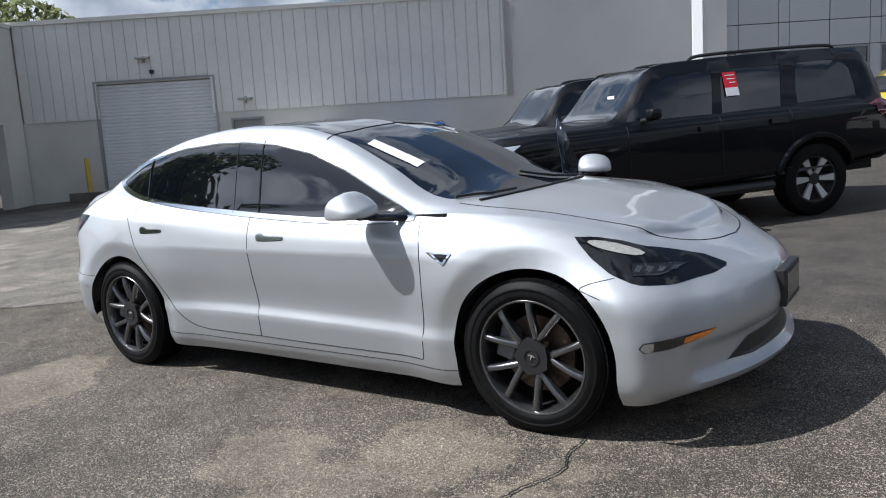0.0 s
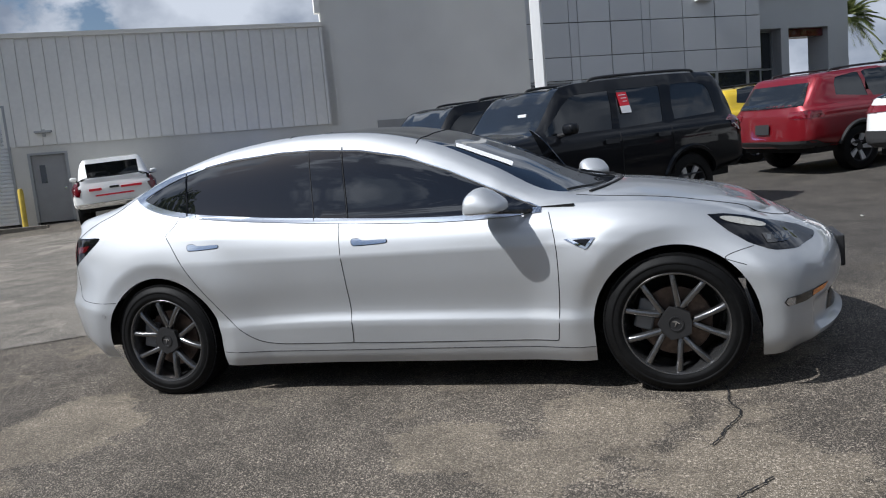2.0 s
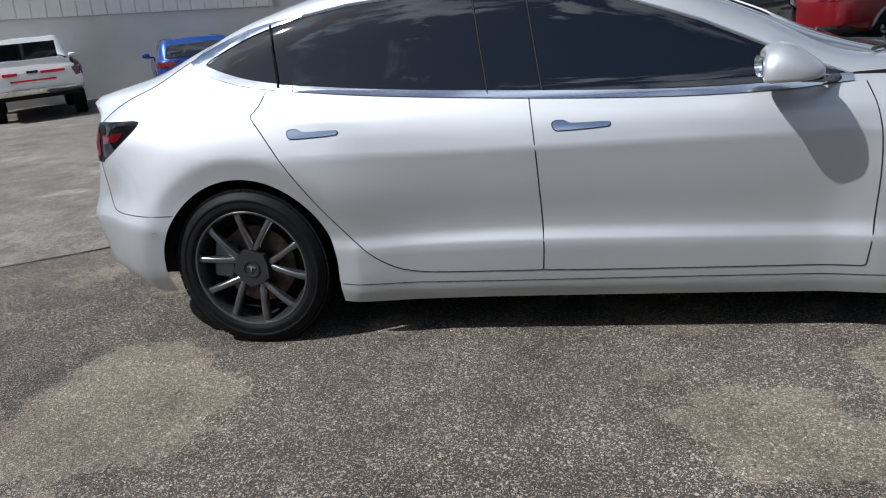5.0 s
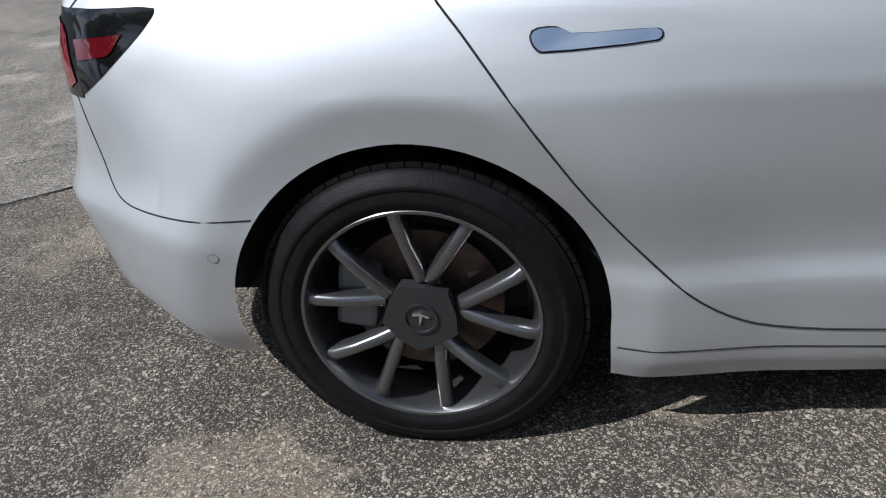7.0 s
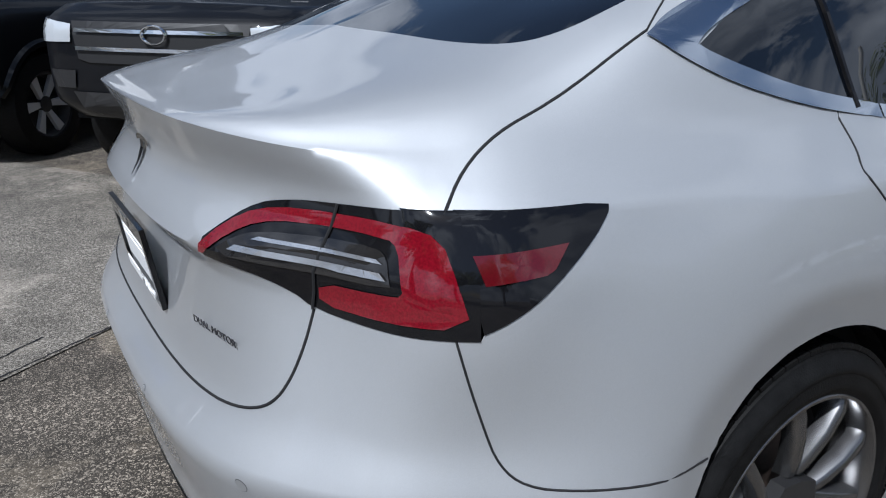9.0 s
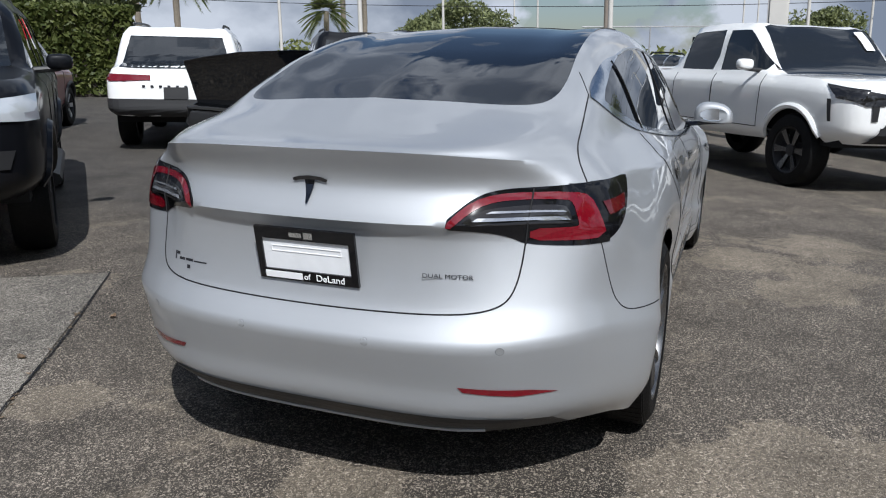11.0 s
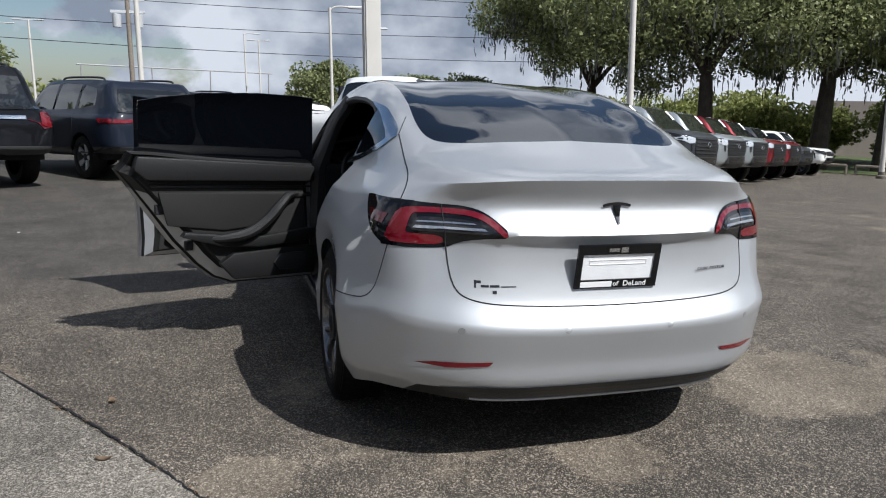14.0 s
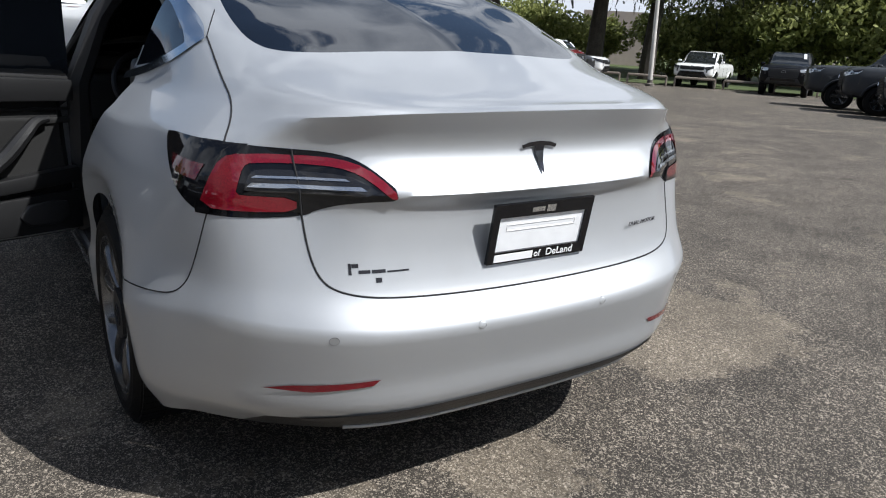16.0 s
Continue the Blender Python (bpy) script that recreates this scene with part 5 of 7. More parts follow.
# ---- open doors on the far flank, and the cabin ----
def open_door(name, skin, pane, outline, hinge, turn, belt, pads, label):
    door = part(name, skin.bm(), M_SILVER, car, label, smooth=True, angle=50)
    door.matrix_local = Matrix.Translation(hinge) @ Matrix.Rotation(radians(-turn), 4, "Z") @ Matrix.Translation(-Vector(hinge))
    part("side_window", pane.bm(thick=-0.005), M_GLASS, door, "frameless dark tinted window", smooth=True)
    cx, cz = np.mean([p[0] for p in outline]), np.mean([p[1] for p in outline])
    edge = dense(outline, 0.03)

    def shrunk(d):
        out = []
        for x, z in edge:
            v = Vector((cx - x, cz - z))
            v.normalize()
            out.append((x + v.x * d, z + v.y * d))
        return out
    # painted return edge, seal and inner trim as nested rings
    outer = laid(SKIN, [(x, 3, z) for x, z in edge], (0, -1, 0), -0.001)
    lip = [Vector((x, min(p.y - 0.012, 0.83), z)) for (x, z), p in zip(shrunk(0.010), outer)]
    groove = [Vector((x, p.y - 0.022, z)) for (x, z), p in zip(shrunk(0.024), lip)]
    ring1 = [Vector((x, 0.772 if z < belt else 0.79, z)) for x, z in shrunk(0.078)]
    ring2 = [Vector((x, 0.757, z)) for x, z in shrunk(0.100)]
    ring3 = [Vector((x, 0.740, z)) for x, z in shrunk(0.112)]

    def band(a, b, close=False):
        bm = bmesh.new()
        va, vb = [bm.verts.new(p) for p in a], [bm.verts.new(p) for p in b]
        n = min(len(a), len(b))
        for i in range(n):
            bm.faces.new((va[i], va[(i + 1) % n], vb[(i + 1) % n], vb[i]))
        if close:
            f = bm.faces.new(vb)
            bm.normal_update()
            bmesh.ops.triangulate(bm, faces=[f], ngon_method="EAR_CLIP")
        bmesh.ops.recalc_face_normals(bm, faces=bm.faces)
        return bm
    for a, b in ((outer, lip), (groove, ring1)):
        rim_edge = part("door_edge", band(a, b), M_SILVER, door, "silver painted door edge", smooth=True)
        rim_edge.data.materials.append(M_BLACK)
        for poly_ in rim_edge.data.polygons:
            poly_.material_index = 1 if poly_.center.z > belt - .10 else 0
    part("outer_seal", band(lip, groove), M_DARK, door, "black rubber strip round the door edge", smooth=True)
    part("door_seal", band(ring1, ring2), M_DARK, door, "black rubber door seal", smooth=True)
    part("inner_trim", band(ring2, ring3, True), M_TRIM, door, "dark grey fabric door trim", smooth=True)
    for nm, poly, y0, y1, mt in pads:
        bm = prism(bmesh.new(), poly, "y", y0, y1)
        bmesh.ops.bevel(bm, geom=[e for e in bm.edges], offset=0.010, segments=2, profile=0.6, affect="EDGES")
        part(nm, bm, mt, door, smooth=True, angle=50)
    return door


REAR_PADS = [
    ("waist_roll", [(-.30, .95), (-1.26, 1.02), (-1.28, .955), (-1.22, .90), (-.30, .865)], .690, .760, M_TRIM2),
    ("arm_rest", [(-.30, .60), (-.62, .575), (-.74, .585), (-1.04, .625), (-1.06, .60), (-.85, .535), (-.64, .515), (-.30, .535)], .690, .745, M_TRIM2),
    ("insert_panel", [(-.30, .80), (-1.16, .835), (-1.12, .66), (-.82, .615), (-.66, .625), (-.52, .70), (-.42, .775), (-.30, .775)], .728, .745, M_TRIM),
    ("map_pocket", [(-.30, .50), (-.78, .49), (-.86, .44), (-.78, .345), (-.30, .335)], .700, .745, M_TRIM2),
    ("trim_line", [(-.30, .838), (-1.20, .872), (-1.20, .860), (-.30, .826)], .725, .745, M_BLACK),
    ("speaker", [(-.36, .46), (-.42, .47), (-.52, .465), (-.56, .42), (-.52, .375), (-.40, .37), (-.36, .40)], .690, .715, M_BLACK),
]
door_rl = open_door("rear_door", skin_rear_l, pane_rear_l, REAR_DOOR, (-.235, .82, 0), 69, .94, REAR_PADS, "open silver rear door with grey trim")
FRONT_PADS = [
    ("waist_roll", [(.82, .885), (-.18, .925), (-.18, .84), (.82, .815)], .690, .760, M_TRIM2),
    ("arm_rest", [(.60, .60), (-.10, .62), (-.12, .54), (.60, .53)], .675, .745, M_TRIM2),
    ("map_pocket", [(.80, .50), (-.05, .48), (-.10, .42), (.0, .34), (.80, .33)], .700, .745, M_TRIM2),
]
grab = smooth_line([(-.98, .742, .590), (-.86, .695, .578), (-.71, .680, .598), (-.60, .684, .660), (-.51, .690, .745), (-.455, .705, .790), (-.40, .715, .800)], 5)
part("pull_handle", tube(bmesh.new(), grab, list(np.interp(np.linspace(0, 1, len(grab)), [0, .3, .6, 1], [.012, .030, .030, .014])), 10), M_TRIM2, door_rl, "padded black pull handle", smooth=True)
door_fl = open_door("front_door", skin_front_l, pane_front_l, FRONT_DOOR, (.885, .83, 0), 69, .91, FRONT_PADS, "open silver front door with grey trim")
for d, lx, lz in ((door_rl, -1.145, .74), (door_rl, -1.0, .54)):
    lb = box(bmesh.new(), lx - .022, lx + .022, .765, .792, lz - .026, lz + .026, 0.006)
    part("door_latch", lb, M_BLACK, d, "black latch mouth")
door_mirror(1, door_fl)


def cushion(name, x0, x1, y0, y1, z0, z1, m, parent, label="", bev=0.05):
    bm = box(bmesh.new(), x0, x1, y0, y1, z0, z1)
    bmesh.ops.bevel(bm, geom=bm.edges[:], offset=bev, segments=4, profile=0.6, affect="EDGES")
    bm.transform(m)
    return part(name, bm, M_TRIM2, parent, label, smooth=True, angle=60)


for y in (.37, -.37):
    seat = new("front_seat")
    seat.parent = car
    cushion("seat", -.30, .22, -.25, .25, .30, .50, Matrix.Translation((0.05, y, 0)), seat, "black leather front seat")
    cushion("backrest", -.09, .09, -.24, .24, 0, .62, Matrix.Translation((-.22, y, .44)) @ Matrix.Rotation(radians(-20), 4, "Y"), seat)
    cushion("headrest", -.05, .05, -.14, .14, 0, .20, Matrix.Translation((-.42, y, 1.04)) @ Matrix.Rotation(radians(-12), 4, "Y"), seat, bev=0.04)
bench = new("rear_bench")
bench.parent = car
cushion("seat", -1.25, -.70, -.62, .62, .34, .52, Matrix(), bench, "black leather rear bench")
cushion("backrest", -.10, .10, -.60, .60, 0, .62, Matrix.Translation((-1.26, 0, .46)) @ Matrix.Rotation(radians(-26), 4, "Y"), bench)
part("cabin_floor", box(bmesh.new(), -1.45, 1.0, -.78, .78, .29, .315), M_DARK, car)
part("cabin_wall", box(box(bmesh.new(), -1.45, 1.0, -.79, -.74, .3, .93), -1.5, -1.42, -.74, .74, .3, .98), M_DARK, car)
part("dashboard", box(bmesh.new(), .62, .95, -.72, .72, .62, .90, 0.04), M_TRIM2, car, "black dashboard")
part("steering_wheel", tube(bmesh.new(), [Matrix.Translation((.42, .37, .86)) @ Matrix.Rotation(radians(-65), 4, "Y") @ Vector((.18 * math.cos(a), .18 * math.sin(a), 0)) for a in np.linspace(0, 2 * math.pi, 40)], .016, 8), M_BLACK, car, smooth=True)
part("wheel_hub", tube(bmesh.new(), [(.43, .37, .86), (.62, .37, .78)], [.07, .04], 10), M_BLACK, car, smooth=True)
bm = bmesh.new()
tube(bm, [(-.245, .80, .30), (-.245, .82, .60), (-.25, .80, .93), (-.29, .70, 1.20), (-.31, .615, 1.33)], [.06, .055, .05, .042, .04], 8)
part("door_pillar", bm, M_BLACK, car, "black trimmed door pillar", smooth=True)
for pts in ([(.86, .79, .90), (.86, .81, .60), (.86, .80, .30)], [(-.25, .80, .285), (.3, .81, .275), (.86, .80, .275)], [(-.25, .81, .288), (-.75, .81, .292), (-.95, .81, .42), (-1.20, .82, .75), (-1.31, .80, .93), (-1.30, .70, 1.06), (-1.26, .64, 1.20), (-1.1, .62, 1.29), (-.8, .62, 1.325), (-.4, .63, 1.32), (.1, .645, 1.23), (.4, .68, 1.12), (.7, .74, .97), (.86, .78, .90)]):
    part("opening_seal", tube(bmesh.new(), smooth_line(pts, 6), .022, 8), M_BLACK, car, smooth=True)
part("door_sill", box(bmesh.new(), -.80, .86, .74, .845, .235, .285, 0.01), M_SILVER, car)



# ---- parked vehicles ----
def paint(name, color, metal=0.3):
    dark = max(color) < 0.05
    return mat(name, color, 0.45 if dark else 0.35, 0.0 if dark else metal, 0.4 if dark else 1.0, 0.12 if dark else 0.5, grain=0.03, grain_scale=700, stain=0.03, stain_scale=2)


P_BLACK = paint("black_car_paint", (0.004, 0.0045, 0.006), 0.2)
P_GREY = paint("dark_grey_paint", (0.035, 0.038, 0.043), 0.5)
P_NAVY = paint("navy_paint", (0.010, 0.014, 0.024), 0.4)
P_WHITE = paint("white_car_paint", (0.80, 0.80, 0.78), 0.0)
P_RED = paint("red_car_paint", (0.19, 0.006, 0.012), 0.4)
P_SILV = paint("cool_silver_paint", (0.40, 0.43, 0.44), 0.6)
P_BLUE = paint("blue_car_paint", (0.010, 0.06, 0.28), 0.4)
P_YELLOW = paint("yellow_car_paint", (0.60, 0.42, 0.02), 0.0)
M_WIN = mat("vehicle_glass", (0.012, 0.014, 0.016), 0.02, 0, 0.5, 0.6)
M_ALLOY = mat("bright_alloy", (0.62, 0.63, 0.64), 0.35, 0.5)
M_CLADDING = mat("grey_wheel_cladding", (0.025, 0.025, 0.026), 0.6, grain=0.1, grain_scale=200)
M_STICKER = mat("red_sticker", (0.70, 0.02, 0.04), 0.5)
M_LENS = mat("clear_lens", (0.62, 0.65, 0.68), 0.12, 0.4, 0.6)


def plain_wheel(parent, m, r, width, rim_mat, spokes, name="wheel"):
    w = new(name)
    w.parent = parent
    w.matrix_local = m
    k, h = r * 0.63, width / 2
    part("tyre", lathe(bmesh.new(), [(k, -h), (r * .9, -h), (r, -h * .6), (r, h * .6), (r * .95, h * .92), (r * .86, h), (k * 1.04, h), (k, h * .86), (k, -h)], 36), M_RUBBER, w, smooth=True, angle=40)
    rim = part("rim", lathe(bmesh.new(), [(k * 1.0, h * .9), (k * .95, h * .84), (k * .88, h * .2), (0.0, h * .1)], 36), M_CLADDING, w, smooth=True)
    for i in range(spokes):
        a = 2 * math.pi * i / spokes
        d, n = Vector((math.cos(a), math.sin(a), 0)), Vector((-math.sin(a), math.cos(a), 0))
        b = bmesh.new()
        wd = 2.0 / spokes
        lo = [d * k * .16 - n * k * .22 * wd + Vector((0, 0, h * .62)), d * k * .16 + n * k * .22 * wd + Vector((0, 0, h * .62)), d * k * .93 + n * k * .46 * wd + Vector((0, 0, h * .84)), d * k * .93 - n * k * .46 * wd + Vector((0, 0, h * .84))]
        v0 = [b.verts.new(p) for p in lo]
        v1 = [b.verts.new(p - Vector((0, 0, h * .25))) for p in lo]
        b.faces.new(v0)
        for j in range(4):
            b.faces.new((v0[j], v1[j], v1[(j + 1) % 4], v0[(j + 1) % 4]))
        part("spoke", b, rim_mat, rim)
    part("hub_cap", lathe(bmesh.new(), [(k * .26, h * .4), (k * .25, h * .7), (0, h * .74)], 16), M_BLACK, w, smooth=True)
    return w


def vehicle(name, at, heading, paint_mat, label, category, kind, group="", wheels=True):
    """kind: a dict of sizes. The local x axis points ahead, and the origin lies on the ground between the axles."""
    a = radians(heading)
    x, y = at
    zf = ground_z(x + 1.4 * math.cos(a), y + 1.4 * math.sin(a))
    zr = ground_z(x - 1.4 * math.cos(a), y - 1.4 * math.sin(a))
    zl = ground_z(x - 0.8 * math.sin(a), y + 0.8 * math.cos(a))
    zr2 = ground_z(x + 0.8 * math.sin(a), y - 0.8 * math.cos(a))
    m = Matrix.Translation((x, y, (zf + zr) / 2)) @ Matrix.Rotation(a, 4, "Z") @ Matrix.Rotation(-math.atan2(zf - zr, 2.8), 4, "Y") @ Matrix.Rotation(math.atan2(zl - zr2, 1.6), 4, "X")
    v = thing(name, m, label, category, group)
    K = kind
    ax, rf, rr, w, wr = K["axle"], K["front"], K["rear"], K["width"] / 2, K["wheel"]
    zb, zs, zw, zr_, zh = K["sill"], K["shoulder"], K["waist"], K["roof"], K["hood"]
    xf, xr = ax + rf, -ax - rr
    bx = K.get("box", 0.12)

    def loop(z_r, z_m, z_f, dw, dr, df):
        y0 = w - dw
        return [(xr + dr, 0, z_r), (xr + dr + .01, y0 * .55, z_r), (xr + dr + bx * .5, y0 * .86, z_r), (xr + dr + bx * 2.2, y0 * .985, z_r), (-ax, y0, (z_r + z_m) / 2), (0, y0, z_m), (ax, y0, (z_m + z_f) / 2),
                (xf - df - bx * 3.2, y0 * .97, z_f), (xf - df - bx * .9, y0 * .84, z_f), (xf - df - bx * .22, y0 * .5, z_f), (xf - df, 0, z_f)]
    lv = [loop(zb + .12, zb, zb + .06, .10, .10, .12), loop(zb + .2, zb + .09, zb + .16, .02, .0, .02), loop((zb + zs) / 2, (zb + zs) / 2, (zb + zs) / 2 - .04, .0, .0, .0),
          loop(zs, zs, zs - .08, .0, .03, .0), loop(zs + .06, zs + .06, zh - .10, .02, .05, .03), loop(zw, zw, zh - .02, .07, .07, .16)]
    ct_y = curve_of([(xr, w - .24), (K["tail"], w - .24), (K["screen_top"], w - .24), (K["screen_base"], w - .13), (xf - .4, w - .30), (xf, w - .45)])
    ct_z = curve_of([(xr + .06, K["deck"] if K.get("deck") else zw + .03), (K["tail_low"], K["deck"] if K.get("deck") else zw + .06), (K["tail"], zr_ - .07), ((K["tail"] + K["screen_top"]) / 2, zr_ - .045), (K["screen_top"], zr_ - .07), (K["screen_base"], zh + .04), (xf - .5, zh + .01), (xf, zh - .03)])
    tp_z = curve_of([(xr + .06, K["deck"] if K.get("deck") else zw + .04), (K["tail_low"], K["deck"] if K.get("deck") else zw + .09), (K["tail"], zr_ - .02), ((K["tail"] + K["screen_top"]) / 2, zr_), (K["screen_top"], zr_ - .025), (K["screen_base"], zh + .055), (xf - .5, zh + .03), (xf, zh - .02)])
    sh = loft_body(lv, [2, 3, 3, 2, 3], [3, 3, 4, 8, 14, 14, 8, 4, 3, 3], lambda q: (ct_y(q), ct_z(q)), tp_z, 10)
    tree = tree_of(sh)
    sh.tree = tree
    arch = wr * K.get("arch", 1.14)
    for xx in (-ax, ax):
        for s in (1, -1):
            sh.cut(circle(xx, wr, arch, 28), (0, 2), lambda px, py, pz, s=s: s * py > w * .5 and pz < zs + .05)
    wins = K["windows"]
    panes = []
    for poly in wins:
        for s in (1, -1):
            panes.append(sh.cut(poly, (0, 2), lambda px, py, pz, s=s: s * py > w * .45))
    if K.get("deck"):
        bed = sh.cut([(xr + .1, -w + .14), (K["tail_low"] - .03, -w + .14), (K["tail_low"] - .03, w - .14), (xr + .1, w - .14)], (0, 1), lambda px, py, pz: pz > zs)
    scr = sh.cut([(K["screen_base"] + .02, -w + .20), (K["screen_top"] + .05, -w + .29), (K["screen_top"] + .05, w - .29), (K["screen_base"] + .02, w - .20)], (0, 1), lambda px, py, pz: pz > zw - .05)
    part("body_shell", sh.bm(), paint_mat, v, smooth=True, angle=40)
    part("windscreen", scr.bm(shift=-0.004), M_WIN, v, smooth=True)
    for p in panes:
        if p.faces:
            part("side_window", p.bm(shift=-0.004), M_WIN, v, smooth=True)
    F, B = (-1, 0, 0), (1, 0, 0)
    # rear window, lamps, bumper, plate
    if not K.get("deck"):
        part("rear_window", decal(tree, [(-w + .22, zw + .02), (w - .22, zw + .02), (w - .33, zr_ - .16), (-w + .33, zr_ - .16)], (1, 2), B, 0.012, 0.05), M_WIN, v)
    else:
        bb = bmesh.new()
        box(bb, xr + .1, K["tail_low"], -w + .12, w - .12, zs - .3, zs - .25)
        part("cargo_bed", bb, M_CLADDING, v)
        part("rear_window", box(bmesh.new(), K["tail_low"] - .04, K["tail_low"] - .01, -w + .34, w - .34, zw + .08, zr_ - .14), M_WIN, v)
        part("tailgate", decal(tree, [(-w + .22, zb + .28), (w - .22, zb + .28), (w - .22, K["deck"] - .05), (-w + .22, K["deck"] - .05)], (1, 2), B, 0.015, 0.05), paint_mat, v)
    part("rear_bumper", decal(tree, [(-w + .05, zb + .02), (w - .05, zb + .02), (w - .05, zb + K.get("bumper_h", .24)), (-w + .05, zb + K.get("bumper_h", .24))], (1, 2), B, 0.02, 0.05), M_CLADDING if not K.get("deck") else M_CHROME, v)
    part("plate", decal(tree, [(-.16, zb + .36), (.16, zb + .36), (.16, zb + .52), (-.16, zb + .52)], (1, 2), B, 0.03, 0.1), M_PLATE if K.get("deck") else M_CLADDING, v, "rear plate")
    tl = K.get("tail_lamp", (.30, .20))
    for s in (1, -1):
        zc = zw - .12 if not K.get("deck") else zs
        part("tail_lamp", decal(tree, [(s * (w - .02), zc - tl[1] / 2), (s * (w - .02), zc + tl[1] / 2), (s * (w - tl[0]), zc + tl[1] * .4), (s * (w - tl[0]), zc - tl[1] * .3)], (1, 2), B, 0.012, 0.06), M_RED, v, "red tail lamp", smooth=True)
        part("tail_lamp_side", decal(tree, [(xr + .05, zc - tl[1] / 2), (xr + .32, zc - tl[1] * .1), (xr + .34, zc + tl[1] * .3), (xr + .05, zc + tl[1] / 2)], (0, 2), (0, -s, 0), 0.012, 0.06), M_RED_D, v, smooth=True)
    if K.get("light_bar"):
        part("light_bar", decal(tree, [(-w + .1, zw - .13), (w - .1, zw - .13), (w - .1, zw - .09), (-w + .1, zw - .09)], (1, 2), B, 0.014, 0.1), M_RED, v, "slim red light bar")
    if K.get("bright_strip"):
        part("bright_strip", decal(tree, [(-.55, zw - .12), (.55, zw - .12), (.55, zw - .07), (-.55, zw - .07)], (1, 2), B, 0.02, 0.1), M_CHROME, v)
    if K.get("name_bar"):
        for k in range(9):
            y = .44 - k * .11
            part("name_bar", decal(tree, [(y, zw - .245), (y - .04, zw - .245), (y - .04, zw - .215), (y, zw - .215)], (1, 2), B, 0.012, 0.05), M_TXT_D, v)
    # grille, headlamps, front bumper
    truck = bool(K.get("deck"))
    g0, g1 = zb + K.get("grille_low", .42), zh - .12
    grille = part("grille", decal(tree, [(-w * .62, g1), (w * .62, g1), (w * .58, g0 + .02), (w * .5, g0), (-w * .5, g0), (-w * .58, g0 + .02)], (1, 2), F, 0.012, 0.08), M_BLACK, v, "black grille")
    for k in range(K.get("bars", 3)):
        z = g0 + (g1 - g0) * (k + .7) / (K.get("bars", 3) + .3)
        part("grille_bar", decal(tree, [(-w * .58, z), (w * .58, z), (w * .58, z + .022), (-w * .58, z + .022)], (1, 2), F, 0.03, 0.1), K.get("bar_mat", M_CLADDING), grille)
    part("emblem", lathe(bmesh.new(), [(.060, 0), (.066, .012), (.074, .012), (.080, 0)], 20, Matrix.Translation(laid(tree, [(5, 0, (g0 + g1) / 2 + .05)], F, 0.035)[0]) @ Matrix.Rotation(math.pi / 2, 4, "Y") @ Matrix.Diagonal((.75, 1.1, 1, 1))), M_CHROME, grille)
    for s in (1, -1):
        part("headlamp", decal(tree, [(s * w * .62, g1 - .02), (s * w * .96, g1 + .03), (s * w * .97, g1 - .06), (s * w * .82, g1 - .13), (s * w * .64, g1 - .12)] if truck else [(s * w * .62, g1 - .02), (s * w * .96, g1 + .02), (s * w * .97, g1 - .13), (s * w * .63, g1 - .12)], (1, 2), F, 0.014, 0.05), M_LENS if not K.get("dark_lamp") else M_SMOKE, v, smooth=True)
        part("fog_lamp", decal(tree, [(s * w * .70, g1 - .12), (s * w * .77, g1 - .12), (s * w * .755, g1 - .27), (s * w * .70, g1 - .27)] if truck else [(s * w * .62, g0 - .05), (s * w * .84, g0 - .05), (s * w * .80, g0 - .16), (s * w * .64, g0 - .16)], (1, 2), F, 0.012, 0.06), M_BLACK, v)
        if truck:
            part("lamp_wrap", decal(tree, [(xf - .05, g1 - .10), (xf - .10, g1 + .02), (xf - .50, g1 + .07), (xf - .34, g1 - .03)], (0, 2), (0, -s, 0), 0.012, 0.05), M_SMOKE, v, smooth=True)
            part("wing_vent", decal(tree, [(ax + arch + .05, zs - .10), (ax + arch + .10, zs - .10), (ax + arch + .13, zs - .32), (ax + arch + .09, zs - .32)], (0, 2), (0, -s, 0), 0.01, 0.05), M_BLACK, v)
        mb = bmesh.new()
        bmesh.ops.create_uvsphere(mb, u_segments=16, v_segments=10, radius=1)
        for q in mb.verts:
            e = [math.copysign(abs(c) ** .6, c) for c in q.co]
            q.co = (K["screen_base"] - .36 + e[0] * .065, s * (w + .10) + e[1] * .095, zw + .085 + e[2] * .062)
        mir = part("door_mirror", mb, paint_mat, v, smooth=True)
        part("mirror_arm", tube(bmesh.new(), [(K["screen_base"] - .33, s * (w - .12), zw + .02), (K["screen_base"] - .35, s * (w + .10), zw + .04)], .025, 8), M_BLACK, mir)
        for x0, x1 in K["doors"]:
            part("shut_line", seam(tree, [(x1, s * 2, zw - .02), (x1 + .01, s * 2, zs - .1), (x1, s * 2, zb + .14), (x0, s * 2, zb + .14), (x0, s * 2, zs), (x0, s * 2, zw - .02)], (0, -s, 0), .005), M_GAP, v)
            part("door_handle", decal(tree, [(x0 + .07, zs + .01), (x0 + .27, zs + .02), (x0 + .27, zs - .03), (x0 + .07, zs - .035)], (0, 2), (0, -s, 0), 0.03, 0.06), K.get("handle", paint_mat), v, smooth=True)
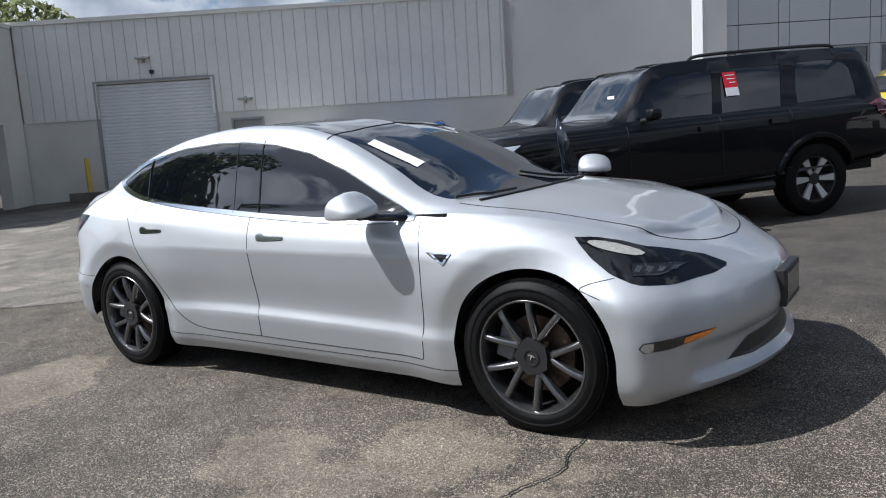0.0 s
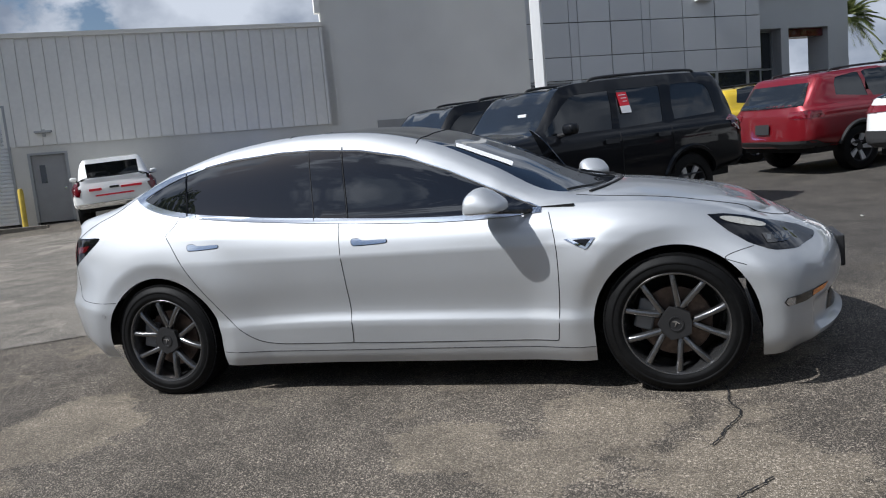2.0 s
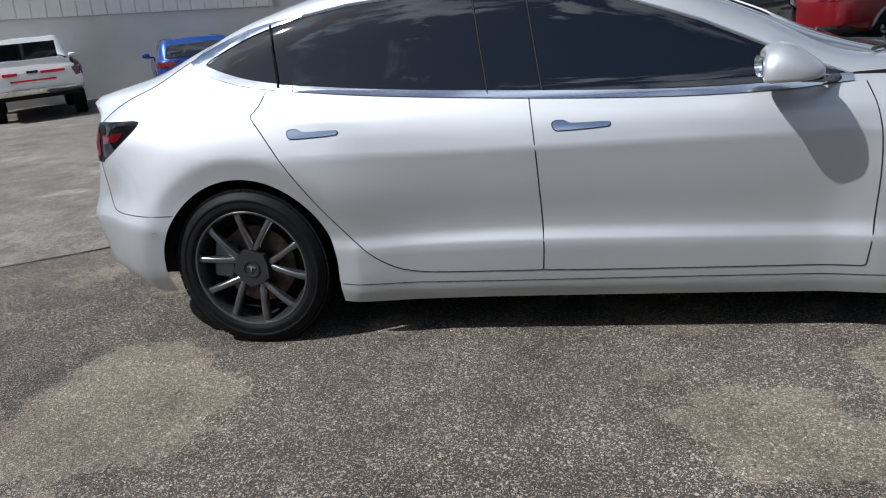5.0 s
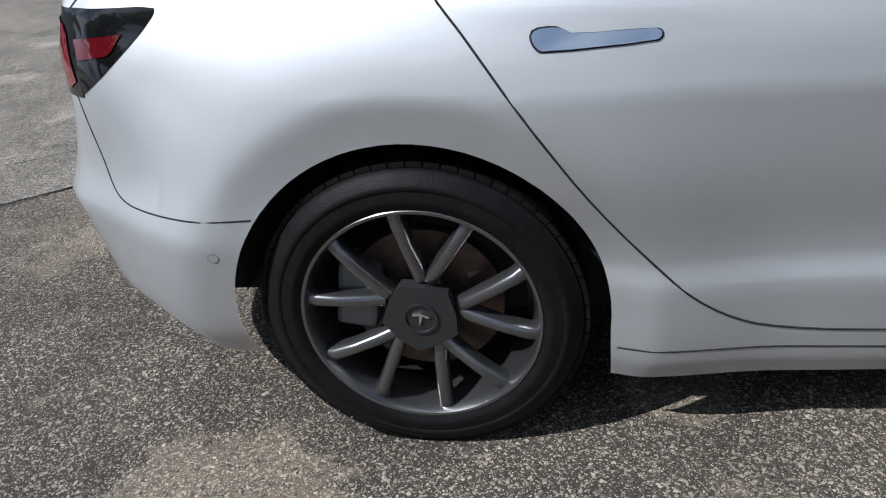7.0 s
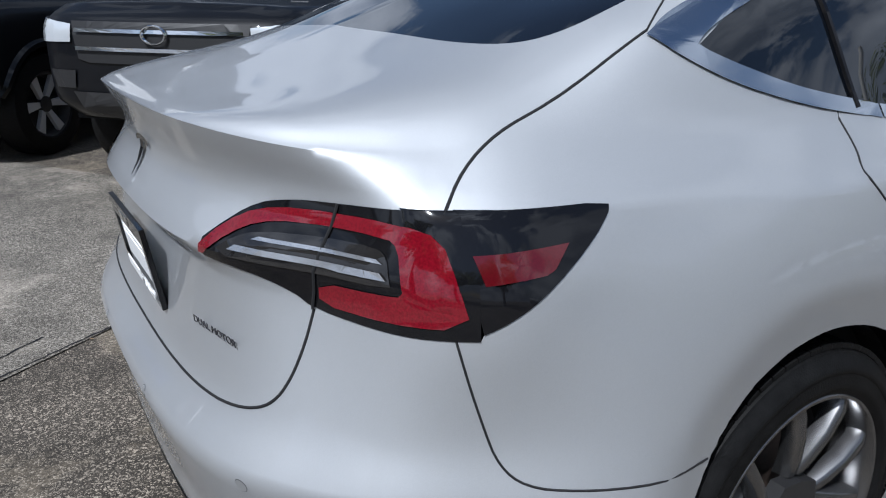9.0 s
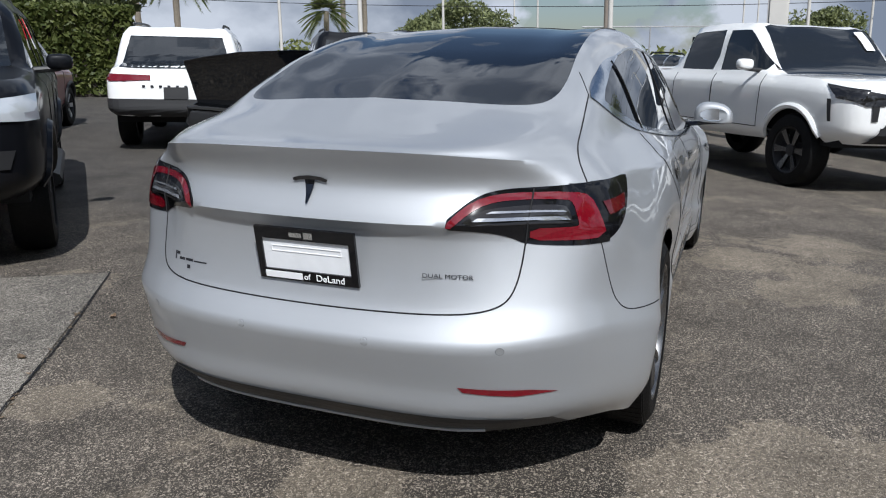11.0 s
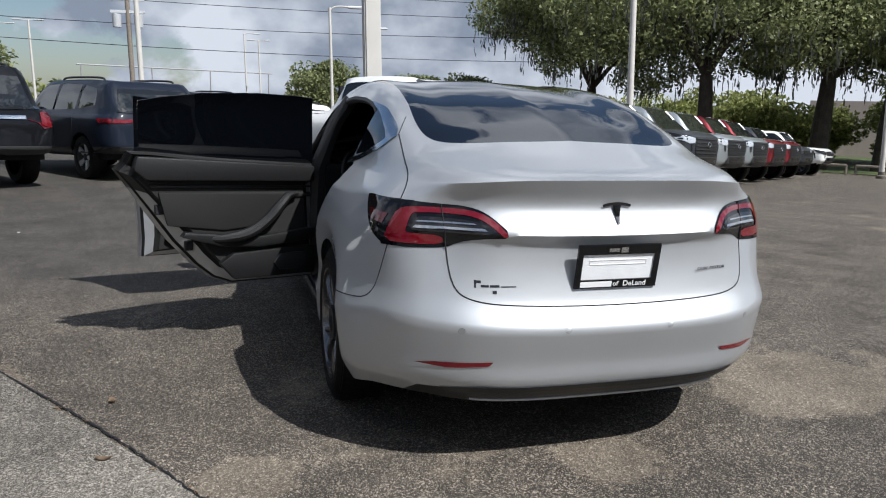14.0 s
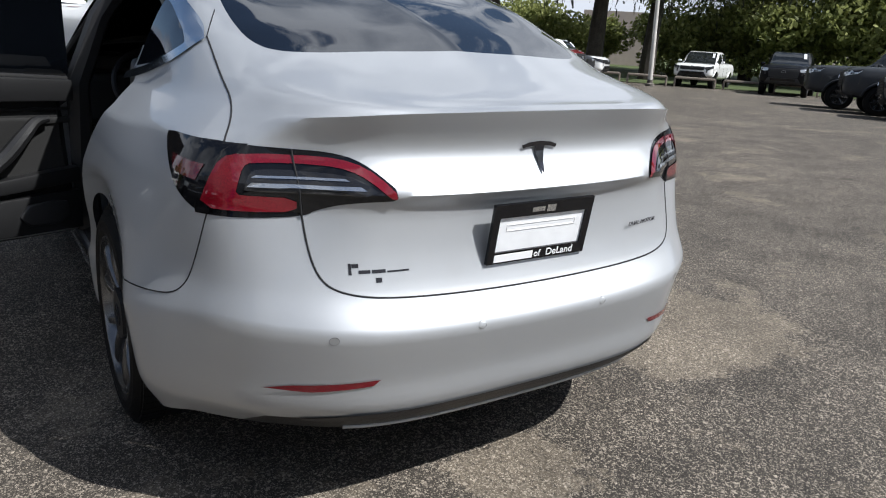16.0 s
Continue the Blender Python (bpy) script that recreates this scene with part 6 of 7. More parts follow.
        if K.get("flares"):
            for xx in (-ax, ax):
                ring = []
                for t in np.linspace(-0.15, math.pi + .15, 26):
                    ring.append((xx + arch * 1.02 * math.cos(t), s * 2, max(wr + arch * 1.02 * math.sin(t), zb)))
                part("arch_trim", tube(bmesh.new(), laid(tree, ring, (0, -s, 0), 0.0), .035, 6), paint_mat if K["flares"] == "body" else K["flares"], v, smooth=True)
        if K.get("steps"):
            part("side_step", tube(bmesh.new(), [(-ax + arch + .08, s * (w - .02), zb - .02), (ax - arch - .08, s * (w - .02), zb - .02)], .055, 8), M_BLACK, v)
        if K.get("rack"):
            rk = part("roof_rail", tube(bmesh.new(), smooth_line([(K["tail"] + .22, s * (w - .33), zr_ - .03), (K["tail"] + .36, s * (w - .33), zr_ + .022), ((K["tail"] + K["screen_top"]) / 2, s * (w - .34), zr_ + .034), (K["screen_top"] - .52, s * (w - .33), zr_ + .024), (K["screen_top"] - .38, s * (w - .33), zr_ - .03)], 5), .018, 8), M_BLACK, v, smooth=True)
    part("skid_plate", decal(tree, [(-w * .6, zb + .04), (w * .6, zb + .04), (w * .66, zb + .24), (-w * .66, zb + .24)], (1, 2), F, 0.015, 0.1), M_CLADDING, v)
    if K.get("bumper_grey"):
        part("front_bumper", decal(tree, [(-w * .86, zb + .02), (w * .86, zb + .02), (w * .72, zb + .12), (w * .58, zb + .33), (-w * .58, zb + .33), (-w * .72, zb + .12)], (1, 2), F, 0.022, 0.06), K["bumper_grey"], v)
    for xx in (-ax, ax):
        for s in (1, -1):
            mm = Matrix.Translation((xx, s * (w - .145), wr)) @ Matrix.Rotation(math.pi if s > 0 else 0, 4, "Z") @ Matrix.Rotation(math.pi / 2, 4, "X")
            if wheels:
                plain_wheel(v, mm, wr, .255, K.get("rim", M_ALLOY), K.get("spokes", 6))
    lb = box(bmesh.new(), xr + .3, xf - .3, -w + .12, w - .12, zb + .02, zs - .05)
    part("underbody", lb, M_DARK, v)
    if truck:
        sx = K["screen_top"]
        part("windscreen_strip", decal(tree, [(sx + .14, w * .50), (sx + .14, w * .62), (sx + .36, w * .66), (sx + .36, w * .54)], (0, 1), (0, 0, -1), 0.012, 0.08), M_TXT_W, v, "white paper strip on the windscreen")
        part("lower_intake", decal(tree, [(-w * .50, zb + .20), (w * .50, zb + .20), (w * .50, zb + .30), (-w * .50, zb + .30)], (1, 2), F, 0.03, 0.08), M_GLOSS, v)
    return v


SUV = dict(axle=1.395, front=.93, rear=1.08, width=1.90, wheel=.40, sill=.42, shoulder=1.08, waist=1.19, roof=1.80, hood=1.20, tail=-2.10, tail_low=-2.40, screen_top=.30, screen_base=.92,
           windows=[[(.80, 1.22), (-.22, 1.21), (-.28, 1.66), (.25, 1.65), (.42, 1.56)], [(-.32, 1.21), (-1.02, 1.22), (-1.10, 1.66), (-.38, 1.66)], [(-1.20, 1.23), (-1.98, 1.25), (-1.92, 1.60), (-1.72, 1.66), (-1.28, 1.66)]],
           doors=[(-.27, .78), (-1.10, -.27)], rack=True, steps=True, bars=2, bar_mat=M_CHROME, spokes=6, arch=1.16, box=.10, tail_lamp=(.22, .26), flares=P_BLACK)
CROSS = dict(axle=1.40, front=.90, rear=.98, width=1.92, wheel=.365, sill=.34, shoulder=.98, waist=1.10, roof=1.72, hood=1.06, tail=-1.85, tail_low=-2.22, screen_top=.30, screen_base=1.05,
             windows=[[(.92, 1.10), (-.15, 1.12), (-.22, 1.57), (.25, 1.55), (.50, 1.44)], [(-.22, 1.12), (-1.0, 1.15), (-1.08, 1.57), (-.30, 1.58)], [(-1.08, 1.16), (-1.75, 1.24), (-1.62, 1.50), (-1.15, 1.56)]],
             doors=[(-.18, .90), (-1.05, -.18)], rack=True, bars=2, spokes=5, arch=1.13, box=.17, tail_lamp=(.42, .15))
PICKUP = dict(axle=1.72, front=.93, rear=1.10, width=1.98, wheel=.41, sill=.46, shoulder=1.06, waist=1.20, roof=1.86, hood=1.22, tail=-.75, tail_low=-.98, deck=1.30, screen_top=.55, screen_base=1.28,
              windows=[[(1.16, 1.23), (.18, 1.22), (.12, 1.70), (.50, 1.70), (.68, 1.60)], [(.08, 1.22), (-.74, 1.23), (-.70, 1.66), (-.60, 1.70), (.02, 1.71)]],
              doors=[(.12, 1.10), (-.80, .12)], bars=3, spokes=6, arch=1.18, box=.10, tail_lamp=(.16, .36), dark_lamp=True, flares=None, bumper_grey=M_CLADDING)


def with_(base, **k):
    d = dict(base)
    d.update(k)
    return d


HEAD_IN, HEAD_OUT, HEAD_V = 214.0, 34.0, 124.0
suv_a = vehicle("suv", (-0.01, 5.02), 227.0, P_BLACK, "black boxy off-road SUV with a red window sticker", "SUV", with_(SUV, handle=M_BLACK))
vehicle("suv", (-1.83, 6.85), 228.0, P_BLACK, "black off-road SUV with roof rails beside another", "SUV", SUV)
# sticker on the rear side window and small lettering on the quarter
ON_GLASS = pose(-.47, .815, 1.50) @ Matrix.Rotation(radians(17.5), 4, "X")
for z0, z1, mt_, lb_ in ((-.04, .13, M_STICKER, "red paper window sticker"), (-.13, -.04, M_TXT_W, "white paper window sticker")):
    bm = box(bmesh.new(), -.075, .075, -.002, .002, z0, z1)
    bm.transform(ON_GLASS)
    part("window_sticker", bm, mt_, suv_a, lb_)
for k in range(3):
    bm = box(bmesh.new(), -.055, .055 - .02 * k, .002, .0035, .09 - .04 * k, .10 - .04 * k)
    bm.transform(ON_GLASS)
    part("sticker_bar", bm, M_TXT_W, suv_a)
part("windscreen_note", box(bmesh.new(), .62, .64, .2, .36, 1.40, 1.50), M_TXT_W, suv_a)

vehicle("suv", (4.8, 10.5), HEAD_OUT, P_RED, "red compact SUV seen beside white SUV", "SUV", with_(CROSS, axle=1.3, rear=1.08, roof=1.62, tail_lamp=(.40, .13), handle=M_BLACK, flares=M_CLADDING))
vehicle("suv", (6.4, 7.6), HEAD_OUT, P_WHITE, "white family SUV with red tail lamps and dark bumper", "SUV", with_(CROSS, axle=1.45, rear=1.08, width=1.90, roof=1.74, waist=1.14, sill=.38, wheel=.38, name_bar=True, box=.12, tail_lamp=(.62, .10), bumper_h=.36))
vehicle("suv", (9.0, 5.9), HEAD_OUT, P_BLACK, "glossy black family SUV with chrome tailgate strip", "SUV", with_(CROSS, axle=1.51, rear=1.05, width=2.0, roof=1.77, waist=1.13, sill=.40, wheel=.385, tail_lamp=(.24, .26), bright_strip=True, box=.12))
vehicle("suv", (10.6, 3.6), HEAD_OUT, P_NAVY, "dark navy crossover with slim red light bar", "SUV", with_(CROSS, axle=1.345, width=1.88, roof=1.65, light_bar=True, tail_lamp=(.40, .07)))
vehicle("suv", (13.6, 2.6), HEAD_OUT, P_BLACK, "dark crossover parked beside navy crossover", "SUV", with_(CROSS, roof=1.58))
vehicle("suv", (15.0, 0.6), HEAD_OUT, P_WHITE, "white crossover parked beyond the dark cars", "SUV", with_(CROSS, roof=1.56))
vehicle("suv", (3.6, 13.6), HEAD_OUT, P_YELLOW, "yellow compact crossover mostly hidden behind SUVs", "SUV", with_(CROSS, roof=1.55))

# pickups nose-out in a row
ROW0, STEP = Vector((7.92, -2.98, 0)), Vector((0.631, -0.776, 0)) * 2.634
TACO = with_(PICKUP, axle=1.68, roof=1.80, hood=1.15, width=1.95, wheel=.392, flares="body", rim=M_RIM, grille_low=.40)
TUN = with_(PICKUP, axle=1.85, front=1.0, width=2.03, roof=1.95, hood=1.30, waist=1.28, shoulder=1.14, deck=1.38, wheel=.41, dark_lamp=False, bars=5, grille_low=.34, flares="body", rim=M_RIM,
            windows=[[(1.20, 1.31), (.18, 1.30), (.12, 1.79), (.50, 1.79), (.70, 1.68)], [(.08, 1.30), (-.74, 1.31), (-.70, 1.75), (-.60, 1.79), (.02, 1.80)]])
ROW = [(P_WHITE, TACO, "white pickup truck with black grille"), (P_WHITE, TACO, "white pickup truck with black grille"), (P_GREY, TUN, "dark grey full-size pickup truck"), (P_SILV, TUN, "silver full-size pickup truck"), (P_SILV, TUN, "silver full-size pickup truck"),
       (P_RED, TUN, "red full-size pickup truck"), (P_RED, TUN, "red full-size pickup truck"), (P_GREY, TACO, "grey pickup truck at the row's end"), (P_WHITE, TACO, "white pickup truck at the row's end")]
SLOTS = (-.75, .58, 2, 3, 4, 5, 6, 7, 9.0)
for i, (pm_, kd, lb_) in enumerate(ROW):
    q = ROW0 + STEP * SLOTS[i] + GU * (0.25 if kd is TUN else 0.0)
    vehicle("pickup_truck", (q.x, q.y), HEAD_IN, pm_, lb_, "pickup truck", kd, "pickups in a row")
# across the far aisle
vehicle("pickup_truck", (22.4, -31.4), 116, P_WHITE, "white pickup truck parked by the low rail under oaks", "pickup truck", TACO)
vehicle("pickup_truck", (17.4, -31.2), 118, P_BLACK, "black pickup truck parked by the low rail under oaks", "pickup truck", TUN)
for i in range(4):
    q = Vector((8.4, -23.5, 0)) + Vector((-0.80, 0.60, 0)) * 2.6 * i
    vehicle("pickup_truck", (q.x, q.y), HEAD_OUT, P_GREY if i != 3 else P_SILV, "dark grey full-size pickup truck across the aisle", "pickup truck", TUN, "pickups across the aisle")
# by the service building
shop_truck = vehicle("pickup_truck", (-13.5, 12.6), 131.0, P_WHITE, "white pickup with red lettering parked at the building", "pickup truck", with_(TACO, handle=M_BLACK))
for y0, y1, z0, z1, xs in ((-.62, -.14, 1.00, 1.05, -2.790), (.30, .58, 0.99, 1.05, -2.790), (-.42, .46, .855, .89, -2.806), (-.10, .12, 1.02, 1.07, -2.790)):
    part("lettering_bar" if y0 < -.11 or y1 > .13 else "tailgate_latch", box(bmesh.new(), xs, xs + .03, y0, y1, z0, z1), M_STICKER if y0 < -.11 or y1 > .13 else M_BLACK, shop_truck)
vehicle("sports_car", (-10.4, 14.75), HEAD_V, P_BLUE, "bright blue car parked at the building", "car", with_(CROSS, roof=1.42, shoulder=.86, waist=.96, hood=.92, wheel=.35, rack=False))



# ---- poles, trees and the far edge of the lot ----
def leaf_mat(name, dark, light, rough=0.55):
    m = bpy.data.materials.new(name)
    m.use_nodes = True
    n, l = m.node_tree.nodes, m.node_tree.links
    p = n["Principled BSDF"]
    g = n.new("ShaderNodeNewGeometry")
    r = n.new("ShaderNodeValToRGB")
    r.color_ramp.elements[0].color, r.color_ramp.elements[1].color = (*dark, 1), (*light, 1)
    l.new(g.outputs["Random Per Island"], r.inputs["Fac"])
    l.new(r.outputs["Color"], p.inputs["Base Color"])
    p.inputs["Roughness"].default_value = rough
    p.inputs["Specular IOR Level"].default_value = 0.3
    tr = n.new("ShaderNodeBsdfTranslucent")
    mx = n.new("ShaderNodeMixShader")
    mx.inputs["Fac"].default_value = 0.42
    l.new(r.outputs["Color"], tr.inputs["Color"])
    l.new(p.outputs["BSDF"], mx.inputs[1])
    l.new(tr.outputs["BSDF"], mx.inputs[2])
    l.new(mx.outputs["Shader"], n["Material Output"].inputs["Surface"])
    return m


M_OAK = leaf_mat("oak_leaves", (0.075, 0.095, 0.04), (0.31, 0.335, 0.15))
M_LIME = leaf_mat("fresh_leaves", (0.12, 0.145, 0.045), (0.36, 0.38, 0.13))
M_PALM = leaf_mat("palm_fronds", (0.05, 0.075, 0.02), (0.20, 0.22, 0.08))
M_MOSS = leaf_mat("hanging_moss", (0.07, 0.075, 0.06), (0.15, 0.155, 0.13), 0.9)
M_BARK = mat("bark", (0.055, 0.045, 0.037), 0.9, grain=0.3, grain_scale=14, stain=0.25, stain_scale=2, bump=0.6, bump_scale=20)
M_PALMBARK = mat("palm_bark", (0.20, 0.17, 0.13), 0.9, grain=0.25, grain_scale=20, bump=0.5, bump_scale=25)
M_WOOD = mat("weathered_pole", (0.20, 0.17, 0.14), 0.85, grain=0.15, grain_scale=10)
M_LAMPHEAD = mat("lamp_head", (0.55, 0.56, 0.57), 0.4, 0.3)
M_HEDGE = leaf_mat("hedge_leaves", (0.05, 0.07, 0.015), (0.15, 0.17, 0.05))


def leaves(centres, sizes, stretch=1.0, seed=0, flat=0.0):
    """Small pointed leaf clumps, each its own quad, as one mesh."""
    rng = np.random.default_rng(seed)
    c = np.asarray(centres, float)
    n = len(c)
    a = rng.normal(size=(n, 3))
    a[:, 2] *= (1 - flat)
    a /= np.linalg.norm(a, axis=1, keepdims=True)
    b = np.cross(a, rng.normal(size=(n, 3)))
    b /= np.linalg.norm(b, axis=1, keepdims=True)
    s = np.asarray(sizes)[:, None] * rng.uniform(0.7, 1.4, (n, 1))
    k = rng.uniform(0.35, 0.6, (n, 1))
    v = np.stack([c - a * s * stretch, c + b * s * k, c + a * s * stretch, c - b * s * k], axis=1).reshape(-1, 3)
    me = bpy.data.meshes.new("crown")
    me.from_pydata(v.tolist(), [], np.arange(4 * n).reshape(n, 4).tolist())
    return me


def mesh_part(name, me, material, parent, label=""):
    me.materials.append(material)
    o = new(name, me)
    o.parent = parent
    if label:
        o["label"] = label
    return o


def broad_tree(x, y, height, radius, trunk, label, seed, leaf=M_OAK, count=9000, size=0.20, base=0.30, moss=0, squash=0.62, name="tree", clumps=34, puff=1.0):
    rng = np.random.default_rng(seed)
    t = thing(name, Matrix.Translation((x, y, ground_z(x, y) - 0.1)), label, "tree", "trees round the lot")
    bm = bmesh.new()
    fork = height * base
    lean = rng.uniform(-.4, .4, 2)
    stem = [(0, 0, 0), (lean[0] * .2, lean[1] * .2, fork * .5), (lean[0] * .6, lean[1] * .6, fork)]
    tube(bm, smooth_line(stem, 4), list(np.linspace(trunk * 1.25, trunk * .85, 9)), 10)
    tips = []
    for i in range(7):
        a = 2 * math.pi * i / 7 + rng.uniform(-.35, .35)
        r = radius * rng.uniform(.55, .85)
        h = height * rng.uniform(.5, .85)
        mid = (lean[0] + math.cos(a) * r * .4, lean[1] + math.sin(a) * r * .4, fork + (h - fork) * .55)
        end = (math.cos(a) * r, math.sin(a) * r, h)
        line = smooth_line([stem[-1], mid, end], 5)
        tube(bm, line, list(np.linspace(trunk * .55, trunk * .10, len(line))), 7)
        tips += [line[5], line[8], line[-1]]
        for j in (4, 7):
            b = a + rng.uniform(-1.1, 1.1)
            q = np.array(line[j]) + np.array([math.cos(b), math.sin(b), rng.uniform(.1, .5)]) * radius * rng.uniform(.22, .4)
            tube(bm, [line[j], (np.array(line[j]) + q) / 2 + (0, 0, .1), q], [trunk * .22, trunk * .14, trunk * .05], 6)
            tips.append(q)
    part("trunk", bm, M_BARK, t, smooth=True)
    cent = []
    top = height * (1 + base) / 2
    balls = [(np.array(p), radius * puff * rng.uniform(.17, .30)) for p in tips]
    while len(balls) < clumps:
        d = rng.normal(size=3)
        d /= np.linalg.norm(d)
        balls.append((np.array([d[0] * radius * .86, d[1] * radius * .86, top + d[2] * (height - fork) * .5 * squash / .62]), radius * puff * rng.uniform(.14, .28)))
    per = count // len(balls)
    for c, r in balls:
        d = rng.normal(size=(per, 3))
        d /= np.linalg.norm(d, axis=1, keepdims=True)
        k = rng.uniform(.45, 1.05, (per, 1)) ** .6
        cent.append(c + d * k * r * np.array([1.15, 1.15, .72]))
    cent = np.vstack(cent)
    mesh_part("crown", leaves(cent, np.full(len(cent), size), 1.0, seed), leaf, t)
    if moss:
        ms = []
        for c, r in balls:
            for _ in range(moss):
                d = rng.uniform(-1, 1, 2) * r * .8
                p = c + (d[0], d[1], -r * .55)
                ln = rng.uniform(.6, 1.9)
                for j in range(6):
                    ms.append(p + (rng.normal() * .05, rng.normal() * .05, -ln * j / 6))
        ms = np.array(ms)
        me = leaves(ms, np.full(len(ms), .16), 1.0, seed + 7)
        # strands hang: turn each clump upright
        co = np.empty(len(me.vertices) * 3)
        me.vertices.foreach_get("co", co)
        co = co.reshape(-1, 4, 3)
        mid = co.mean(axis=1, keepdims=True)
        co = mid + (co - mid) * np.array([.45, .45, 2.0])
        me.vertices.foreach_set("co", co.ravel())
        mesh_part("moss", me, M_MOSS, t, "grey hanging moss")
    return t


def polar(yaw, dist, eye=(-4.6, 1.5)):
    a = radians(yaw)
    return eye[0] - math.sin(a) * dist, eye[1] + math.cos(a) * dist


OAK = "large dark live oak hung with grey moss"
for yaw, dist, h, r, tr, s in ((-125.6, 44, 15, 9.5, .40, 1), (-133.0, 47, 15.5, 8.0, .45, 2), (-136.8, 49, 16, 7.5, .40, 3), (-117.5, 52, 14, 7.5, .34, 4), (-143.5, 58, 15, 8.5, .38, 5), (-151, 60, 15, 9, .38, 6)):
    x, y = polar(yaw, dist)
    broad_tree(x, y, h, r, tr, OAK, s, count=42000, size=.125, base=.33, moss=7, clumps=58, puff=1.0, name="oak_tree")
for yaw, dist, h, r, s in ((-131, 62, 6, 4.4, 21), (-140, 60, 6, 4.6, 22), (-147, 56, 7, 5, 23), (-153, 54, 8, 5, 24), (-158, 54, 9, 6, 25), (-126, 70, 5, 4.5, 26), (-121, 75, 4.5, 5, 27)):
    x, y = polar(yaw, dist)
    broad_tree(x, y, h, r, .2, "bright green small tree behind the lot", s, M_LIME, 13000, .19, .03, clumps=44, puff=1.4)
for yaw, dist, h, r, s in ((-97.4, 52, 5.2, 2.6, 31), (-104.6, 52, 4.6, 2.4, 32), (-107.6, 53, 4.9, 2.6, 33), (-73.2, 50, 4.7, 3.0, 34), (-70.6, 56, 4.2, 2.6, 35)):
    x, y = polar(yaw, dist)
    broad_tree(x, y, h, r, .18, "rounded dark green tree at the lot edge", s, M_OAK, 16000, .13, .02, clumps=80, squash=.62, puff=1.5)
for yaw, dist, h, r, s in ((-17.0, 44, 4.9, 3.0, 41), (-21.0, 46, 5.0, 3.4, 42), (-41.5, 34, 7.5, 4.5, 43), (-37, 38, 8, 5, 44)):
    x, y = polar(yaw, dist, (1.25, -4.65) if s < 43 else (-4.25, -.88))
    broad_tree(x, y, h, r, .22, "dark green tree beyond the parked cars", s, M_OAK, 8000, .2, .15, clumps=40)
x, y = polar(66, 48, (2.89, -3.5))
broad_tree(x, y, 12.5, 5.5, .35, "dark tree rising behind the service wing", 51, M_OAK, 8000, .22, .3)
# oaks across the street, mirrored in the side windows
for x, y, s in ((-9, -30, 61), (-19, -9, 62), (-20, -24, 63)):
    broad_tree(x, y, 12.5, 7, .45, OAK, s, count=9000, size=.26, base=.34, clumps=36, name="oak_tree")

# low band of far greenery
rng = np.random.default_rng(5)
pts = []
for yaw in np.arange(-58, -170, -0.35):
    d = 95 + rng.uniform(-8, 8)
    hgt = 2.2 + 1.6 * noise.noise((yaw * .31, 0, 0)) + 1.4 * noise.noise((yaw * 1.3, 4, 0))
    x, y = polar(yaw, d)
    z0 = ground_z(x, y)
    for _ in range(26):
        pts.append((x + rng.normal() * .7, y + rng.normal() * .7, z0 + rng.uniform(0, 1) * max(hgt, .8) + .3))
o = mesh_part("far_bushes", leaves(np.array(pts), np.full(len(pts), .42), 1, 9), M_LIME, None)
tagged(o, "low band of far green bushes and trees", "bushes", kind="stuff")

# clipped hedge
hx, hy = polar(-44.6, 25, (-4.25, -.88))
hedge = thing("hedge", Matrix.Translation((hx, hy, ground_z(hx, hy))) @ Matrix.Rotation(radians(-40), 4, "Z"), "tall clipped yellow-green hedge", "hedge")
hp = np.column_stack([rng.uniform(-3.0, 1.2, 9000), rng.choice([-.5, .5], 9000) + rng.normal(0, .05, 9000), rng.uniform(0.1, 2.5, 9000)])
hp2 = np.column_stack([rng.uniform(-3.0, 1.2, 2500), rng.uniform(-.5, .5, 2500), 2.5 + rng.normal(0, .05, 2500)])
mesh_part("foliage", leaves(np.vstack([hp, hp2]), np.full(11500, .10), 1, 3), M_HEDGE, hedge)
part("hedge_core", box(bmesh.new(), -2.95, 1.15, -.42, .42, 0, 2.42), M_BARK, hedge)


def palm(x, y, h, spread, seed, label="cabbage palm with a round crown of fronds"):
    rng = np.random.default_rng(seed)
    t = thing("palm_tree", Matrix.Translation((x, y, ground_z(x, y) - .1)), label, "palm tree", "palms round the lot")
    b = bmesh.new()
    line = smooth_line([(0, 0, 0), (rng.normal() * .1, 0, h * .5), (rng.normal() * .15, 0, h)], 8)
    tube(b, line, [.19 + .02 * (i % 2) for i in range(len(line))], 10)
    part("trunk", b, M_PALMBARK, t, smooth=True)
    vs, fs = [], []
    for i in range(60):
        a, up = rng.uniform(0, 2 * math.pi), rng.uniform(-.7, 1.2)
        d = Vector((math.cos(a) * math.cos(up), math.sin(a) * math.cos(up), math.sin(up)))
        side = Vector((-math.sin(a), math.cos(a), 0))
        ln = spread * rng.uniform(.8, 1.1)
        for j in range(14):
            u = .25 + .75 * j / 13
            p = Vector((0, 0, h)) + d * ln * u - Vector((0, 0, .45 * ln * u * u))
            for s in (-1, 1):
                tip = p + side * s * ln * .34 * (1.15 - u) + d * ln * .20 - Vector((0, 0, ln * .12))
                k = len(vs)
                vs += [tuple(p), tuple(p + d * .07 + Vector((0, 0, .03))), tuple(tip)]
                fs.append((k, k + 1, k + 2))
    me = bpy.data.meshes.new("crown")
    me.from_pydata(vs, [], fs)
    mesh_part("crown", me, M_PALM, t)


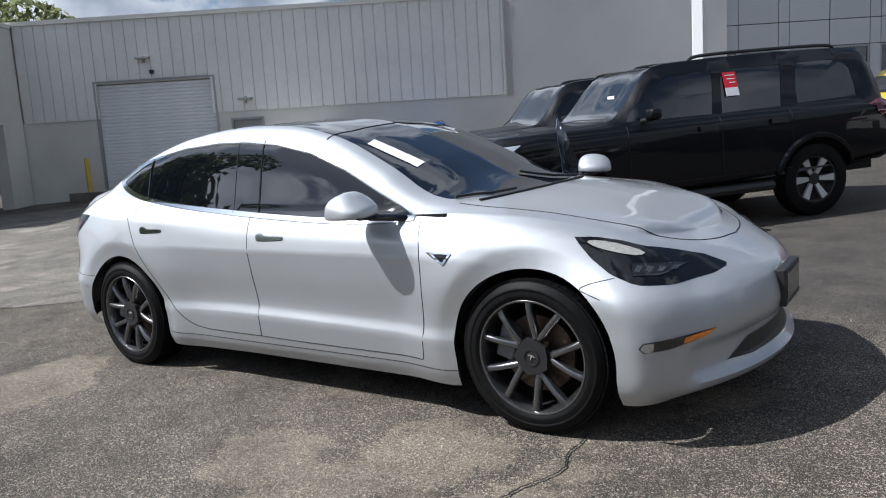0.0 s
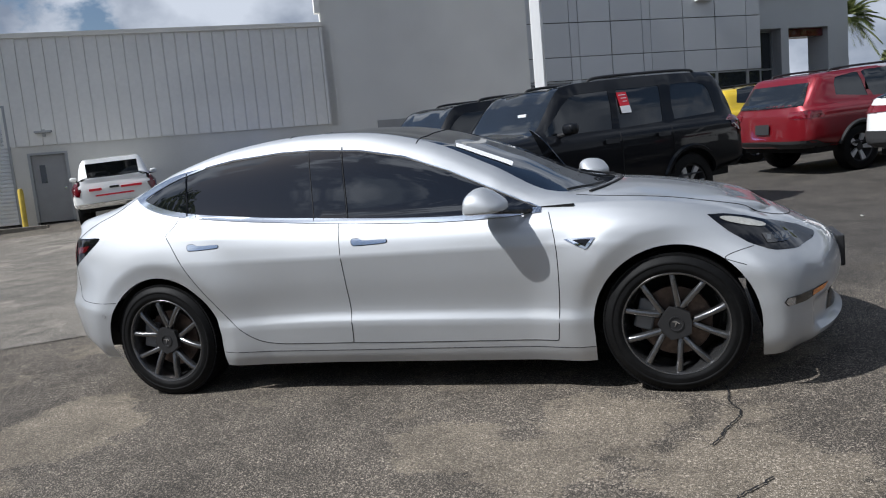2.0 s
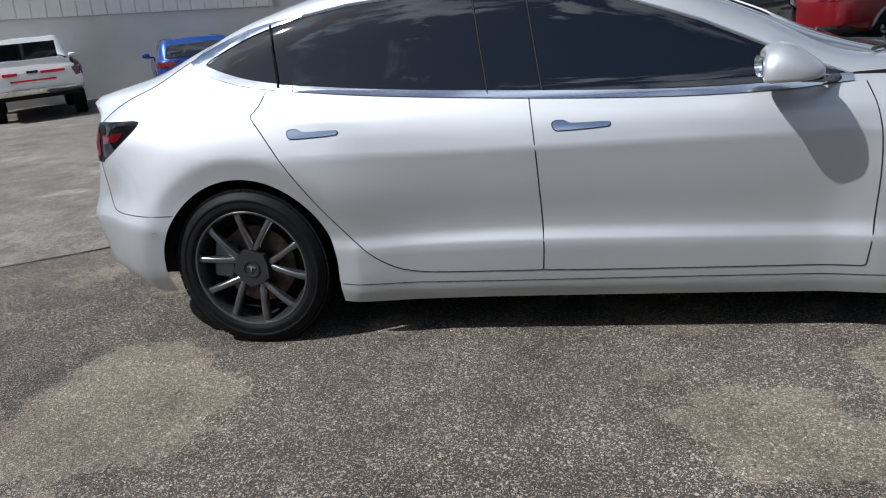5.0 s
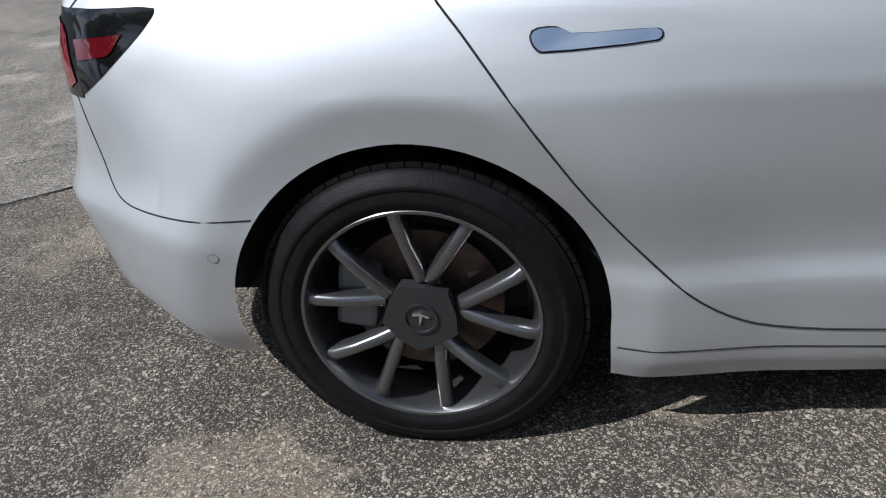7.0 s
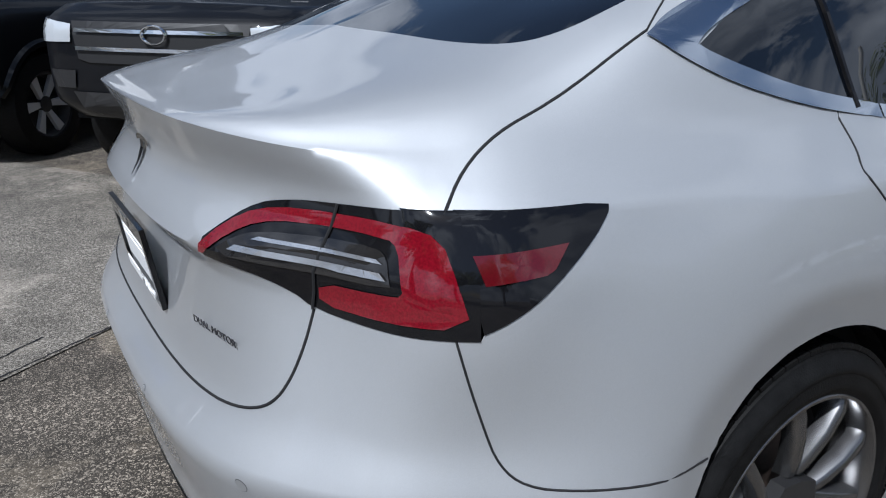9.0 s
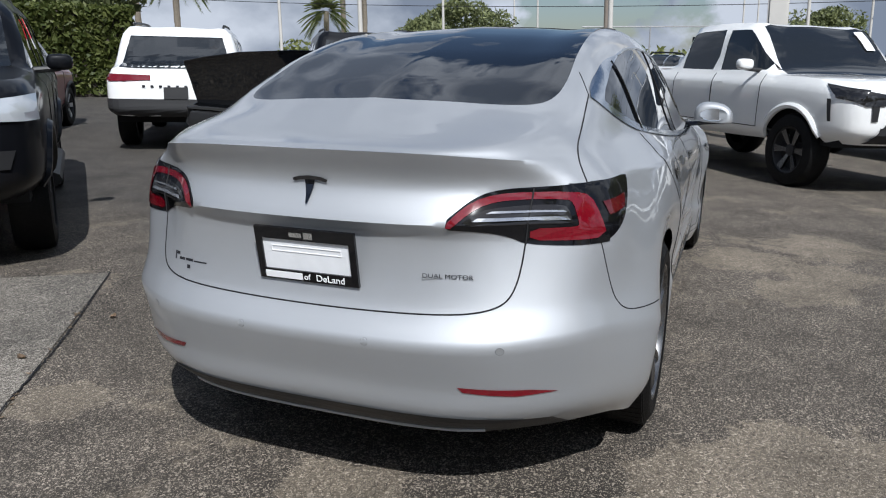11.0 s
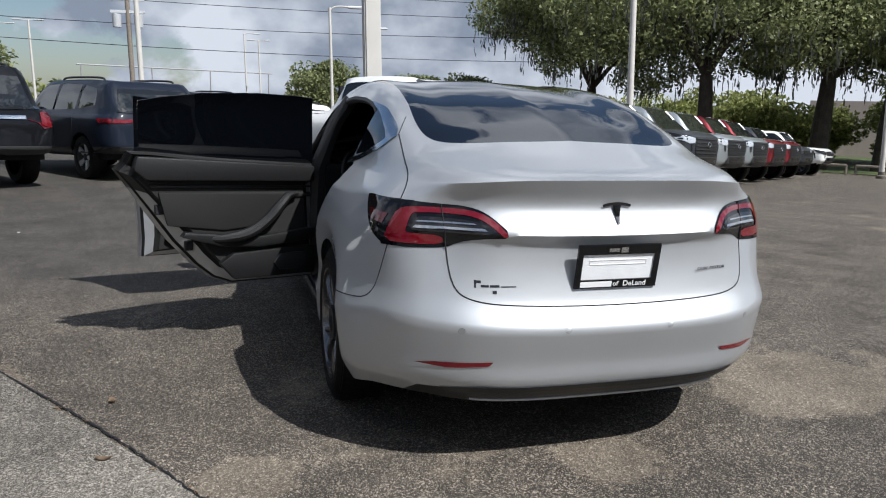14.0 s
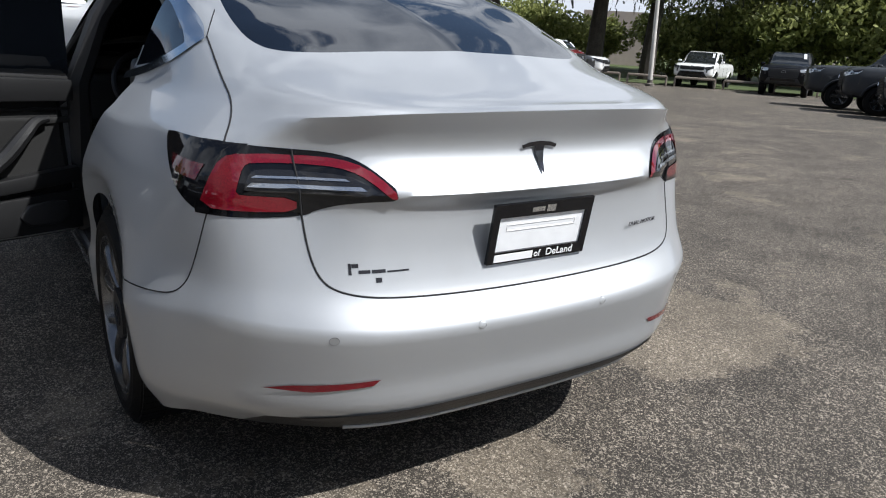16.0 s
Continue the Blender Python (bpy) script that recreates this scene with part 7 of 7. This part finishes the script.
for yaw, d, h, sp, s in ((-62.4, 58, 4.6, 1.9, 1), (-63.6, 60, 9.2, 2.3, 2), (-65.1, 60, 9.4, 2.3, 3), (-52.3, 50, 6.4, 2.0, 4), (-49.6, 52, 7.6, 2.0, 5)):
    x, y = polar(yaw, d)
    palm(x, y, h, sp, s)
x, y = polar(-11.2, 46, (1.25, -4.65))
palm(x, y, 4.9, 1.75, 8)


def light_pole(x, y, h, r, label, square=False, head=None, material=M_POLE, name="light_pole"):
    p = thing(name, Matrix.Translation((x, y, ground_z(x, y))) @ UPRIGHT, label, "pole", "poles on the lot")
    b = bmesh.new()
    if square:
        prism(b, [(-r, -r), (r, -r), (r, r), (-r, r)], "z", -.3, h)
        bmesh.ops.bevel(b, geom=[e for e in b.edges if abs(e.verts[0].co.z - e.verts[1].co.z) > 1], offset=r * .18, segments=2, affect="EDGES")
    else:
        lathe(b, [(r, -.3), (r * .7, h), (0, h)], 14)
    part("shaft", b, material, p, smooth=True, angle=30)
    part("base", lathe(bmesh.new(), [(r * 1.9, -.2), (r * 1.9, .12), (r * 1.2, .16), (r * 1.2, .3)], 14), M_CONCRETE, p, smooth=True)
    if head == "arm":
        part("arm", tube(bmesh.new(), smooth_line([(0, 0, h - .1), (.0, -.3, h + .05), (0, -.9, h + .05)], 4), .035, 6), material, p)
        part("lamp_head", box(bmesh.new(), -.12, .12, -1.45, -.8, h - .02, h + .08, .02), M_LAMPHEAD, p)
    if head == "tee":
        part("arm", tube(bmesh.new(), [(0, -.5, h), (0, .5, h)], .03, 6), material, p)
        for s in (-1, 1):
            part("lamp_head", box(bmesh.new(), -.15, .15, s * .7 - .32, s * .7 + .32, h - .03, h + .06, .02), M_LAMPHEAD, p)
    return p


light_pole(10.5, -1.62, 9.0, .165, "thick square tan concrete light pole", True)
light_pole(-1.15, 10.9, 9.0, .11, "white square light pole beside dark SUVs", True, material=M_WHITE)
light_pole(17.6, -11.6, 9.5, .12, "tall round grey light pole behind pickups")
for yaw, d, h, r, hd in ((-98.2, 34, 5.6, .08, "arm"), (-100.6, 48, 6.2, .08, "arm"), (-72.0, 44, 6.8, .09, "tee"), (-78.0, 62, 6.9, .10, "tee"), (-76.0, 70, 7.2, .09, "arm"), (-91.8, 75, 8.0, .10, "arm"), (-92.8, 72, 7.2, .09, "tee"), (-137.0, 37, 6.4, .11, "tee"), (-66.9, 33, 10, .11, None), (-60.2, 40, 10, .09, None), (-84.8, 38, 12, .13, None)):
    x, y = polar(yaw, d)
    light_pole(x, y, h - ground_z(x, y), r, "slim pale lamp post at the lot edge" if hd else "tall pale pole at the lot edge", head=hd)
ux, uy = polar(-84.2, 41)
up = light_pole(ux, uy, 12, .13, "wooden utility pole with transformers", material=M_WOOD, name="utility_pole")
for z in (6.2, 5.6):
    part("crossarm", box(bmesh.new(), -.08, .08, -.8, .8, z, z + .14), M_LAMPHEAD, up)
for s in (-.5, .5):
    part("transformer", lathe(bmesh.new(), [(0, 4.9), (.2, 4.9), (.22, 5.5), (0, 5.55)], 12, Matrix.Translation((-.25, s, 0))), M_LAMPHEAD, up, smooth=True)
for i, (z0, z1, d) in enumerate(((5.2, 6.4, 58), (6.6, 7.8, 60), (8.2, 8.8, 62), (4.6, 4.4, 55), (9.6, 10.2, 64))):
    (xa, ya), (xb, yb) = polar(-40, d), polar(-128, d + 6)
    c = bmesh.new()
    tube(c, [(xa + (xb - xa) * t, ya + (yb - ya) * t, z0 + (z1 - z0) * t - 1.6 * 4 * t * (1 - t) + 1.2) for t in np.linspace(0, 1, 24)], .022, 4)
    tagged(part("overhead_cable", c, M_BLACK), "thin black overhead cable on poles", "cable", "overhead cables")
# traffic-signal mast and far roofs
(xa, ya), (xb, yb) = polar(-80.5, 85), polar(-93.5, 92)
mast = thing("signal_mast", Matrix(), "long pale signal mast over a far road", "mast")
part("beam", tube(bmesh.new(), [(xa, ya, 5.0), (xb, yb, 5.1)], .07, 8), M_DOORG, mast)
for t in (0.02, .35, .65, .98):
    x, y = xa + (xb - xa) * t, ya + (yb - ya) * t
    part("post", tube(bmesh.new(), [(x, y, -1.5), (x, y, 5.0)], .07, 8), M_DOORG, mast)
M_PINK = mat("pale_pink_wall", (0.50, 0.42, 0.39), 0.85, stain=.06)
px, py = polar(-134.6, 78)
shop = thing("far_shop", Matrix.Translation((px, py, ground_z(px, py))) @ Matrix.Rotation(radians(-45), 4, "Z"), "low pale pink shop with red sign behind trees", "building")
part("wall", box(bmesh.new(), -7, 7, -3, 3, 0, 4.6), M_PINK, shop)
part("sign", box(bmesh.new(), -7.1, -7.02, .4, 2.4, 2.9, 3.9), M_RED, shop, "red wall sign")
part("sign", box(bmesh.new(), -1.2, 1.4, 3.02, 3.1, 2.9, 4.0), M_RED, shop, "red wall sign")
px, py = polar(-121.5, 85)
shed = thing("far_shed", Matrix.Translation((px, py, ground_z(px, py))) @ Matrix.Rotation(radians(-30), 4, "Z"), "long low white building beyond the oaks", "building")
part("wall", box(bmesh.new(), -12, 12, -4, 4, 0, 3.6), M_WHITE, shed)
part("roof", box(bmesh.new(), -12.3, 12.3, -4.3, 4.3, 3.6, 3.8), M_FRAME, shed)
# low white guard rail along the oaks
ra, rb = Vector(polar(-126, 41)), Vector(polar(-158, 41))
rail = thing("guard_rail", Matrix(), "low weathered timber guard rail at the lot edge", "rail")
for i in range(10):
    p, q = ra + (rb - ra) * i / 10, ra + (rb - ra) * (i + .82) / 10
    zp, zq = ground_z(*p), ground_z(*q)
    part("beam", tube(bmesh.new(), [(p.x, p.y, zp + .45), (q.x, q.y, zq + .45)], .06, 6), M_WOOD, rail)
    for e, ze in ((p, zp), (q, zq)):
        part("post", tube(bmesh.new(), [(e.x, e.y, ze - .1), (e.x, e.y, ze + .45)], .05, 6), M_WOOD, rail)
# grass verge under the oaks
bm = bmesh.new()
ring = [polar(-112, 43), polar(-126, 42.5), polar(-142, 41), polar(-160, 43), polar(-165, 110), polar(-140, 120), polar(-112, 110)]
M_GRASS = mat("rough_grass", (0.055, 0.075, 0.022), 0.9, grain=.3, grain_scale=3, stain=.3, stain_scale=.3)
bm.faces.new([bm.verts.new((x, y, ground_z(x, y) + .03)) for x, y in ring])
bmesh.ops.triangulate(bm, faces=bm.faces)
bmesh.ops.subdivide_edges(bm, edges=bm.edges[:], cuts=6, use_grid_fill=True)
for v in bm.verts:
    v.co.z = ground_z(v.co.x, v.co.y) + .04
tagged(part("verge", bm, M_GRASS), "rough grass verge under the oaks", "grass", kind="structure")
# white marker post by the wing
mp = thing("marker_post", Matrix.Translation((-19.3, 5.7, ground_z(-19.3, 5.7))), "white post with a small box head", "post")
part("shaft", box(bmesh.new(), -.05, .05, -.05, .05, 0, 1.0, .01), M_WHITE, mp)
part("box", box(bmesh.new(), -.16, .16, -.14, .14, 1.0, 1.3, .02), M_WHITE, mp)
